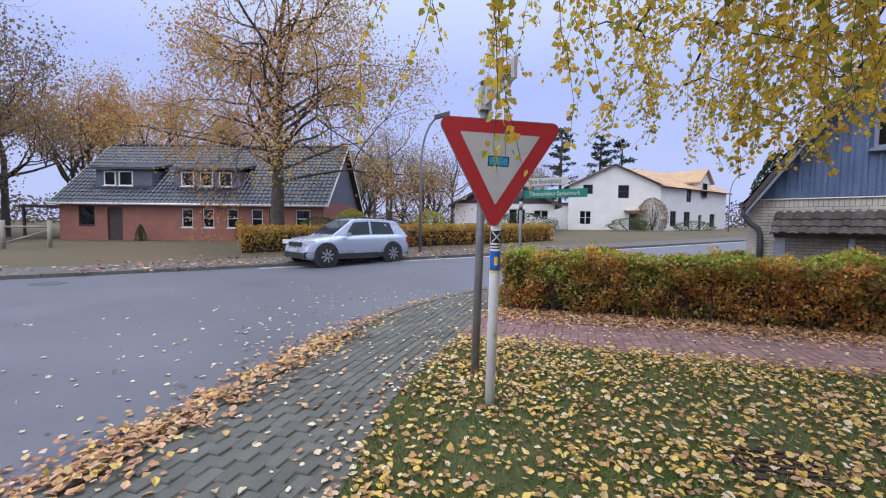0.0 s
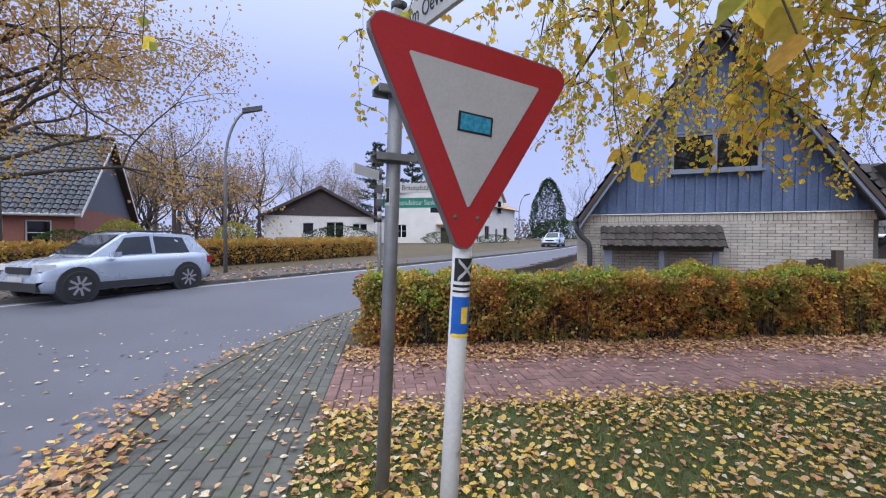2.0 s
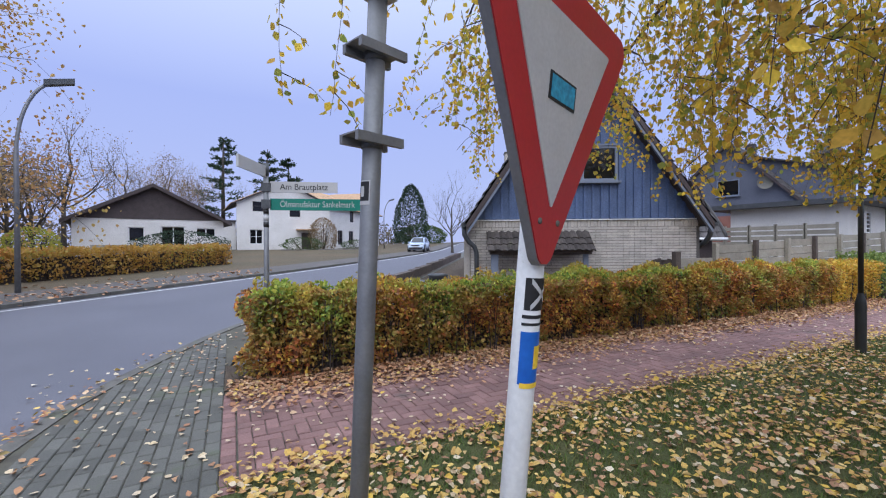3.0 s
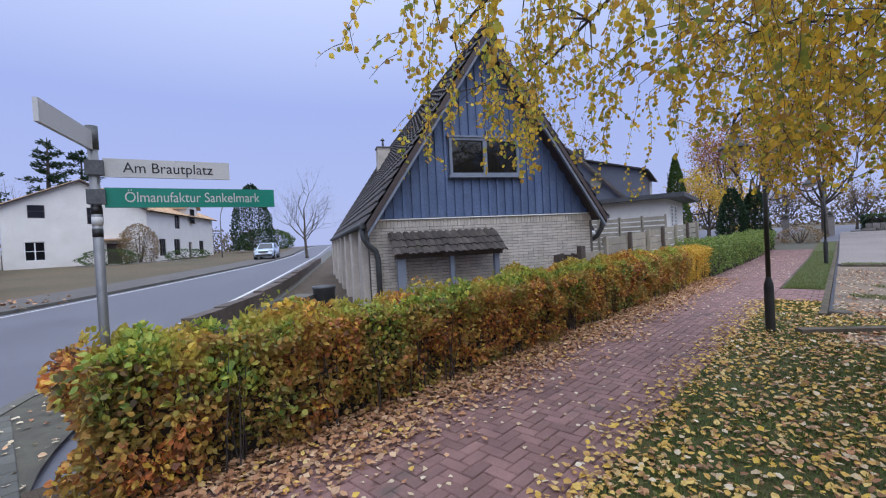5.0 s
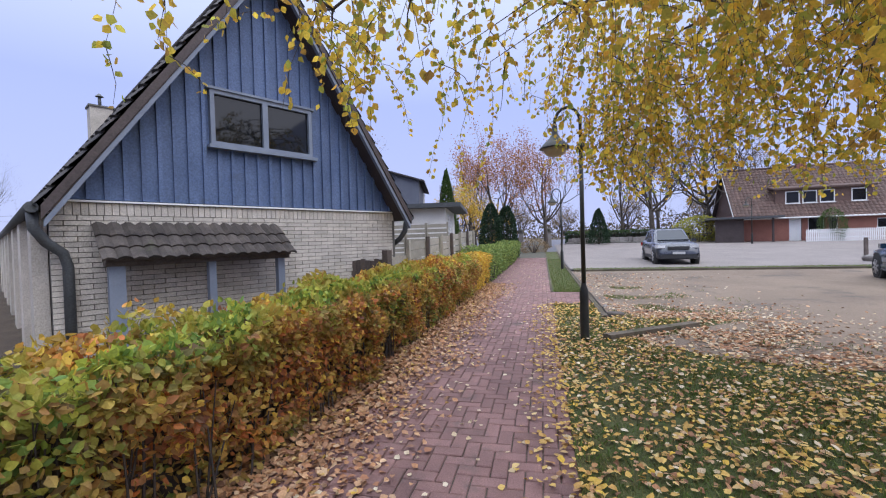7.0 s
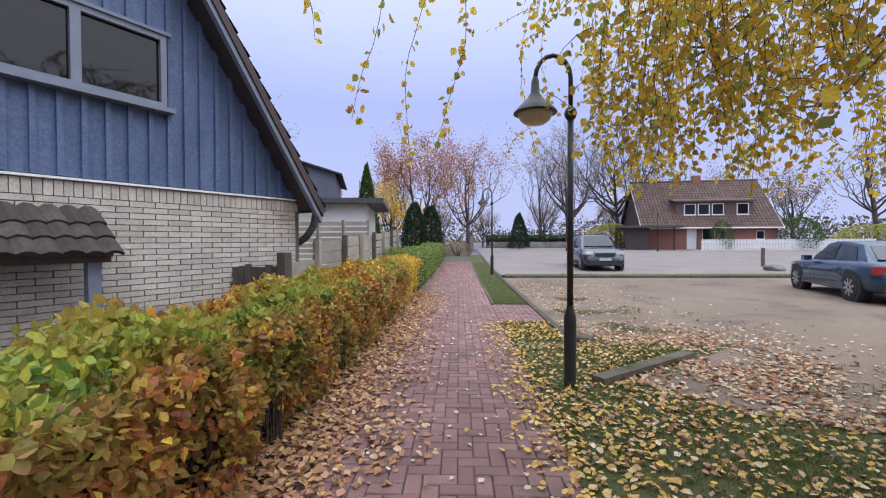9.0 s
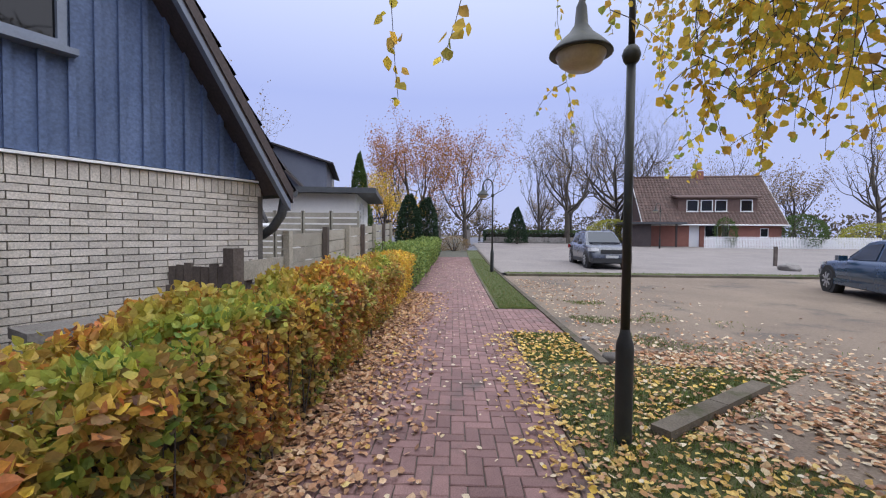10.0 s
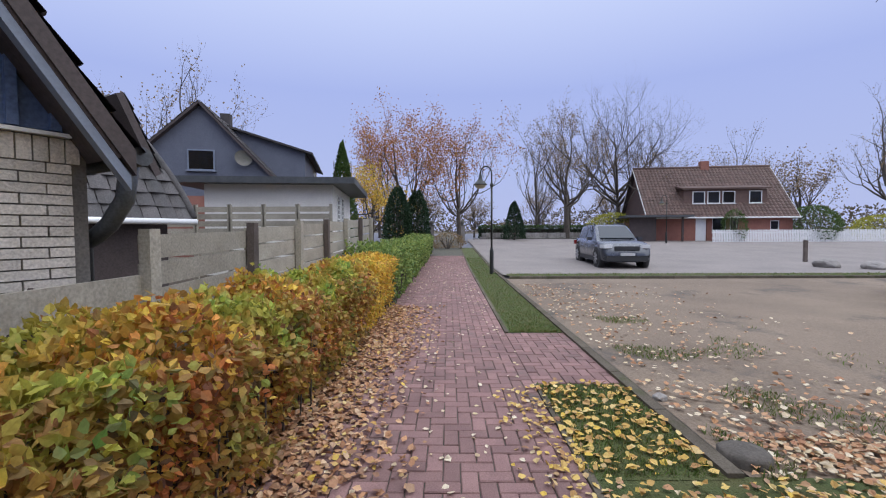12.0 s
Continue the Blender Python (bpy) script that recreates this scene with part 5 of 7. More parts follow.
# ---- plants ----
def leaf_cloud(name, pos, axis, size, material, parent, wide=0.36, fold=0.10, seed=1, label="", kind="", flat=False):
    """Many small folded leaves in one mesh: each starts at pos and points along axis."""
    r = np.random.RandomState(seed)
    pos, axis, size = np.asarray(pos, float), np.asarray(axis, float), np.asarray(size, float)
    n = len(pos)
    a = axis / (np.linalg.norm(axis, axis=1, keepdims=True) + 1e-9)
    s = np.cross(a, (r.normal(size=(n, 3)) * 0.28 + np.array([0, 0, 1])) if flat else r.normal(size=(n, 3)))
    s /= np.linalg.norm(s, axis=1, keepdims=True) + 1e-9
    k = np.cross(s, a)
    L = size[:, None]
    f = fold * L * r.uniform(-0.4, 1.6, (n, 1))
    w = wide * L * r.uniform(0.8, 1.15, (n, 1))
    v = np.stack([pos, pos + a * L * 0.33 - s * w + k * f, pos + a * L * 0.68 - s * w * 0.72 + k * f, pos + a * L + k * f * r.uniform(-1, 1, (n, 1)), pos + a * L * 0.68 + s * w * 0.72 + k * f, pos + a * L * 0.33 + s * w + k * f], 1).reshape(-1, 3)
    i = np.arange(n)[:, None] * 6
    faces = np.concatenate([i + np.array([[0, 3, 2, 1]]), i + np.array([[0, 5, 4, 3]])])
    me = bpy.data.meshes.new(name)
    me.from_pydata(v.tolist(), [], faces.tolist())
    me.materials.append(material)
    ob = new(name, me)
    if parent is not None:
        ob.parent = parent
    return tagged(ob, label, kind=kind)


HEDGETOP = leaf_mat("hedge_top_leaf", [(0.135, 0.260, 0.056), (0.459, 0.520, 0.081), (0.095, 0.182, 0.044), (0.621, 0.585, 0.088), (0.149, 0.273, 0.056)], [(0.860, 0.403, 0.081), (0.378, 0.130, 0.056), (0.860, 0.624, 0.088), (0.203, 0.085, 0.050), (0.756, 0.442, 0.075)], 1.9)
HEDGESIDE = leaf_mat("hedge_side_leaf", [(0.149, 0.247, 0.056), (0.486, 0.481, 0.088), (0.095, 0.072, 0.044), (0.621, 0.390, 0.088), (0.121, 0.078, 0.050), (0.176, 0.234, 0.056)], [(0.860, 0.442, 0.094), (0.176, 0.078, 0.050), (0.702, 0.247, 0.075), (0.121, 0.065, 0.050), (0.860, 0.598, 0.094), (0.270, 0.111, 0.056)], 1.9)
HEDGEGREEN = leaf_mat("hedge_green_leaf", [(0.122, 0.195, 0.055), (0.195, 0.281, 0.073), (0.305, 0.354, 0.085), (0.098, 0.146, 0.049)])
HEDGEGOLD = leaf_mat("hedge_gold_leaf", [(0.805, 0.549, 0.067), (0.671, 0.378, 0.061), (0.549, 0.488, 0.073), (0.464, 0.232, 0.061), (0.850, 0.610, 0.085)])
FARHEDGE = leaf_mat("far_hedge_leaf", [(0.512, 0.244, 0.067), (0.634, 0.342, 0.073), (0.390, 0.207, 0.061), (0.512, 0.439, 0.073)], [(0.342, 0.329, 0.073), (0.561, 0.366, 0.073), (0.439, 0.195, 0.055)], 0.5)
BIRCHLEAF = leaf_mat("birch_leaf", [(0.86, 0.60, 0.07), (0.78, 0.54, 0.07), (0.56, 0.50, 0.08), (0.26, 0.32, 0.07), (0.84, 0.50, 0.07), (0.40, 0.25, 0.07), (0.80, 0.58, 0.08), (0.22, 0.26, 0.06)], through=0.72)
MAPLELEAF = leaf_mat("maple_leaf", [(0.50, 0.33, 0.09), (0.58, 0.41, 0.11), (0.40, 0.23, 0.09), (0.46, 0.38, 0.10)], [(0.44, 0.21, 0.09), (0.52, 0.30, 0.11), (0.36, 0.19, 0.10)], 0.25, through=0.45)
ORANGELEAF = leaf_mat("orange_leaf", [(0.42, 0.17, 0.06), (0.36, 0.13, 0.06), (0.48, 0.26, 0.06), (0.28, 0.12, 0.07)])
PALELEAF = leaf_mat("pale_autumn_leaf", [(0.26, 0.19, 0.12), (0.32, 0.22, 0.10), (0.20, 0.15, 0.11)])
DARKLEAF = leaf_mat("evergreen_leaf", [(0.02, 0.045, 0.022), (0.035, 0.065, 0.028), (0.025, 0.05, 0.03)], through=0.1)
GREENLEAF = leaf_mat("shrub_leaf", [(0.05, 0.09, 0.025), (0.08, 0.13, 0.03), (0.10, 0.15, 0.05)])
LIMELEAF = leaf_mat("lime_shrub_leaf", [(0.36, 0.36, 0.05), (0.28, 0.30, 0.05), (0.48, 0.40, 0.06)])
LITTER = leaf_mat("fallen_leaf", [(0.62, 0.42, 0.10), (0.50, 0.30, 0.09), (0.68, 0.49, 0.14), (0.36, 0.19, 0.08), (0.62, 0.42, 0.06), (0.68, 0.52, 0.22), (0.26, 0.13, 0.07)], through=0.1, rough=0.6)
LITTERBROWN = leaf_mat("fallen_brown_leaf", [(0.50, 0.27, 0.13), (0.34, 0.165, 0.09), (0.60, 0.37, 0.20), (0.22, 0.11, 0.065), (0.66, 0.47, 0.29)], through=0.1, rough=0.65)
LITTERPALE = leaf_mat("fallen_pale_leaf", [(0.62, 0.52, 0.36), (0.56, 0.44, 0.26), (0.68, 0.60, 0.45), (0.46, 0.34, 0.20)], through=0.1, rough=0.6)
GRASS = leaf_mat("grass_blade", [(0.11, 0.175, 0.038), (0.155, 0.225, 0.05), (0.085, 0.135, 0.03), (0.24, 0.235, 0.085), (0.17, 0.15, 0.06)], through=0.25)


def hedge(name, label, line, thick, height, n_top, n_side, leaf, top_mat, side_mat, seed, lump=0.07, core=TWIG):
    """A clipped hedge along a plan line (its front face): dark core for inner shade, stems, leaves on all sides."""
    r = np.random.RandomState(seed)
    root = thing(name, label, "hedge")
    seg = [Vector((b[0] - a[0], b[1] - a[1], 0)) for a, b in zip(line, line[1:])]
    lens = [s.length for s in seg]
    tot = sum(lens)

    def at(u):
        d = u * tot
        for a, s, l in zip(line, seg, lens):
            if d <= l or l == lens[-1]:
                t = s / l
                return Vector((a[0], a[1], 0)) + t * d, t
            d -= l
        return Vector((*line[-1], 0)), seg[-1].normalized()

    def wob(p):
        return lump * noise.noise(p * 1.7) + lump * 0.6 * noise.noise(p * 4.1)

    def put(n, face):
        P, A = [], []
        for _ in range(n):
            u, q, dep = r.uniform(), r.uniform(), abs(r.normal(0, 0.105)) - 0.045
            p, t = at(u)
            nrm = Vector((-t.y, t.x, 0))
            g = H(p.x, p.y)
            if face == "top":
                v = p + nrm * (thick * q)
                e = min(q, 1 - q)
                z = height - dep - (0.06 if e < 0.06 else 0) + wob(v) * 1.0
                v.z, out = g + z, Vector((0, 0, 1))
            elif face == "front" or face == "back":
                s = -1 if face == "front" else 1
                z = height * (0.05 + 0.95 * q ** 0.8)
                tuck = 0.10 * (1 - q) ** 2 + dep + (0.05 if q > 0.95 else 0)
                v = p + nrm * (tuck if s < 0 else thick - tuck)
                w = wob(Vector((v.x, v.y, z)))
                v += nrm * s * w
                v.z, out = g + z, nrm * s
            else:
                first = face == "start"
                p, t = at(0.0 if first else 1.0)
                nrm = Vector((-t.y, t.x, 0))
                v = p + nrm * (thick * u) + t * (dep if first else -dep)
                z = height * (0.05 + 0.95 * q ** 0.8)
                v.z, out = g + z, -t if first else t
                v += out * wob(Vector((v.x, v.y, z)))
            if noise.noise(v * 3.4) < -0.04 and r.uniform() < 0.9:
                if r.uniform() < 0.4:
                    continue
                v -= out * r.uniform(0.06, 0.17)
            d = out * 0.55 + Vector(r.normal(0, 0.6, 3)) + Vector((0, 0, -0.15))
            P.append(v)
            A.append(d)
        return P, A

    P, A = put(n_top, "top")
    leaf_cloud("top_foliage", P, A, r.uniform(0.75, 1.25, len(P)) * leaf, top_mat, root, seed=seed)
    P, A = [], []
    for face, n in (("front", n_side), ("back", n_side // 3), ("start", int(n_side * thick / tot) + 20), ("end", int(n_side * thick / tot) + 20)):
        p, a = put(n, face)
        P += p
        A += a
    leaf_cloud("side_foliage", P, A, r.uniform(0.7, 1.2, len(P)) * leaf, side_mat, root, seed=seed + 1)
    # closed shell in dark twig brown: stands for the shade behind gaps between leaves
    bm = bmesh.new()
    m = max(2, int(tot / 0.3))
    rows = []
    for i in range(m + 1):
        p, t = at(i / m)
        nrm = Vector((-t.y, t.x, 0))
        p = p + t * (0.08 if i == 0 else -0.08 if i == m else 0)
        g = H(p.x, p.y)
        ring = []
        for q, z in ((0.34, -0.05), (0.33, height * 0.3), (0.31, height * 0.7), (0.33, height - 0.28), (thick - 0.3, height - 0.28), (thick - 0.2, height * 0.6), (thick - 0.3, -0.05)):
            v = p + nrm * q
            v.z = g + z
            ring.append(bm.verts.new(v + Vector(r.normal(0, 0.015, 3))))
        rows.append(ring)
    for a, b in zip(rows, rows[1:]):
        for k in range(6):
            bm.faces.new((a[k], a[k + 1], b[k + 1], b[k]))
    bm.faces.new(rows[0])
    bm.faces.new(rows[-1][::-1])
    part("core", bm, core, root, "solid dark core standing for the shade inside")
    bm = bmesh.new()
    for _ in range(int(tot * 22)):
        p, t = at(r.uniform(0.01, 0.99))
        nrm = Vector((-t.y, t.x, 0))
        g = H(p.x, p.y)
        q = p + nrm * r.uniform(0.05, 0.32)
        e = q + Vector((r.normal(0, 0.1), r.normal(0, 0.05), height * r.uniform(0.5, 0.95)))
        tube(bm, [(q.x, q.y, g - 0.05), (e.x, e.y, g + e.z)], [0.008, 0.003], 4, False)
    part("stemwork", bm, TWIG, root)["kind"] = "stuff"
    return root


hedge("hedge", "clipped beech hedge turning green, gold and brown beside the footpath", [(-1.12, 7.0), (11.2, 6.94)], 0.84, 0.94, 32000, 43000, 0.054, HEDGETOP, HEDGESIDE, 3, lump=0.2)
hedge("gold_hedge", "golden yellow autumn hedge continuing the clipped row", [(11.25, 6.92), (13.6, 6.9)], 0.9, 0.96, 3800, 4000, 0.055, HEDGEGOLD, HEDGEGOLD, 5)
hedge("green_hedge", "looser green privet hedge at the far part of the path", [(13.65, 6.86), (29, 6.75)], 1.0, 1.12, 8000, 9500, 0.07, HEDGEGREEN, HEDGEGREEN, 6, lump=0.14)
hedge("far_hedge", "long russet beech hedge along the far pavement", [(-13.2, 14.3), (-10.6, 17.4), (-8.2, 20.0), (-5.2, 23.4), (-1.4, 28.6)], 0.9, 1.1, 5200, 7500, 0.11, FARHEDGE, FARHEDGE, 7)


def grow(bm, p, d, length, r, level, rng, tips, bend=0.25, split=(2, 3), up=0.1, shrink=0.72, spread=0.65, sides=6):
    """A limb that bends, tapers and forks; the ends of the finest go into tips."""
    pts, rad = [p], [r]
    n = 4
    for i in range(n):
        d = (d + Vector([rng.gauss(0, bend) for _ in range(3)]) * 0.5 + Vector((0, 0, up))).normalized()
        p = p + d * length / n
        pts.append(p)
        rad.append(r * (1 - 0.4 * (i + 1) / n))
        if level <= 1:
            tips.append(p)
    tube(bm, pts, rad, max(3, sides), False)
    if level == 0:
        return
    for k in range(rng.randint(*split)):
        i = n if k == 0 else rng.randint(2, n)
        q = (d + Vector([rng.gauss(0, spread) for _ in range(3)]) * (0.6 if k == 0 else 1.0)).normalized()
        grow(bm, pts[i], q, length * shrink * rng.uniform(0.8, 1.15), rad[i] * 0.72, level - 1, rng, tips, bend, split, up, shrink, spread, sides - 1)


def tree(name, label, x, y, trunk_h, trunk_r, limb, levels, leaves, leaf, material, seed, limbs=6, up=0.12, split=(2, 3), bark=None, spread=0.6, droop=0.0, category="tree", scatter=0.35, leader=True, low=0.62, thin=0.42):
    rng = random.Random(seed)
    root = thing(name, label, category, m=Matrix.Translation((x, y, H(x, y))))
    bm = bmesh.new()
    top = Vector((rng.gauss(0, 0.15), rng.gauss(0, 0.15), trunk_h))
    tube(bm, [(0, 0, -0.3), (0, 0, 0.15), (top.x * 0.4, top.y * 0.4, trunk_h * 0.5), top], [trunk_r * 1.5, trunk_r * 1.1, trunk_r * (0.9 if limbs < 12 else 0.62), trunk_r * (0.72 if limbs < 12 else 0.2)], 10)
    part("trunk", bm, bark or BARK, root)
    tips = []
    bm = bmesh.new()
    for k in range(limbs):
        a = (2.4 * k if limbs > 12 else 2 * math.pi * k / limbs) + rng.uniform(-0.3, 0.3)
        z = trunk_h * (low + (1 - low) * ((k + rng.random()) / limbs if limbs > 12 else rng.random()))
        el = rng.uniform(0.25, 0.9)
        grow(bm, Vector((top.x * z / trunk_h, top.y * z / trunk_h, z)), Vector((math.cos(a) * math.cos(el), math.sin(a) * math.cos(el), math.sin(el))), limb * rng.uniform(0.8, 1.15) * (1.25 - 0.6 * (z / trunk_h) if limbs > 12 else 1.0), trunk_r * thin, levels, rng, tips, up=up, split=split, spread=spread)
    if leader:
        grow(bm, top, Vector((0.05, 0.05, 1)), limb * 1.1, trunk_r * (0.7 if limbs < 12 else 0.3), levels, rng, tips, up=0.2, split=split, spread=spread)
    part("branchwork", bm, bark or BARK, root)["kind"] = "stuff"
    if leaves:
        r = np.random.RandomState(seed)
        tp = np.array([list(t) for t in tips])
        P = tp[r.randint(0, len(tp), leaves)] + r.normal(0, scatter, (leaves, 3))
        A = r.normal(0, 1, (leaves, 3)) + np.array([0, 0, -0.6])
        leaf_cloud("crown", P, A, r.uniform(0.7, 1.3, leaves) * leaf, material, root, seed=seed)
    return root


tree("maple", "large autumn maple with thinning yellow and russet leaves", -14.3, 17.9, 11.0, 0.34, 3.6, 3, 28000, 0.12, MAPLELEAF, 21, limbs=36, up=-0.07, split=(2, 3), scatter=0.40, low=0.28, thin=0.24)
# woods and garden trees across the main road: a few grown once, then repeated
models = [
    tree("garden_tree", "half-bare autumn tree with tawny leaves beyond the road", -36.5, 18.5, 4.5, 0.24, 2.9, 4, 5200, 0.15, PALELEAF, 31, limbs=8, scatter=0.4),
    tree("garden_tree", "tall autumn tree with yellow-brown leaves beyond the road", -40.0, 25.0, 5.0, 0.24, 3.0, 4, 8000, 0.15, MAPLELEAF, 33, limbs=9, scatter=0.4),
    tree("garden_tree", "leafless pale tree in the woods beyond the road", -33.0, 33.0, 4.5, 0.2, 2.8, 4, 900, 0.14, PALELEAF, 34, limbs=8, up=0.18, scatter=0.3),
    tree("garden_tree", "low twiggy tree with a few pale russet leaves", -15.5, 37.0, 1.6, 0.14, 1.7, 4, 2200, 0.12, PALELEAF, 41, limbs=9, up=0.2, scatter=0.25)]
for ob in models:
    tagged(ob, group="trees beyond the main road")
rng = random.Random(77)
for k, x, y, s_ in ((0, -34.5, 12.5, 1.15), (0, -44, 18, 1.5), (1, -34.0, 27.5, 1.05), (1, -28, 31, 0.85), (1, -45, 30, 1.1), (2, -39, 14, 1.5), (2, -47, 22, 1.6), (2, -26, 38, 1.0), (2, -20, 44, 1.0), (0, -52, 8, 1.1), (1, -50, -2, 1.0), (2, -42, 4, 1.0), (3, -34.5, 15.2, 1.3), (3, -31.5, 10.0, 1.0), (3, -18.5, 34.5, 1.1), (3, -13.5, 40.5, 1.15), (3, -20, 39, 1.3), (2, -14.5, 50, 0.95), (2, -11, 56, 0.9), (3, -17, 47, 1.4), (2, -6, 62, 0.85), (0, -24, 52, 1.0), (2, -30, 60, 1.2), (2, 2, 84, 1.0), (0, -10, 80, 1.1), (2, 30, 34, 0.8), (2, 27, 30, 0.75), (2, 34, 24, 1.0), (2, 64, -22, 1.2), (2, 58, -30, 1.1), (3, 52, 3, 0.8), (3, 57, -5, 0.9), (3, 58, -14, 0.9), (3, 50, 13, 1.2), (3, 54, 8, 0.9), (3, 54, -34, 1.6), (2, 50, -44, 1.1), (0, 40, -50, 1.1), (2, 30, -55, 1.1), (1, -20, -40, 1.2), (2, 5, -50, 1.1)):
    copy_thing(models[k], Matrix.Translation((x, y, H(x, y))) @ Matrix.Rotation(rng.uniform(0, 6.28), 4, "Z") @ Matrix.Scale(s_ * rng.uniform(0.92, 1.08), 4))


def shrub(name, label, x, y, rx, ry, h, leaves, leaf, material, seed, cone=0.0, category="shrub"):
    """A bush or clipped conifer: stems and a crown of leaves in an uneven outline; cone: 0 round, 1 pointed."""
    leaves, leaf = int(leaves * 2.4), leaf * 0.62
    r = np.random.RandomState(seed)
    root = thing(name, label, category, m=Matrix.Translation((x, y, H(x, y))))
    P, A = [], []
    for _ in range(leaves):
        z = r.uniform(0.02, 1.0)
        a = r.uniform(0, 2 * math.pi)
        prof = (1 - z) ** 0.75 if cone else math.sqrt(max(0.0, 1 - (2 * z - 0.85) ** 2 / 1.33))
        prof = prof * cone + (1 - cone) * math.sqrt(max(0.02, 1 - (z * 1.0) ** 3)) if cone else prof
        q = Vector((math.cos(a) * 1.3, math.sin(a) * 1.3, z * 2.5))
        k = prof * (1 - abs(r.normal(0, 0.16))) * (1 + 0.22 * noise.noise(q * 1.6 + Vector((seed, 0, 0))))
        P.append((math.cos(a) * rx * k, math.sin(a) * ry * k, z * h * (1 + 0.06 * noise.noise(q * 3))))
        A.append((math.cos(a) + r.normal(0, 0.5), math.sin(a) + r.normal(0, 0.5), 0.5 + r.normal(0, 0.5) + cone))
    leaf_cloud("foliage", P, A, r.uniform(0.7, 1.3, leaves) * leaf, material, root, seed=seed)
    bm = bmesh.new()
    rng = random.Random(seed)
    for k in range(7):
        a = rng.uniform(0, 6.28)
        tube(bm, [(0.05 * math.cos(a), 0.05 * math.sin(a), -0.1), (rx * 0.4 * math.cos(a), ry * 0.4 * math.sin(a), h * 0.6), (rx * 0.5 * math.cos(a), ry * 0.5 * math.sin(a), h * 0.85)], [0.04, 0.025, 0.008], 5, False)
    part("stemwork", bm, BARK, root)["kind"] = "stuff"
    return root


shrub("bush", "yellow-green garden bush behind the far hedge", -12.2, 21.6, 1.1, 1.1, 1.9, 1100, 0.14, LIMELEAF, 51)
shrub("bush", "yellow-green garden bush behind the far hedge", -8.8, 25.5, 1.1, 1.1, 1.9, 1100, 0.14, LIMELEAF, 52)
shrub("bush", "dark green clipped bush behind the far hedge", -13.4, 20.2, 1.3, 1.0, 1.5, 900, 0.14, GREENLEAF, 53)
shrub("bush", "dark green clipped hedge block before the bungalow", -4.5, 37.5, 3.0, 1.2, 1.9, 1600, 0.16, DARKLEAF, 54)
shrub("ivy_bush", "russet climbing bush on the white farmhouse corner", 8.0, 51.8, 1.6, 0.9, 3.6, 1300, 0.2, PALELEAF, 55)
shrub("bush", "low dark shrubs in the stone planter", 5.6, 50.8, 2.2, 0.9, 1.4, 900, 0.16, GREENLEAF, 56)
shrub("bush", "low dark shrubs in the stone planter", 12.8, 54.6, 2.2, 0.9, 1.1, 700, 0.16, GREENLEAF, 57)
shrub("tall_conifer", "tall dark conifer beyond the white farmhouse", 26.0, 69.5, 3.2, 3.2, 10.0, 2600, 0.4, DARKLEAF, 58, cone=0.35, category="tree")
shrub("garden_hedge", "broad trimmed green hedge along the far road", 31, 76, 5.0, 1.6, 3.6, 1500, 0.4, GREENLEAF, 59)
shrub("porch_plant", "small potted conifer by the front door", -24.6, 18.7, 0.35, 0.35, 0.95, 350, 0.09, GREENLEAF, 60, cone=0.7)
shrub("porch_plant", "small potted shrub by the brick wall", -18.7, 20.3, 0.35, 0.35, 1.2, 350, 0.09, DARKLEAF, 61)
for i, (x, y, h, r_) in enumerate([(-2.4, 66, 14.5, 3.2), (3.2, 68, 14.0, 3.0), (6.3, 70, 13.0, 3.2)]):
    rng = random.Random(70 + i)
    root = thing("pine", "dark ragged pine behind the white farmhouse", "tree", m=Matrix.Translation((x, y, H(x, y))))
    bm = bmesh.new()
    tube(bm, [(0, 0, -0.3), (0, 0, h * 0.6), (0.1, 0, h)], [0.3, 0.2, 0.04], 8)
    part("trunk", bm, BARK, root)
    bm, P, A = bmesh.new(), [], []
    for k in range(46):
        z = h * rng.uniform(0.25, 0.98)
        a, l = rng.uniform(0, 6.28), r_ * (1.15 - z / h) * rng.uniform(0.7, 1.3) + 0.3
        e = (l * math.cos(a), l * math.sin(a), z + 0.12 * l)
        tube(bm, [(0, 0, z), e], [0.05, 0.015], 4, False)
        for _ in range(42):
            f = rng.uniform(0.25, 1.05)
            P.append((e[0] * f + rng.gauss(0, 0.16), e[1] * f + rng.gauss(0, 0.16), z + 0.12 * l * f + rng.gauss(0, 0.12)))
            A.append((math.cos(a) + rng.gauss(0, 0.7), math.sin(a) + rng.gauss(0, 0.7), 0.4 + rng.gauss(0, 0.5)))
    part("branchwork", bm, BARK, root)["kind"] = "stuff"
    leaf_cloud("crown", P, A, np.full(len(P), 0.42), DARKLEAF, root, wide=0.2, seed=80 + i)

# the far end of the footpath
tree("beech", "tall beech with coppery orange leaves at the end of the path", 40.5, 9.6, 2.6, 0.24, 3.0, 4, 11000, 0.12, ORANGELEAF, 91, limbs=9, up=0.2, scatter=0.3)
tree("beech", "half-bare russet tree at the end of the path", 41.5, 4.9, 3.0, 0.2, 2.7, 4, 4200, 0.12, ORANGELEAF, 92, limbs=8, up=0.22, scatter=0.25)
tree("golden_tree", "low golden tree behind the thujas", 35.5, 11.3, 1.4, 0.15, 1.8, 3, 4500, 0.12, HEDGEGOLD, 93, limbs=7, up=0.15, scatter=0.25)
shrub("thuja", "dark columnar thuja beside the footpath", 27.3, 8.45, 0.78, 0.78, 3.5, 2600, 0.16, DARKLEAF, 94, cone=0.25, category="tree")
shrub("thuja", "dark columnar thuja beside the footpath", 28.0, 7.5, 0.75, 0.75, 3.35, 2400, 0.16, DARKLEAF, 95, cone=0.25, category="tree")
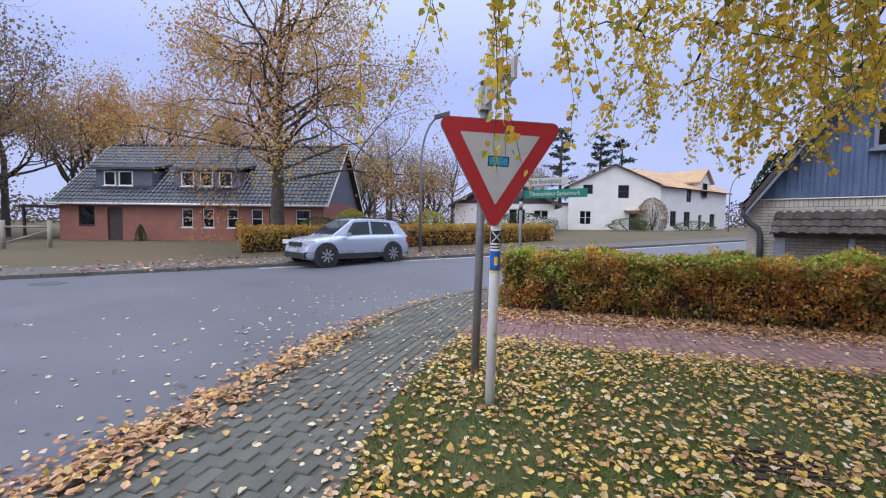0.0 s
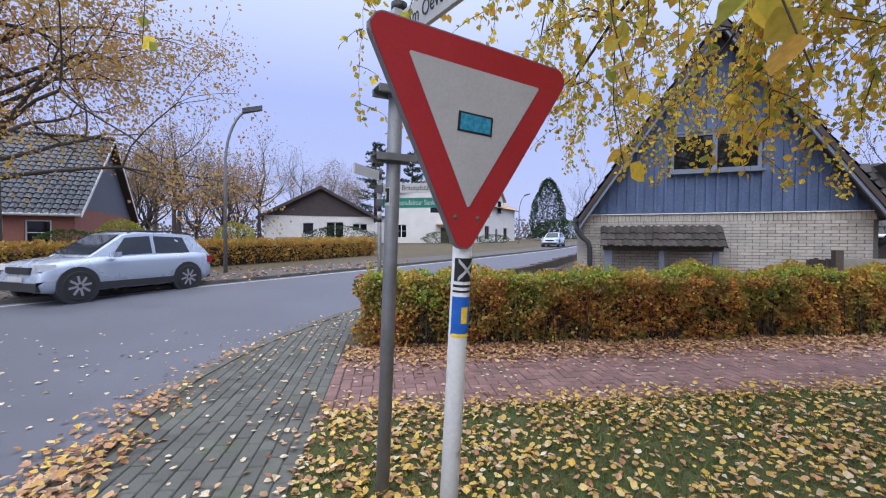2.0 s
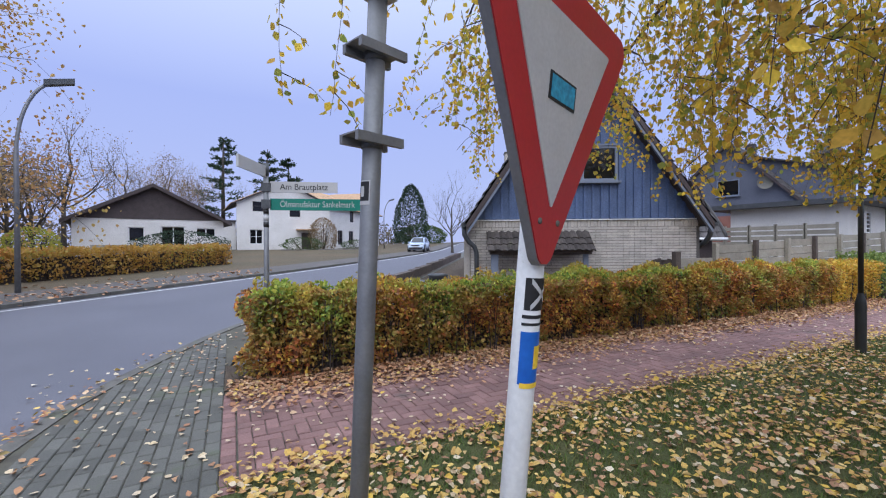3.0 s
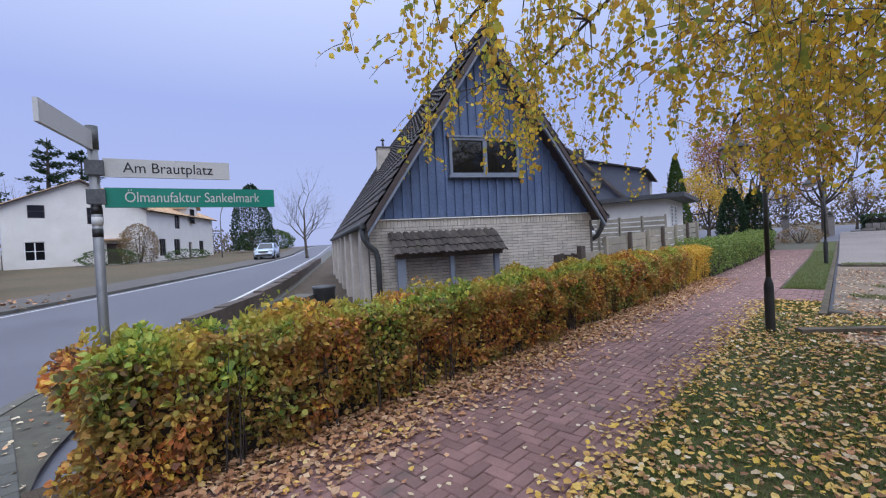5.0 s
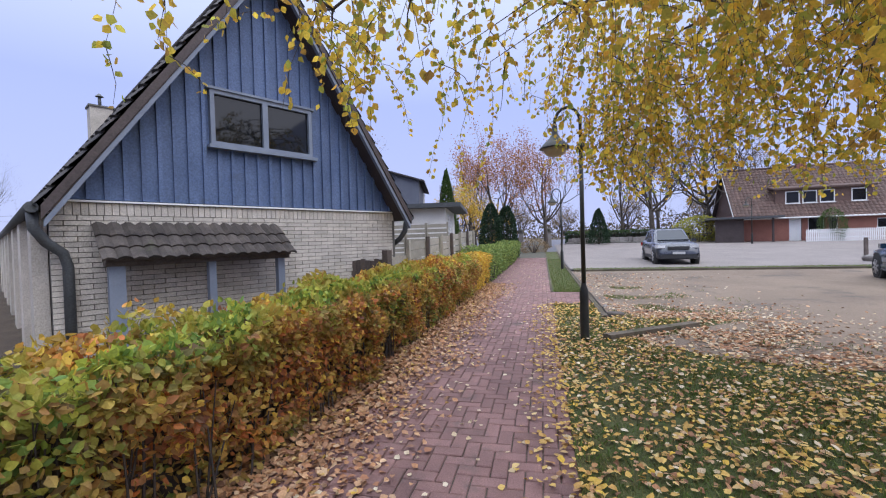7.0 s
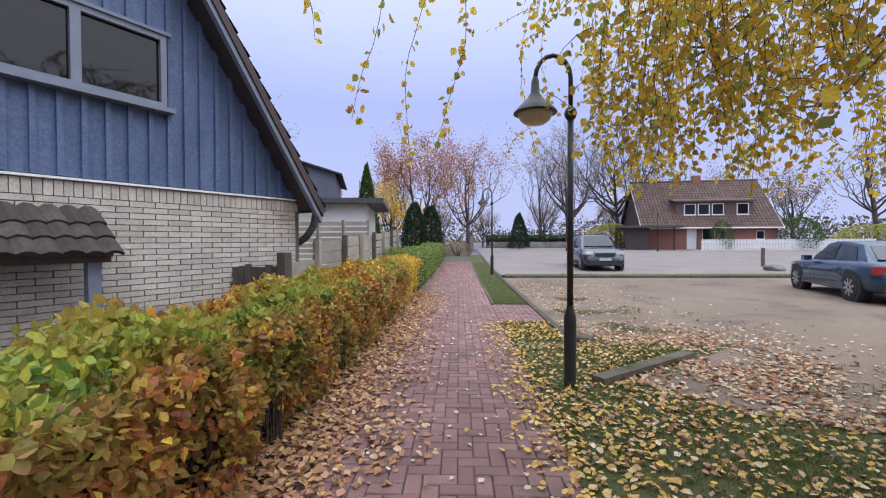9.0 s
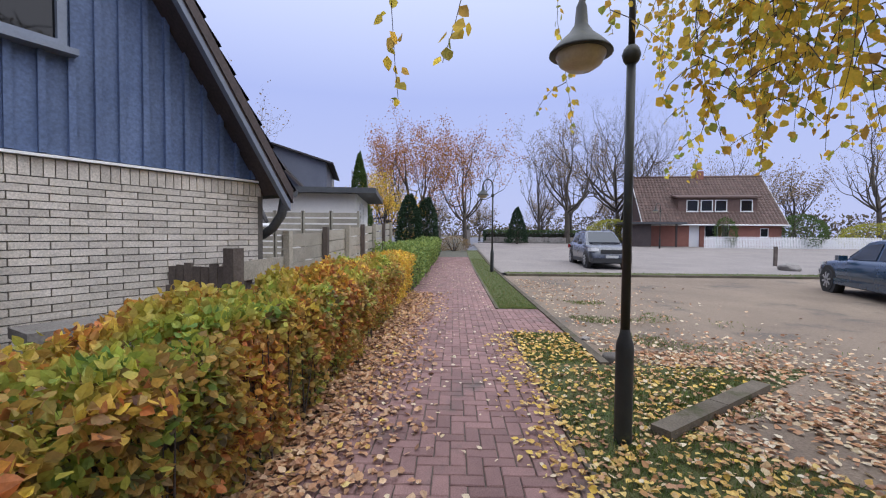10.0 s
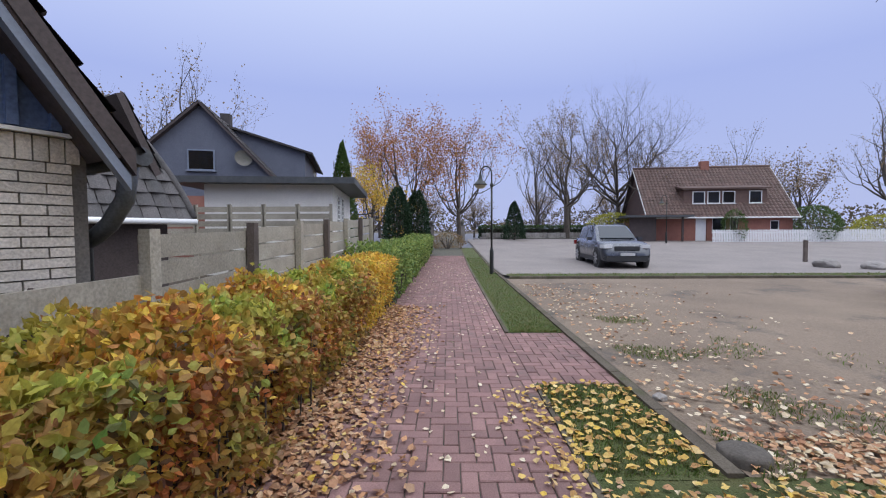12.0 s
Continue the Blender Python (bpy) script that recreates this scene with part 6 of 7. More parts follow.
shrub("cypress", "bright green pointed cypress behind the garage", 28.6, 11.6, 1.05, 1.05, 5.9, 2600, 0.2, GREENLEAF, 96, cone=1.0, category="tree")
tree("oak", "large bare oak with a broad fine-twigged crown", 50.0, -12.0, 4.8, 0.40, 3.9, 5, 500, 0.12, PALELEAF, 97, limbs=12, up=0.10, split=(2, 4), scatter=0.4, spread=0.72, thin=0.34)
tree("lime_tree", "bare tree with a few tawny leaves beyond the car park", 46.5, -5.6, 4.2, 0.26, 3.0, 4, 4500, 0.11, PALELEAF, 98, limbs=7, up=0.2, scatter=0.22)
tree("lime_tree", "slender leafless tree beyond the car park", 48, -3.0, 3.0, 0.18, 2.7, 4, 300, 0.16, PALELEAF, 99, limbs=7, up=0.22, scatter=0.22)
tree("lime_tree", "slender leafless tree beyond the car park", 54, -8.0, 3.6, 0.2, 3.0, 4, 900, 0.16, PALELEAF, 100, limbs=7, up=0.2, scatter=0.22)
shrub("conifer", "dark garden conifer by the low wall", 44.5, -0.2, 1.1, 1.1, 3.4, 1500, 0.22, DARKLEAF, 101, cone=0.8, category="tree")
hedge("dark_hedge", "low dark clipped evergreen hedge behind the garden wall", [(47.1, 2.8), (47.1, -9.4)], 1.1, 1.25, 2600, 3600, 0.13, GREENLEAF, DARKLEAF, 102)
shrub("bush", "yellow-green bush beside the timber carport", 44.5, -9.2, 2.0, 2.4, 2.4, 1900, 0.18, LIMELEAF, 103)
shrub("bush", "rounded dark green bush beside the brick cottage", 41.5, -24.6, 2.0, 2.2, 2.9, 1800, 0.2, GREENLEAF, 104)
shrub("bush", "small clipped tree before the cottage windows", 40.6, -17.6, 0.9, 0.9, 2.6, 900, 0.15, GREENLEAF, 105)
shrub("bush", "loose green shrub in the gardens beyond the fence", 42.5, -32, 2.2, 2.8, 2.2, 1500, 0.2, LIMELEAF, 106)
shrub("bush", "low bush at the foot of the path", 33.2, 5.9, 0.8, 1.2, 1.0, 700, 0.12, PALELEAF, 107)
tree("bare_tree", "bare tree at the edge of the car park", 46, -36, 4.5, 0.25, 3.4, 4, 500, 0.16, PALELEAF, 108, limbs=8, up=0.15, scatter=0.22)
tree("bare_tree", "bare fine-twigged tree far behind the blue house", 19.0, 41.0, 2.4, 0.13, 2.0, 5, 0, 0.16, PALELEAF, 109, limbs=9, up=0.12, thin=0.35)

# far woods all round, one mesh
r = np.random.RandomState(5)
P, A, S = [], [], []
for k in range(62000):
    a = r.uniform(0, 2 * math.pi)
    d = r.uniform(85, 120)
    hh = 4.2 + 2.2 * noise.noise(Vector((math.cos(a) * 6, math.sin(a) * 6, 0))) + 1.6 * noise.noise(Vector((math.cos(a) * 30, math.sin(a) * 30, 3)))
    x, y = d * math.cos(a), d * math.sin(a)
    if 28 < x < 95 and 45 < y < 150 and abs(math.atan2(y - 31, x - 8) - 0.98) < 0.16:
        continue
    P.append((x, y, H(x, y) + max(0.3, hh) * r.uniform(0, 1) ** 1.3))
    A.append((r.normal(), r.normal(), 0.7 + r.normal()))
    S.append(r.uniform(0.32, 0.7))
WOODS = leaf_mat("far_woods", [(0.11, 0.085, 0.06), (0.15, 0.11, 0.075), (0.09, 0.09, 0.055), (0.17, 0.12, 0.06)], through=0.2)
tagged(leaf_cloud("far_woods", P, A, S, WOODS, None, wide=0.3, seed=5), "far brown woods and copses along the horizon", "woods", kind="stuff")


# ---- the weeping birch over the lawn ----
birch = thing("weeping_birch", "weeping birch with hanging twigs of yellow and green leaves", "tree")
rng = random.Random(17)
TX, TY = 2.3, 0.4
bm = bmesh.new()
tube(bm, [(TX, TY, -0.3), (TX, TY, 0.2), (TX + 0.08, TY + 0.1, 2.6), (TX + 0.1, TY + 0.3, 4.4), (TX + 0.1, TY + 0.5, 7.5)], [0.30, 0.23, 0.18, 0.14, 0.05], 12)
part("trunk", bm, BIRCHBARK, birch)


def bare_side(p):
    """Where the crown ends towards the junction."""
    return p.y > 3.9 and (p.y - 3.8) > 0.98 * (p.x + 1.5)


limbs_bm, twigs_bm, LP, LA, LS = bmesh.new(), bmesh.new(), [], [], []
ends = []
for k in range(17):
    a = radians(-10 + 200 * k / 16 + rng.uniform(-5, 5))
    reach = rng.uniform(3.6, 5.2) if k % 2 else rng.uniform(2.4, 4.2)
    z0 = rng.uniform(3.0, 4.6)
    zt = rng.uniform(3.4, 4.6)
    pts = []
    for i in range(8):
        f = i / 7
        pts.append(Vector((TX + 0.1 + math.cos(a) * reach * f + rng.gauss(0, 0.09), TY + 0.3 + math.sin(a) * reach * 1.18 * f + rng.gauss(0, 0.09), z0 + (zt - z0) * f + 0.55 * math.sin(math.pi * f) - 0.35 * f ** 3)))
    pts = pts[:next((i for i in range(3, 8) if bare_side(pts[i])), 8)]
    tube(limbs_bm, pts, [0.046 * (1 - 0.85 * i / 7) + 0.005 for i in range(len(pts))], 7, False)
    for i in range(2, len(pts)):
        ends.append(pts[i])
        for s_ in (1, -1):
            for _ in range(2):
                b = a + s_ * rng.uniform(0.4, 1.2)
                e = pts[i] + Vector((math.cos(b), math.sin(b), rng.uniform(-0.1, 0.35))) * rng.uniform(0.5, 1.3)
                if bare_side(e):
                    continue
                tube(limbs_bm, [pts[i], pts[i].lerp(e, 0.5) + Vector((0, 0, 0.1)), e], [0.016, 0.010, 0.005], 5, False)
                ends += [e, pts[i].lerp(e, 0.6) + Vector((0, 0, 0.08))]


def spray(p, d, L, size):
    """A thin curved twig with leaves along it."""
    n = max(3, int(L / 0.14))
    pts, q = [p], p
    for i in range(n):
        d = (d + Vector((rng.gauss(0, 0.16), rng.gauss(0, 0.16), -0.30))).normalized()
        q = q + d * L / n
        pts.append(q)
    tube(twigs_bm, pts, [0.0032 * (1 - 0.75 * i / n) + 0.0006 for i in range(n + 1)], 3, False)
    z = 0.0
    while z < L:
        i = min(n - 1, int(z / L * n))
        q = pts[i].lerp(pts[i + 1], z / L * n - i)
        for _ in range(1 if rng.random() < 0.6 else 2):
            o = Vector((rng.gauss(0, 0.02), rng.gauss(0, 0.02), rng.gauss(0, 0.02)))
            LP.append(q + o)
            LA.append(Vector((rng.gauss(0, 0.75), rng.gauss(0, 0.75), -0.9)))
            LS.append(rng.uniform(0.6, 1.15) * size)
        z += rng.uniform(0.025, 0.07)
    return pts


def hang(p, low, dense=True, sway=0.8):
    """A drooping twig from p down to about low, with side twigs."""
    L = (p.z - low) * 1.1
    if L < 0.25:
        return
    a = rng.uniform(0, 6.28)
    pts = spray(p, Vector((math.cos(a) * sway, math.sin(a) * sway, 0.1 if sway > 0.5 else -1.0)), L, 0.058)
    for q in pts[1:]:
        if dense and rng.random() < 0.36 and q.z - 0.15 > low:
            b = rng.uniform(0, 6.28)
            spray(q, Vector((math.cos(b), math.sin(b), -0.2)), min(rng.uniform(0.15, 0.5), (q.z - low) + 0.1), 0.054)


for p in ends:
    if p.y < 0.8 or p.x < -0.6 or p.x > 6.1 or bare_side(p):
        continue
    clump = 0.5 + 0.9 * noise.noise(Vector((p.x * 0.55, p.y * 0.55, 4.0)))
    if p.x < 0.7:
        clump -= 0.30
    if rng.random() > clump + (0.22 if p.y > 4.4 else 0.06):
        continue
    q = p + Vector((rng.gauss(0, 0.2), rng.gauss(0, 0.2), rng.gauss(0, 0.1)))
    k = noise.noise(Vector((p.x * 0.8, p.y * 0.8, 9.0)))
    low = 2.45 + 0.7 * k + rng.uniform(-0.25, 0.35)
    if q.y < 4.5 and q.x > 1.5:
        low -= 0.45
    hang(q, max(low, 2.12 if q.y > 4.4 or q.x < 0.6 else 1.78))
# single long twigs by the yield sign and over the path
for _ in range(36):
    hang(Vector((rng.uniform(3.9, 5.4), rng.uniform(2.9, 4.7), rng.uniform(3.2, 4.1))), rng.uniform(1.9, 2.6), sway=0.4)
for _ in range(26):
    hang(Vector((rng.uniform(4.6, 5.35), rng.uniform(3.6, 4.6), rng.uniform(3.2, 3.9))), rng.uniform(1.85, 2.2), sway=0.3)
for _ in range(18):
    hang(Vector((rng.uniform(1.35, 2.7), rng.uniform(5.7, 6.8), rng.uniform(3.2, 3.8))), rng.uniform(2.1, 2.7), sway=0.3)
for x, y, top, low in ((-0.50, 2.10, 2.9, 1.66), (-0.46, 2.16, 2.9, 1.72), (-0.38, 2.30, 3.2, 1.86), (-0.22, 2.60, 3.4, 1.98), (-0.95, 2.75, 3.3, 2.25), (-1.45, 3.15, 3.4, 2.05), (-0.62, 3.3, 3.5, 2.45), (0.05, 2.5, 3.4, 2.15), (4.6, 5.85, 3.5, 2.05), (4.5, 6.05, 3.5, 2.15), (4.7, 5.75, 3.4, 2.1)):
    hang(Vector((x, y, top)), low, dense=False, sway=0.1)
    tube(limbs_bm, [(x, y, top), (x * 0.6 + TX * 0.4, y * 0.6 + 0.4 * TY, top + 0.7), (TX + 0.1, TY + 0.3, 4.4)], [0.004, 0.009, 0.02], 5, False)
part("limbwork", limbs_bm, TWIG, birch, "dark crooked limbs")["kind"] = "stuff"
part("twigwork", twigs_bm, TWIG, birch, "thin hanging twigs")["kind"] = "stuff"
leaf_cloud("crown", [tuple(p) for p in LP], [tuple(p) for p in LA], LS, BIRCHLEAF, birch, wide=0.42, seed=9)


# ---- vehicles ----
def paint(name, c, metal=0.4):
    m = mat(name, c, tuple(v * 0.92 for v in c), 0.28, metal=metal, scale=1.5, fine=200, bump=0.0, spec=0.5, coat=0.8)
    return m


TYRE = mat("tyre_rubber", (0.02, 0.02, 0.021), (0.03, 0.03, 0.03), 0.8, scale=10)
TRIM = mat("dark_plastic", (0.025, 0.025, 0.027), (0.035, 0.035, 0.037), 0.6, scale=10)
ALLOY = mat("alloy_rim", (0.45, 0.45, 0.47), (0.55, 0.55, 0.57), 0.35, metal=0.8, scale=10)
LENS = mat("headlight_lens", (0.55, 0.56, 0.58), (0.7, 0.7, 0.7), 0.15, scale=20, coat=0.6)
REDLENS = mat("tail_light_lens", (0.35, 0.02, 0.02), (0.3, 0.015, 0.015), 0.2, scale=20, coat=0.6)
CARGLASS = glass_mat("car_glass", (0.03, 0.036, 0.045), 0.05)


def car(label, x, y, heading, body_mat, L, W, top, suv=True, name="car"):
    """A car: lofted lower body, cabin, glass, wheels with rims, lights, bumpers. Local x forward."""
    root = thing(name, label, "car", m=frame_at((x, y, H(x, y) + (-0.065 if x < 6 else 0.0)), heading))
    hood = 0.61 * top if suv else 0.62 * top
    st = [(0.0, 0.36, 0.40, 0.80), (0.02, 0.24, hood * 0.80, 0.92), (0.06, 0.2, hood * 0.90, 0.97), (0.16, 0.2, hood * 0.96, 1.0), (0.27, 0.2, hood, 1.0), (0.45, 0.2, hood * 1.03, 1.0), (0.65, 0.2, hood * 1.05, 1.0), (0.84, 0.2, hood * 1.07, 1.0), (0.95, 0.24, hood * 1.05, 0.95), (0.99, 0.3, hood * 0.98, 0.9), (1.0, 0.38, hood * 0.7, 0.84)]
    bm = bmesh.new()
    rings = []
    for f, zb, zt, w in st:
        hw = W / 2 * w
        X = L / 2 - f * L
        half = [(hw * 0.86, zb), (hw * 0.985, zb + 0.1), (hw, zb + (zt - zb) * 0.45), (hw * 0.985, zb + (zt - zb) * 0.8), (hw * 0.93, zt - 0.015), (hw * 0.80, zt + 0.015), (hw * 0.4, zt + 0.03)]
        pts = [(-yy, z) for yy, z in half] + [(yy, z) for yy, z in half[::-1]]
        rings.append([bm.verts.new((X, yy, z)) for yy, z in pts])
    for a, b in zip(rings, rings[1:]):
        for k in range(len(a)):
            bm.faces.new((a[k], a[(k + 1) % len(a)], b[(k + 1) % len(b)], b[k])).smooth = True
    bm.faces.new(rings[0])
    bm.faces.new(rings[-1][::-1])
    part("body", bm, body_mat, root)
    # cabin
    zb = hood * 1.0
    if suv:
        cab = [(0.225, 0.0, 0.80), (0.425, 0.90, 0.71), (0.51, 1.0, 0.72), (0.70, 0.985, 0.71), (0.875, 0.90, 0.68), (0.985, 0.06, 0.78)]
    else:
        cab = [(0.26, 0.02, 0.80), (0.43, 0.90, 0.68), (0.52, 1.0, 0.69), (0.66, 0.98, 0.69), (0.78, 0.86, 0.67), (0.92, 0.06, 0.74)]
    bm = bmesh.new()
    rings = []
    for f, q, w in cab:
        X, zt, hw = L / 2 - f * L, zb + (top - zb) * q, W / 2
        rings.append([bm.verts.new(v) for v in ((X, -hw * 0.90, zb - 0.02), (X, -hw * w, zt - 0.03), (X, -hw * w * 0.9, zt), (X, hw * w * 0.9, zt), (X, hw * w, zt - 0.03), (X, hw * 0.90, zb - 0.02))])
    for a, b in zip(rings, rings[1:]):
        for k in range(5):
            bm.faces.new((a[k], a[k + 1], b[k + 1], b[k])).smooth = k in (1, 2, 3)
    cabin = part("cabin", bm, body_mat, root)

    def quad(nm, pts, material, off, parent=cabin):
        b = bmesh.new()
        v = [Vector(p) for p in pts]
        nrm = (v[1] - v[0]).cross(v[2] - v[0]).normalized() * off
        a = [b.verts.new(p + nrm) for p in v]
        c = [b.verts.new(p - nrm * 0.5) for p in v]
        b.faces.new(a)
        b.faces.new(c[::-1])
        for i in range(len(v)):
            b.faces.new((a[i], c[i], c[(i + 1) % len(v)], a[(i + 1) % len(v)]))
        return part(nm, b, material, parent)

    def cabpt(f, side, q):
        """A point of the cabin's side at length f, q of the way up."""
        for (f0, q0, w0), (f1, q1, w1) in zip(cab, cab[1:]):
            if f0 <= f <= f1:
                t = (f - f0) / (f1 - f0)
                qq, w = q0 + (q1 - q0) * t, w0 + (w1 - w0) * t
                zt = zb + (top - zb) * qq - 0.03
                z = zb + (zt - zb) * q
                return (L / 2 - f * L, side * (W / 2) * (0.90 + (w - 0.90) * q), z)

    for s in (1, -1):
        a0, a1 = (0.345, 0.43) if suv else (0.35, 0.44)
        spans = [(a0, a1, 0.575, 0.575), (0.60, 0.60, 0.83 if suv else 0.80, 0.80 if suv else 0.74)]
        for f0, f0t, f1, f1t in spans:
            pts = [cabpt(f0, s, 0.12), cabpt(f1, s, 0.12), cabpt(f1t, s, 0.88), cabpt(f0t, s, 0.88)]
            quad("side_window", pts if s > 0 else pts[::-1], CARGLASS, -0.012 if s > 0 else -0.012)
            quad("side_window", pts, CARGLASS, 0.012)
        for f in (0.165, 0.80):
            X = L / 2 - f * L
            R = 0.345 if suv else 0.315
            b = bmesh.new()
            tube(b, [(X, s * (W / 2 - 0.22), R), (X, s * (W / 2 + 0.004), R)], R + 0.085, 24)
            part("wheel_arch", b, TRIM if suv else TYRE, root)
            b = bmesh.new()
            tube(b, [(X, s * (W / 2 - 0.2), R), (X, s * (W / 2 - 0.02), R), (X, s * (W / 2 + 0.022), R)], [R, R, R - 0.03], 24)
            wheel = part("tyre", b, TYRE, root)
            b = bmesh.new()
            tube(b, [(X, s * (W / 2 + 0.01), R), (X, s * (W / 2 + 0.028), R)], [R * 0.66, R * 0.62], 20)
            part("rim", b, TRIM, wheel)
            for k in range(8):
                b = bmesh.new()
                box(b, -0.024, 0.024, -0.008, 0.008, 0.04, R * 0.66, Matrix.Translation((X, s * (W / 2 + 0.032), R)) @ Matrix.Rotation(2 * math.pi * k / 8 + 0.2, 4, "Y"))
                part("spoke", b, ALLOY, wheel)
        b = bmesh.new()
        box(b, -0.09, 0.09, -0.09, 0.09, -0.06, 0.07, Matrix.Translation((L / 2 - 0.335 * L, s * (W / 2 + 0.06), zb + 0.06)))
        part("mirror", b, body_mat, root, bevel=0.03)
        b = bmesh.new()
        box(b, -0.16, 0.14, -0.2, 0.14, -0.07, 0.07, Matrix.Translation((L / 2 - 0.17, s * (W / 2 - 0.22), hood * 0.80)) @ Matrix.Rotation(s * radians(-14), 4, "Z"))
        part("headlight", b, LENS, root, bevel=0.02)
        b = bmesh.new()
        box(b, -0.06, 0.08, -0.15, 0.12, -0.09, 0.09, Matrix.Translation((-L / 2 + 0.08, s * (W / 2 - 0.16), hood * 0.86)))
        part("tail_light", b, REDLENS, root, bevel=0.02)
        b = bmesh.new()
        box(b, -L * 0.30, L * 0.27, -0.012, 0.014, 0.24, 0.40, Matrix.Translation((0, s * (W / 2 - 0.008), 0)))
        part("sill_trim", b, TRIM if suv else body_mat, root)
    f0, f1 = cab[0][0] + 0.02, cab[1][0] - 0.01
    X0, X1 = L / 2 - f0 * L, L / 2 - f1 * L
    z0, z1 = zb + (top - zb) * (0.02 + 0.91 * (0.02 / (cab[1][0] - cab[0][0]))), zb + (top - zb) * (cab[1][1] - 0.06)
    quad("windscreen", [(X0 + 0.01, W * 0.37, z0 + 0.02), (X0 + 0.01, -W * 0.37, z0 + 0.02), (X1 + 0.01, -W * 0.30, z1 + 0.02), (X1 + 0.01, W * 0.30, z1 + 0.02)], CARGLASS, 0.02)
    fb0, fb1 = cab[-2], cab[-1]
    quad("rear_window", [(L / 2 - (fb0[0] + 0.012) * L - 0.02, W * 0.29, zb + (top - zb) * (fb0[1] - 0.1)), (L / 2 - (fb1[0] - 0.02) * L - 0.02, W * 0.34, zb + 0.1), (L / 2 - (fb1[0] - 0.02) * L - 0.02, -W * 0.34, zb + 0.1), (L / 2 - (fb0[0] + 0.012) * L - 0.02, -W * 0.29, zb + (top - zb) * (fb0[1] - 0.1))], CARGLASS, 0.02)
    b = bmesh.new()
    box(b, L / 2 - 0.10, L / 2 - 0.012, -W * 0.24, W * 0.24, hood * 0.66, hood * 0.80)
    part("grille", b, TRIM, root, bevel=0.01)
    b = bmesh.new()
    box(b, L / 2 - 0.12, L / 2 + 0.012, -W * 0.40, W * 0.40, 0.26, 0.44)
    bump = part("bumper", b, TRIM, root, bevel=0.03)
    for xx in (L / 2 + 0.02, -L / 2 - 0.02):
        b = bmesh.new()
        box(b, xx - 0.008, xx + 0.008, -0.26, 0.26, 0.46, 0.57)
        part("number_plate", b, SIGNWHITE, root, "plain white number plate")
    b = bmesh.new()
    box(b, -L / 2 - 0.012, -L / 2 + 0.12, -W * 0.40, W * 0.40, 0.28, 0.46)
    part("bumper", b, TRIM, root, bevel=0.03)
    if suv:
        for s in (1, -1):
            b = bmesh.new()
            tube(b, [(L / 2 - 0.46 * L, s * W * 0.325, top - 0.015), (L / 2 - 0.5 * L, s * W * 0.325, top + 0.035), (L / 2 - 0.8 * L, s * W * 0.325, top + 0.03), (L / 2 - 0.86 * L, s * W * 0.325, top - 0.03)], 0.018, 6)
            part("roof_rail", b, TRIM, root)
    return root


SILVER, DARKGREY, PETROL, PALEBLUE = paint("silver_paint", (0.42, 0.47, 0.56), 0.3), paint("anthracite_paint", (0.055, 0.06, 0.075), 0.4), paint("petrol_blue_paint", (0.012, 0.045, 0.09), 0.3), paint("pale_blue_paint", (0.45, 0.55, 0.68), 0.2)
car("silver compact off-roader on the main road", -7.75, 13.6, (-0.47, -0.88), SILVER, 4.2, 1.78, 1.58)
car("dark grey off-roader parked on the upper car park", 23.6, -0.95, (-1.0, 0.06), DARKGREY, 4.6, 1.86, 1.66)
car("dark petrol-blue saloon parked on the sandy lot", 13.2, -4.6, (0.95, -0.30), PETROL, 4.4, 1.72, 1.40, suv=False)
car("pale blue hatchback parked far across the car park", 26.5, -19.5, (-0.8, 0.6), PALEBLUE, 4.0, 1.7, 1.5)
car("pale silver car far down the main road", 16.4, 43.6, (-0.55, -0.83), PALEBLUE, 4.2, 1.75, 1.5)


# ---- small things ----
drain = thing("drain_grate", "rusty iron drain grate half covered by leaves in the lawn", "drain", m=frame_at((1.18, 2.92, 0.005), (0.98, 0.1)))
IRON = mat("rusty_iron", (0.045, 0.03, 0.026), (0.08, 0.05, 0.04), 0.7, metal=0.5, scale=15, fine=90)
for k in range(6):
    bm = bmesh.new()
    box(bm, -0.21, 0.21, -0.16 + k * 0.06, -0.135 + k * 0.06, -0.02, 0.018)
    part("bar", bm, IRON, drain, bevel=0.003)
bm = bmesh.new()
box(bm, -0.24, -0.21, -0.19, 0.19, -0.02, 0.016)
box(bm, 0.21, 0.24, -0.19, 0.19, -0.02, 0.016)
box(bm, -0.21, 0.21, -0.19, -0.162, -0.02, 0.016)
box(bm, -0.21, 0.21, 0.168, 0.19, -0.02, 0.016)
part("frame", bm, IRON, drain)
bm = bmesh.new()
box(bm, -0.22, 0.22, -0.17, 0.17, -0.06, -0.03)
part("pit", bm, BLACK, drain)

bm = bmesh.new()
lathe(bm, [(0.155, -0.05), (0.15, 0.045), (0.135, 0.06), (0.08, 0.066), (0.0, 0.060)], (0, 0, 0), 14)
for v in bm.verts:
    v.co.x *= 1 + 0.12 * noise.noise(v.co * 9)
    v.co.y *= 1 + 0.12 * noise.noise(v.co * 9 + Vector((4, 0, 0)))
st_ = part("tree_stump", bm, STUMPWOOD, None)
st_.location = (8.12, 3.98, -0.01)
tagged(st_, "flat weathered tree stump at the edge of the sand", "stump")


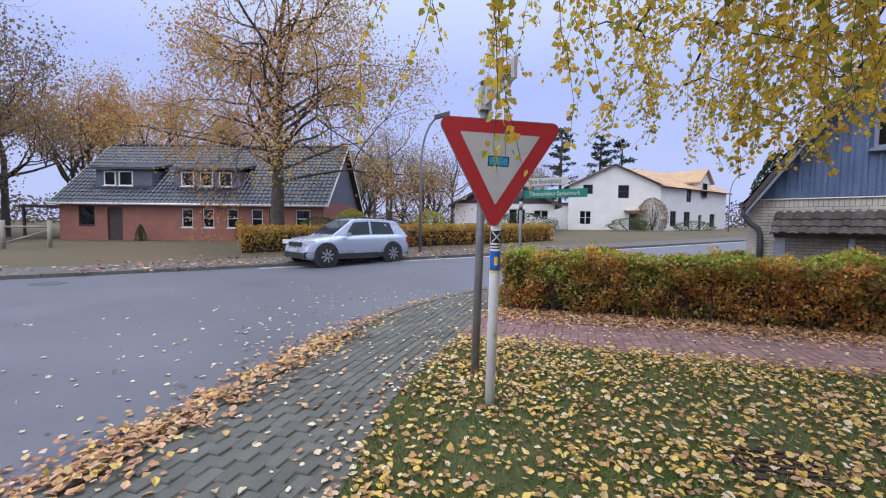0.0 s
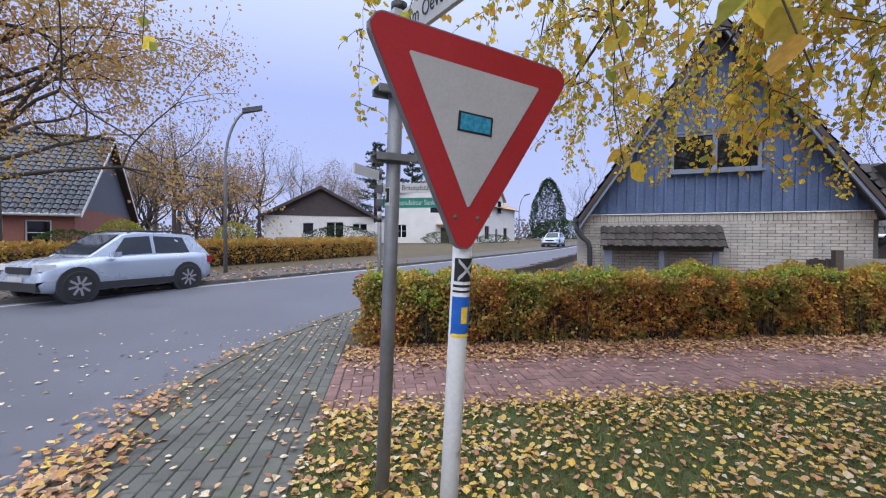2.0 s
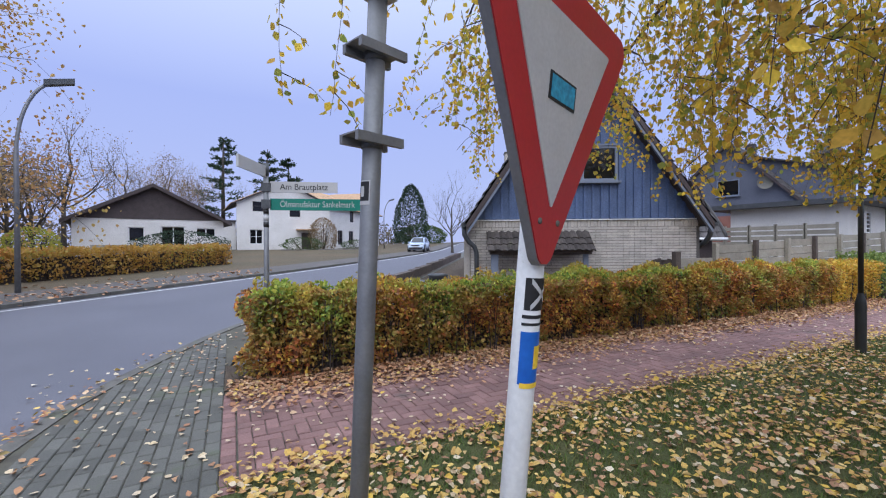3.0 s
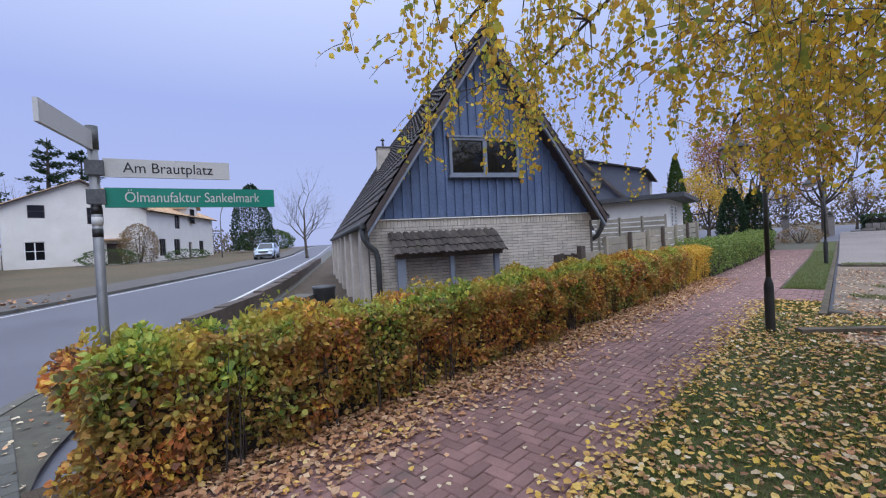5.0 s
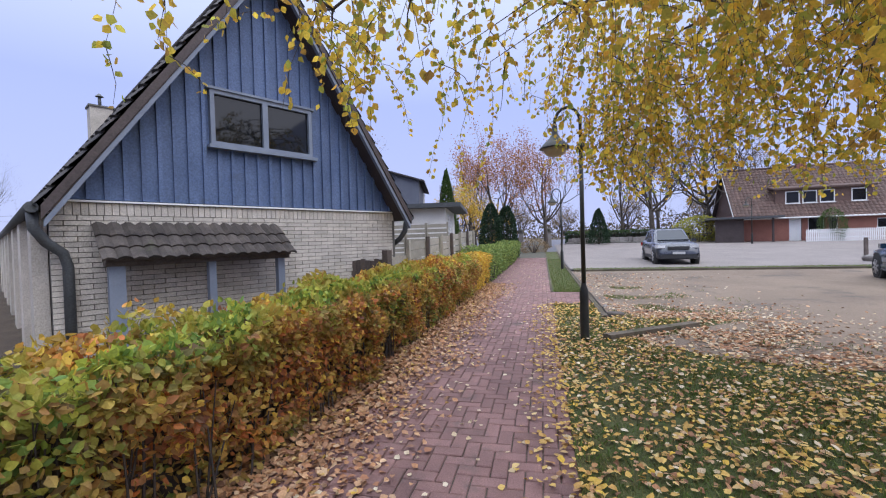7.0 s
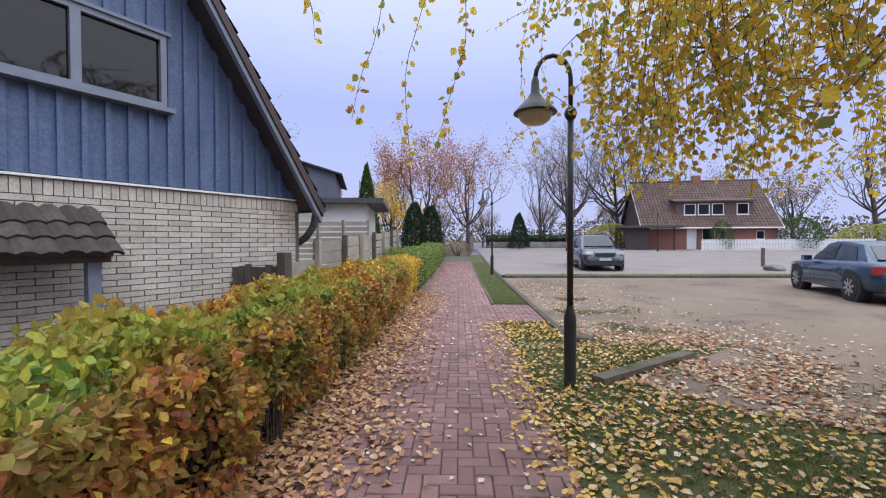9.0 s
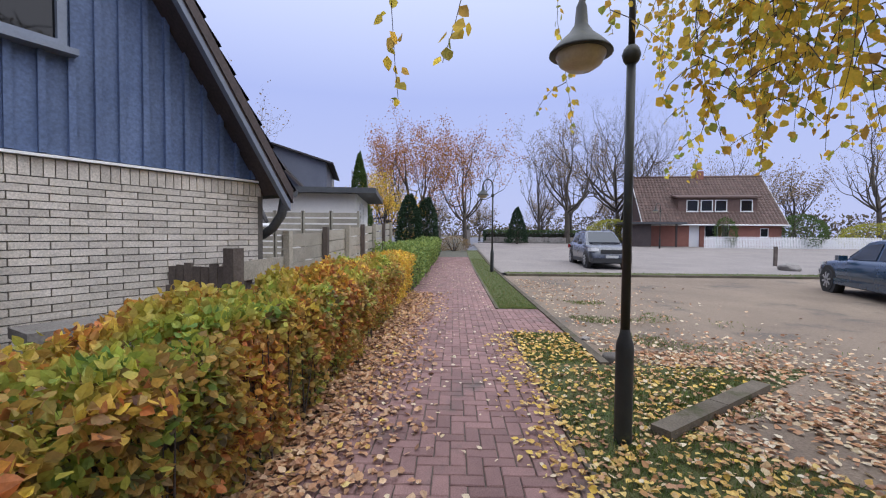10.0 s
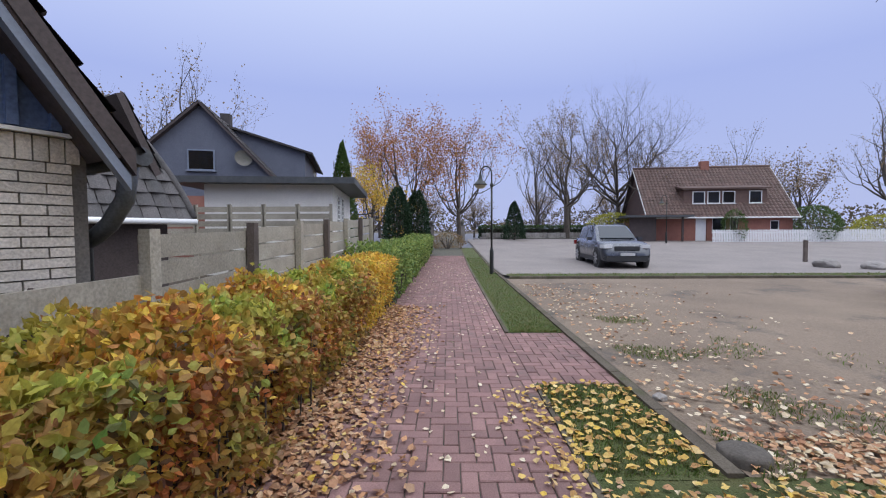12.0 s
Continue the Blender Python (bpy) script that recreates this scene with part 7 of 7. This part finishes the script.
def boulder(x, y, r, label, seed, name="boulder", squash=0.6):
    bm = bmesh.new()
    bmesh.ops.create_icosphere(bm, subdivisions=3, radius=r)
    for v in bm.verts:
        v.co *= 1 + 0.22 * noise.noise(v.co / r * 1.3 + Vector((seed, 0, 0))) + 0.07 * noise.noise(v.co / r * 4 + Vector((0, seed, 0)))
        v.co.z = v.co.z * squash + r * squash * 0.5
    ob = part(name, bm, STONE)
    ob.location = (x, y, H(x, y) - 0.02)
    return tagged(ob, label, "stone")


boulder(21.8, -8.6, 0.42, "rounded grey field stone at the car park corner", 2)
boulder(21.0, -9.6, 0.35, "rounded field stone among low grass", 5)
boulder(9.1, 4.03, 0.06, "small broken stone on the concrete edging", 7, "stone")
bm = bmesh.new()
box(bm, -0.06, 0.06, -0.06, 0.06, -0.2, 0.95)
bo = part("wooden_bollard", bm, BROWNWOOD, None, bevel=0.012)
bo.location = (24.0, -9.6, H(24, -9.6))
tagged(bo, "short brown wooden post at the car park edge", "bollard")

# bench slab and stones against the brick wall
bench = thing("stone_bench", "stone slab on rough blocks against the brick wall", "bench", m=HM)
bm = bmesh.new()
box(bm, 2.95, 4.15, -0.55, -0.15, 0.66, 0.74)
part("slab", bm, STONE, bench, bevel=0.015)
for x in (3.1, 3.75):
    bm = bmesh.new()
    box(bm, x, x + 0.32, -0.5, -0.2, -0.1, 0.66)
    part("block", bm, STONE, bench, bevel=0.03)
bm = bmesh.new()
lathe(bm, [(0.0, 0.0), (0.13, 0.0), (0.17, 0.3), (0.175, 0.32), (0.15, 0.32), (0.14, 0.28), (0.0, 0.28)], (0, 0, 0), 16)
ob = part("plant_pot", bm, REDBRICK)
ob.matrix_world = HM @ Matrix.Translation((2.55, -0.95, 0.5))
tagged(ob, "terracotta plant pot by the awning post", "plant pot")
bm = bmesh.new()
box(bm, 2.3, 2.8, -1.2, -0.7, -0.1, 0.5)
ob = part("brick_plinth", bm, STONE, None, bevel=0.02)
ob.matrix_world = HM
tagged(ob, "low rough stone plinth under a plant pot", "plinth")

# garden wall towards the road, bin and slab in the yard
gwall = thing("garden_wall", "low dark weathered wall between the yard and the road", "wall")
wl_pts = resample(offset([p for p in NEAR_KERB if 12.6 < p[1] < 33], -0.75), 20)
rng = random.Random(3)
for a, b in zip(wl_pts, wl_pts[1:]):
    za = min(H(*a), H(*b))
    m = frame_at((a[0], a[1], za), (b[0] - a[0], b[1] - a[1]))
    d = math.hypot(b[0] - a[0], b[1] - a[1])
    for k in range(2):
        bm = bmesh.new()
        box(bm, 0.005, d - 0.005, -0.13, 0.13, -0.25 + 0.32 * k, 0.06 + 0.32 * k + rng.uniform(0, 0.03), m)
        part("wall_block", bm, BROWNWOOD if k else STONE, gwall, bevel=0.02)
bin_ = thing("waste_bin", "dark plastic bin standing in the yard", "bin", m=HM @ Matrix.Translation((-0.85, 1.6, 0.0)))
bm = bmesh.new()
lathe(bm, [(0.0, -0.1), (0.2, -0.1), (0.25, 0.62), (0.27, 0.64), (0.27, 0.68), (0.0, 0.71)], (0, 0, 0), 18)
part("body", bm, DARKMETAL, bin_)
slab = thing("stone_table", "pale stone slab on a block in the yard", "table", m=frame_at((3.1, 12.6, H(3.1, 12.6)), (0.8, 0.6)))
bm = bmesh.new()
box(bm, -0.45, 0.45, -0.25, 0.25, 0.36, 0.45)
part("slab", bm, KERB, slab, bevel=0.02)
bm = bmesh.new()
box(bm, -0.2, 0.2, -0.18, 0.18, -0.1, 0.36)
part("block", bm, STONE, slab, bevel=0.02)

# rustic rail fence by the red house, garden wall and gate pillars at the path's end
rail = thing("rustic_fence", "short rustic timber fence at the garden edge", "fence", m=frame_at((-23.5, 13.5, 0.13), (0.7, 0.7)))
for x in (-1.6, 0.0):
    bm = bmesh.new()
    tube(bm, [(x, 0, -0.3), (x, 0, 1.25)], 0.09, 8)
    part("post", bm, GREYWOOD, rail)
for p in (((-1.6, 0, 0.95), (0, 0, 0.95)), ((-1.6, 0, 0.2), (0, 0, 0.8)), ((-3.2, 0, 0.9), (-1.6, 0, 0.95))):
    bm = bmesh.new()
    tube(bm, p, 0.05, 6)
    part("rail", bm, GREYWOOD, rail)
ew = thing("low_stone_wall", "low field-stone wall at the far edge of the car park", "wall")
rng = random.Random(6)
for k in range(46):
    for j in range(2):
        bm = bmesh.new()
        w = rng.uniform(0.34, 0.42)
        y0 = 2.8 - k * 0.42 - 0.2 * j
        box(bm, 46.3, 46.8, y0 - w, y0, H(46.5, 0) - 0.2 + 0.4 * j, H(46.5, 0) + 0.17 + 0.4 * j + rng.uniform(0, 0.05))
        part("stone", bm, STONE, ew, bevel=0.05)
for y, lb in ((7.3, "sandstone gate pillar with a ball at the path's end"), (4.6, "sandstone gate pillar with a ball at the path's end")):
    gp = thing("gate_pillar", lb, "pillar", "gate pillars at the path's end", Matrix.Translation((43, y, H(43, y))))
    bm = bmesh.new()
    box(bm, -0.22, 0.22, -0.22, 0.22, -0.2, 1.35)
    part("shaft", bm, STONE, gp, bevel=0.02)
    bm = bmesh.new()
    box(bm, -0.28, 0.28, -0.28, 0.28, 1.35, 1.45)
    part("cap", bm, KERB, gp, bevel=0.02)
    bm = bmesh.new()
    bmesh.ops.create_uvsphere(bm, u_segments=14, v_segments=8, radius=0.2)
    for v in bm.verts:
        v.co.z += 1.63
    part("ball", bm, KERB, gp)
bm = bmesh.new()
lathe(bm, [(0.0, 0.0), (0.30, 0.0), (0.31, 0.004), (0.34, 0.004), (0.34, -0.02)], (0, 0, 0), 24)
mh = part("manhole_cover", bm, DARKMETAL)
mh.location = (-11.6, 6.6, -0.064)
tagged(mh, "round iron manhole cover in the asphalt", "manhole cover")
brc = thing("garden_wall_far", "low dark timber-faced garden wall before the bungalow", "wall", m=frame_at((-9.6, 37.0, H(-9.6, 37)), (0.98, 0.2)))
for k in range(9):
    bm = bmesh.new()
    box(bm, k * 0.6, k * 0.6 + 0.59, 0, 0.2, -0.3, 0.95)
    part("wall_block", bm, GREYWOOD, brc, bevel=0.02)


# ---- paving stones, wall bricks, leaves on the ground, grass ----
def block_mesh(name, lx, ly, h, material, bevel=0.006):
    """A paving block with bevelled upper edges, top at z = 0."""
    b = bevel
    x, y = lx / 2, ly / 2
    v = [(-x + b, -y + b, 0), (x - b, -y + b, 0), (x - b, y - b, 0), (-x + b, y - b, 0), (-x, -y, -b), (x, -y, -b), (x, y, -b), (-x, y, -b), (-x, -y, -h), (x, -y, -h), (x, y, -h), (-x, y, -h)]
    f = [(0, 1, 2, 3)] + [(4 + i, 4 + (i + 1) % 4, (i + 1) % 4, i) for i in range(4)] + [(8 + i, 8 + (i + 1) % 4, 4 + (i + 1) % 4, 4 + i) for i in range(4)]
    me = bpy.data.meshes.new(name)
    me.from_pydata(v, [], f)
    me.materials.append(material)
    return me


def joined(name, me, poses, material, parent):
    """Many copies of one block in one mesh."""
    base = np.array([list(v.co) + [1] for v in me.vertices])
    faces = [tuple(p.vertices) for p in me.polygons]
    V, F, k = [], [], len(base)
    for i, m in enumerate(poses):
        V.append((base @ np.array(m).T)[:, :3])
        F += [tuple(i * k + q for q in f) for f in faces]
    out = bpy.data.meshes.new(name)
    out.from_pydata(np.concatenate(V).tolist(), [], F)
    out.materials.append(material)
    ob = new(name, out)
    ob.parent = parent
    ob["kind"] = "stuff"
    return ob


def lay(x, y, turn, rng, jz=0.003, jt=0.7):
    return Matrix.Translation((x, y, H(x, y) + rng.uniform(-jz, jz))) @ Euler((radians(rng.gauss(0, jt * 0.6)), radians(rng.gauss(0, jt * 0.6)), turn + radians(rng.gauss(0, jt)))).to_matrix().to_4x4()


rng = random.Random(40)
U = 0.105
full, half = block_mesh("brick", 2 * U - 0.006, U - 0.006, 0.05, REDPAVER), block_mesh("half_brick", U - 0.006, U - 0.006, 0.05, REDPAVER)
rows = int((PATH_Y1 - PATH_Y0) / U)


def herring(x0, nx, y0, ny):
    out = []
    for i in range(nx):
        for j in range(ny):
            k = (i - j) % 4
            x, y = x0 + i * U, y0 + j * U
            if k == 0:
                out.append((0, x + U, y + U / 2, 0.0) if i < nx - 1 else (1, x + U / 2, y + U / 2, 0.0))
            elif k == 1 and i == 0:
                out.append((1, x + U / 2, y + U / 2, 0.0))
            elif k == 3:
                out.append((0, x + U / 2, y + U, math.pi / 2) if j < ny - 1 else (1, x + U / 2, y + U / 2, 0.0))
            elif k == 2 and j == 0:
                out.append((1, x + U / 2, y + U / 2, 0.0))
    return out


path_ob, cross_ob, pave_ob = bpy.data.objects["path"], bpy.data.objects["path_crossing"], bpy.data.objects["pavement"]
single, rest_f, rest_h = [], [], []
for k, x, y, t in herring(EDGE_X + 0.11, int(29 / U), PATH_Y0, rows):
    m = lay(x, y, t, rng)
    if 5.6 < x < 8.9 and len(single) < 300:
        single.append((k, m))
    else:
        (rest_f if k == 0 else rest_h).append(m)
pieces("brick", [full, half], single, path_ob)
joined("brick_field", full, rest_f, REDPAVER, path_ob)
joined("half_brick_field", half, rest_h, REDPAVER, path_ob)
border = [lay(EDGE_X + 0.05, PATH_Y0 - 0.4 + U * i, 0, rng) for i in range(21)]
joined("border_course", half, border, REDPAVER, path_ob)
cr = herring(9.44, 19, 4.22, 8)
joined("brick_field", full, [lay(x, y, t, rng) for k, x, y, t in cr if k == 0], REDPAVER, cross_ob)
joined("half_brick_field", half, [lay(x, y, t, rng) for k, x, y, t in cr if k == 1], REDPAVER, cross_ob)

PX, PY = 0.105, 0.208
pav = block_mesh("paver", PX - 0.007, PY - 0.007, 0.05, GREYPAVER, 0.007)


def x_at(line, y):
    for a, b in zip(line, line[1:]):
        if min(a[1], b[1]) <= y <= max(a[1], b[1]) and a[1] != b[1]:
            return a[0] + (b[0] - a[0]) * (y - a[1]) / (b[1] - a[1])
    return None


single, rest = [], []
for j in range(-30, 66):
    for i in range(26):
        x = EDGE_X - PX / 2 - i * PX
        y = j * PY + (PY / 2 if i % 2 else 0)
        lo, hi = x_at(outer, y), x_at(inner, y)
        if lo is None or hi is None:
            continue
        if y < 3.2:
            x += hi - EDGE_X
        if x - PX / 2 < lo + 0.0 or x + PX / 2 > hi + 0.02:
            continue
        m = lay(x, y, 0, rng)
        if 1.3 < y < 6.6 and len(single) < 300:
            single.append((0, m))
        else:
            rest.append(m)
pieces("paver", [pav], single, pave_ob)
joined("paver_field", pav, rest, GREYPAVER, pave_ob)

# bricks of the gable wall
bm = bmesh.new()
box(bm, -0.119, 0.119, -0.014, 0.03, -0.027, 0.027)
wb = mesh_of("wall_brick", bm, BUFFBRICK, bevel=0.004)
bm = bmesh.new()
box(bm, -0.058, 0.058, -0.014, 0.03, -0.027, 0.027)
wbh = mesh_of("wall_brick_half", bm, BUFFBRICK, bevel=0.004)
single, rest, resth = [], [], []
for j in range(33):
    z = 1.832 - 0.063 * j
    s = 0.02
    k = 1 if j % 2 else 0
    while s < GW - 0.06:
        w = 0.116 if k else 0.238
        k = 0
        if s + w > GW - 0.02:
            w = 0.116
            if s + w > GW - 0.0:
                break
            k = 2
        m = Matrix.Translation((s + w / 2, rng.uniform(-0.003, 0.003), z)) @ Matrix.Rotation(radians(rng.gauss(0, 0.25)), 4, "Y")
        short = w < 0.2
        if s > 2.9 and z > 0.55 and len(single) < 300:
            single.append((1 if short else 0, m))
        elif short:
            resth.append(m)
        else:
            rest.append(m)
        s += w + 0.010
pieces("wall_brick", [wb, wbh], single, blue_house)
joined("wall_brick_field", wb, rest, BUFFBRICK, blue_house)
joined("wall_half_brick_field", wbh, resth, BUFFBRICK, blue_house)


def litter(name, label, material, n, place, size, seed, lift=0.012, tilt=0.22):
    """Fallen leaves; place(r) gives a plan point and the surface's own height."""
    r = np.random.RandomState(seed)
    P, A = [], []
    while len(P) < n:
        q = place(r)
        if q is None:
            continue
        P.append((q[0], q[1], H(q[0], q[1]) + q[2] + abs(r.normal(0, lift)) + 0.004))
        a = r.uniform(0, 2 * math.pi)
        A.append((math.cos(a), math.sin(a), r.normal(0, tilt)))
    ob = leaf_cloud(name, P, A, r.uniform(0.65, 1.25, n) * size, material, None, wide=0.40, fold=0.13, seed=seed, flat=True)
    return tagged(ob, label, "leaves", kind="stuff")


def in_lawn(x, y):
    if y > PATH_Y0 + 0.08 or y < -6:
        return False
    lo = x_at(inner, y) if y < PATH_Y0 else EDGE_X
    lo = EDGE_X if lo is None else lo
    if y > 2.9 and x > 6.2 + (4.36 - y) * 0.713:
        return x < 7.84
    hi = 7.84 if y > 4.1 else apron_left(y)
    return lo < x < hi


def on_lawn(r):
    x, y = r.uniform(-1.4, 7.8), r.uniform(-3.0, PATH_Y0 + 0.05)
    if not in_lawn(x, y):
        return None
    d = 0.62 + 0.55 * noise.noise(Vector((x * 0.9, y * 0.9, 2))) + 0.35 * noise.noise(Vector((x * 3.1, y * 3.1, 5)))
    return (x, y, 0.01) if r.uniform() < d else None


litter("lawn_leaves", "yellow and tan fallen leaves thick on the lawn", LITTER, 13500, on_lawn, 0.05, 1, lift=0.018, tilt=0.3)
litter("lawn_brown_leaves", "brown fallen leaves among the grass", LITTERBROWN, 6500, on_lawn, 0.048, 2, lift=0.012, tilt=0.3)
litter("lawn_pale_leaves", "pale cream and tan leaves scattered over the lawn", LITTERPALE, 2200, on_lawn, 0.05, 31, lift=0.02, tilt=0.3)


def hedge_foot(r):
    x = r.uniform(-1.35, 13.5)
    y = 7.2 - abs(r.normal(0, 0.43 + 0.15 * noise.noise(Vector((x * 1.1, 4, 0)))))
    return (x, y, 0.004) if y > 5.95 else None


litter("hedge_leaves", "brown and tan leaves drifted along the hedge foot", LITTERBROWN, 13500, hedge_foot, 0.056, 3, lift=0.016, tilt=0.3)
litter("hedge_pale_leaves", "pale yellow leaves on the drift along the hedge", LITTER, 1500, hedge_foot, 0.05, 13, lift=0.02, tilt=0.3)
litter("path_leaves", "pale leaves scattered on the footpath", LITTERPALE, 900, lambda r: (r.uniform(-1.4, 24), r.uniform(PATH_Y0, 6.9), 0.003), 0.045, 4, lift=0.003, tilt=0.1)


def path_side(r):
    x, y = r.uniform(-1.4, 9.3), PATH_Y0 + r.normal(0.05, 0.16)
    return (x, y, 0.006)


litter("path_edge_leaves", "yellow leaves along the edge of lawn and footpath", LITTER, 1500, path_side, 0.05, 14, lift=0.012, tilt=0.25)


def gutter_drift(r):
    y = r.uniform(-3, 9.4)
    k = x_at(NEAR_KERB, y)
    if k is None:
        return None
    if y > 4.0 and r.uniform() < min(0.9, (y - 4.0) * 0.4):
        return None
    d = r.normal(-0.02, 0.2)
    if abs(noise.noise(Vector((y * 0.8, 3, 0)))) < 0.05 and r.uniform() < 0.7:
        return None
    return (k + d, y, 0.012 if d > -0.02 else -0.055)


litter("gutter_leaves", "orange-brown leaves drifted along the kerb", LITTERBROWN, 2900, gutter_drift, 0.056, 5, lift=0.014, tilt=0.3)
litter("gutter_tan_leaves", "tan leaves drifted along the kerb", LITTER, 1100, gutter_drift, 0.054, 15, lift=0.014, tilt=0.3)


def on_pavement(r):
    y = r.uniform(-3, 11)
    a, b = x_at(outer, y), x_at(inner, y)
    if a is None or b is None:
        return None
    x = r.uniform(a, b)
    if r.uniform() < 0.5:
        x = b - abs(r.normal(0, 0.16)) + 0.05
        if y > 5:
            return None
    return (x, y, 0.003)


litter("pavement_leaves", "pale and tan leaves scattered on the grey pavement", LITTERPALE, 520, on_pavement, 0.05, 6, lift=0.004, tilt=0.12)
litter("pavement_brown_leaves", "tan leaves where pavement meets lawn", LITTERBROWN, 420, on_pavement, 0.055, 16, lift=0.006, tilt=0.15)


def on_road(r):
    y = r.uniform(-4, 9)
    k = x_at(NEAR_KERB, y)
    x = k - abs(r.normal(0, 1.9)) - 0.1
    return (x, y, -0.066)


litter("road_leaves", "single pale leaves on the asphalt", LITTERPALE, 420, on_road, 0.055, 7, lift=0.004, tilt=0.12)


def on_sand(r):
    x, y = r.uniform(5.0, 17) if r.uniform() < 0.5 else r.uniform(5.0, 8.4), 4.05 - abs(r.normal(0, 1.5))
    f = 1.0 if x < 9.5 else 0.35
    if y < 4.05 and not in_lawn(x, y):
        return (x, y, 0.006) if r.uniform() < f * (0.4 + 0.6 * noise.noise(Vector((x * 1.3, y * 1.3, 9)))) else None
    return None


litter("sand_leaves", "leaves strewn over the edge of the sandy lot", LITTERPALE, 1800, on_sand, 0.055, 8, lift=0.006, tilt=0.15)
litter("sand_brown_leaves", "brown leaves gathered at the edge of the sandy lot", LITTERBROWN, 3200, on_sand, 0.06, 18, lift=0.008, tilt=0.2)


def strip_one(r):
    return (r.uniform(7.9, 9.4), r.uniform(4.25, 5.04), 0.01)


litter("strip_leaves", "yellow leaves on the grass strip", LITTER, 330, strip_one, 0.06, 9, lift=0.02, tilt=0.3)


def far_edge(r):
    k = r.randint(0, len(farside) - 1)
    p = farside[k]
    if not 4 < p[1] < 22:
        return None
    n = offset(farside, abs(r.normal(0, 1.2)) + 0.2)[k]
    return (n[0] + r.normal(0, 0.5), n[1] + r.normal(0, 0.5), 0.035)


litter("far_leaves", "brown leaves along the far pavement under the maple", LITTERBROWN, 900, far_edge, 0.13, 10, lift=0.01, tilt=0.2)


def blades(name, label, n, place, size, seed):
    r = np.random.RandomState(seed)
    P, A = [], []
    while len(P) < n:
        q = place(r)
        if q is not None:
            P.append((q[0], q[1], H(q[0], q[1]) - 0.005))
            A.append((r.normal(0, 0.55), r.normal(0, 0.55), 1.0))
    return tagged(leaf_cloud(name, P, A, r.uniform(0.5, 1.3, n) * size, GRASS, None, wide=0.055, fold=0.1, seed=seed), label, "grass", kind="stuff")


def tuft(r):
    x, y = r.uniform(-1.4, 7.6), r.uniform(-1.5, PATH_Y0)
    if not in_lawn(x, y):
        return None
    d = 0.55 + 0.7 * noise.noise(Vector((x * 0.7, y * 0.7, 12))) + 0.4 * noise.noise(Vector((x * 2.7, y * 2.7, 15)))
    return (x, y) if r.uniform() < d else None


blades("lawn_grass", "short green grass blades on the lawn", 62000, tuft, 0.05, 21)
def weeds(r):
    x, y = r.uniform(5.2, 12.5), 4.05 - abs(r.normal(0, 1.1))
    return (x, y) if noise.noise(Vector((x * 1.1, y * 1.1, 33))) > 0.16 + 0.03 * (x - 7) else None


blades("lot_weeds", "sparse tufts of grass at the edge of the sandy lot", 4200, weeds, 0.05, 27)
blades("strip_grass", "dense short grass on the strip", 5000, lambda r: (r.uniform(7.88, 9.38), r.uniform(4.26, 5.03)), 0.042, 22)
blades("strip_grass_2", "dense short grass on the long strip", 16000, lambda r: (11.46 + 15 * r.uniform() ** 1.6, r.uniform(4.26, 4.98)), 0.04, 23)
blades("verge_grass", "rough grass on the bank between the car parks", 4000, lambda r: (r.uniform(18.64, 19.28), r.uniform(-12, 3.9)), 0.10, 24)
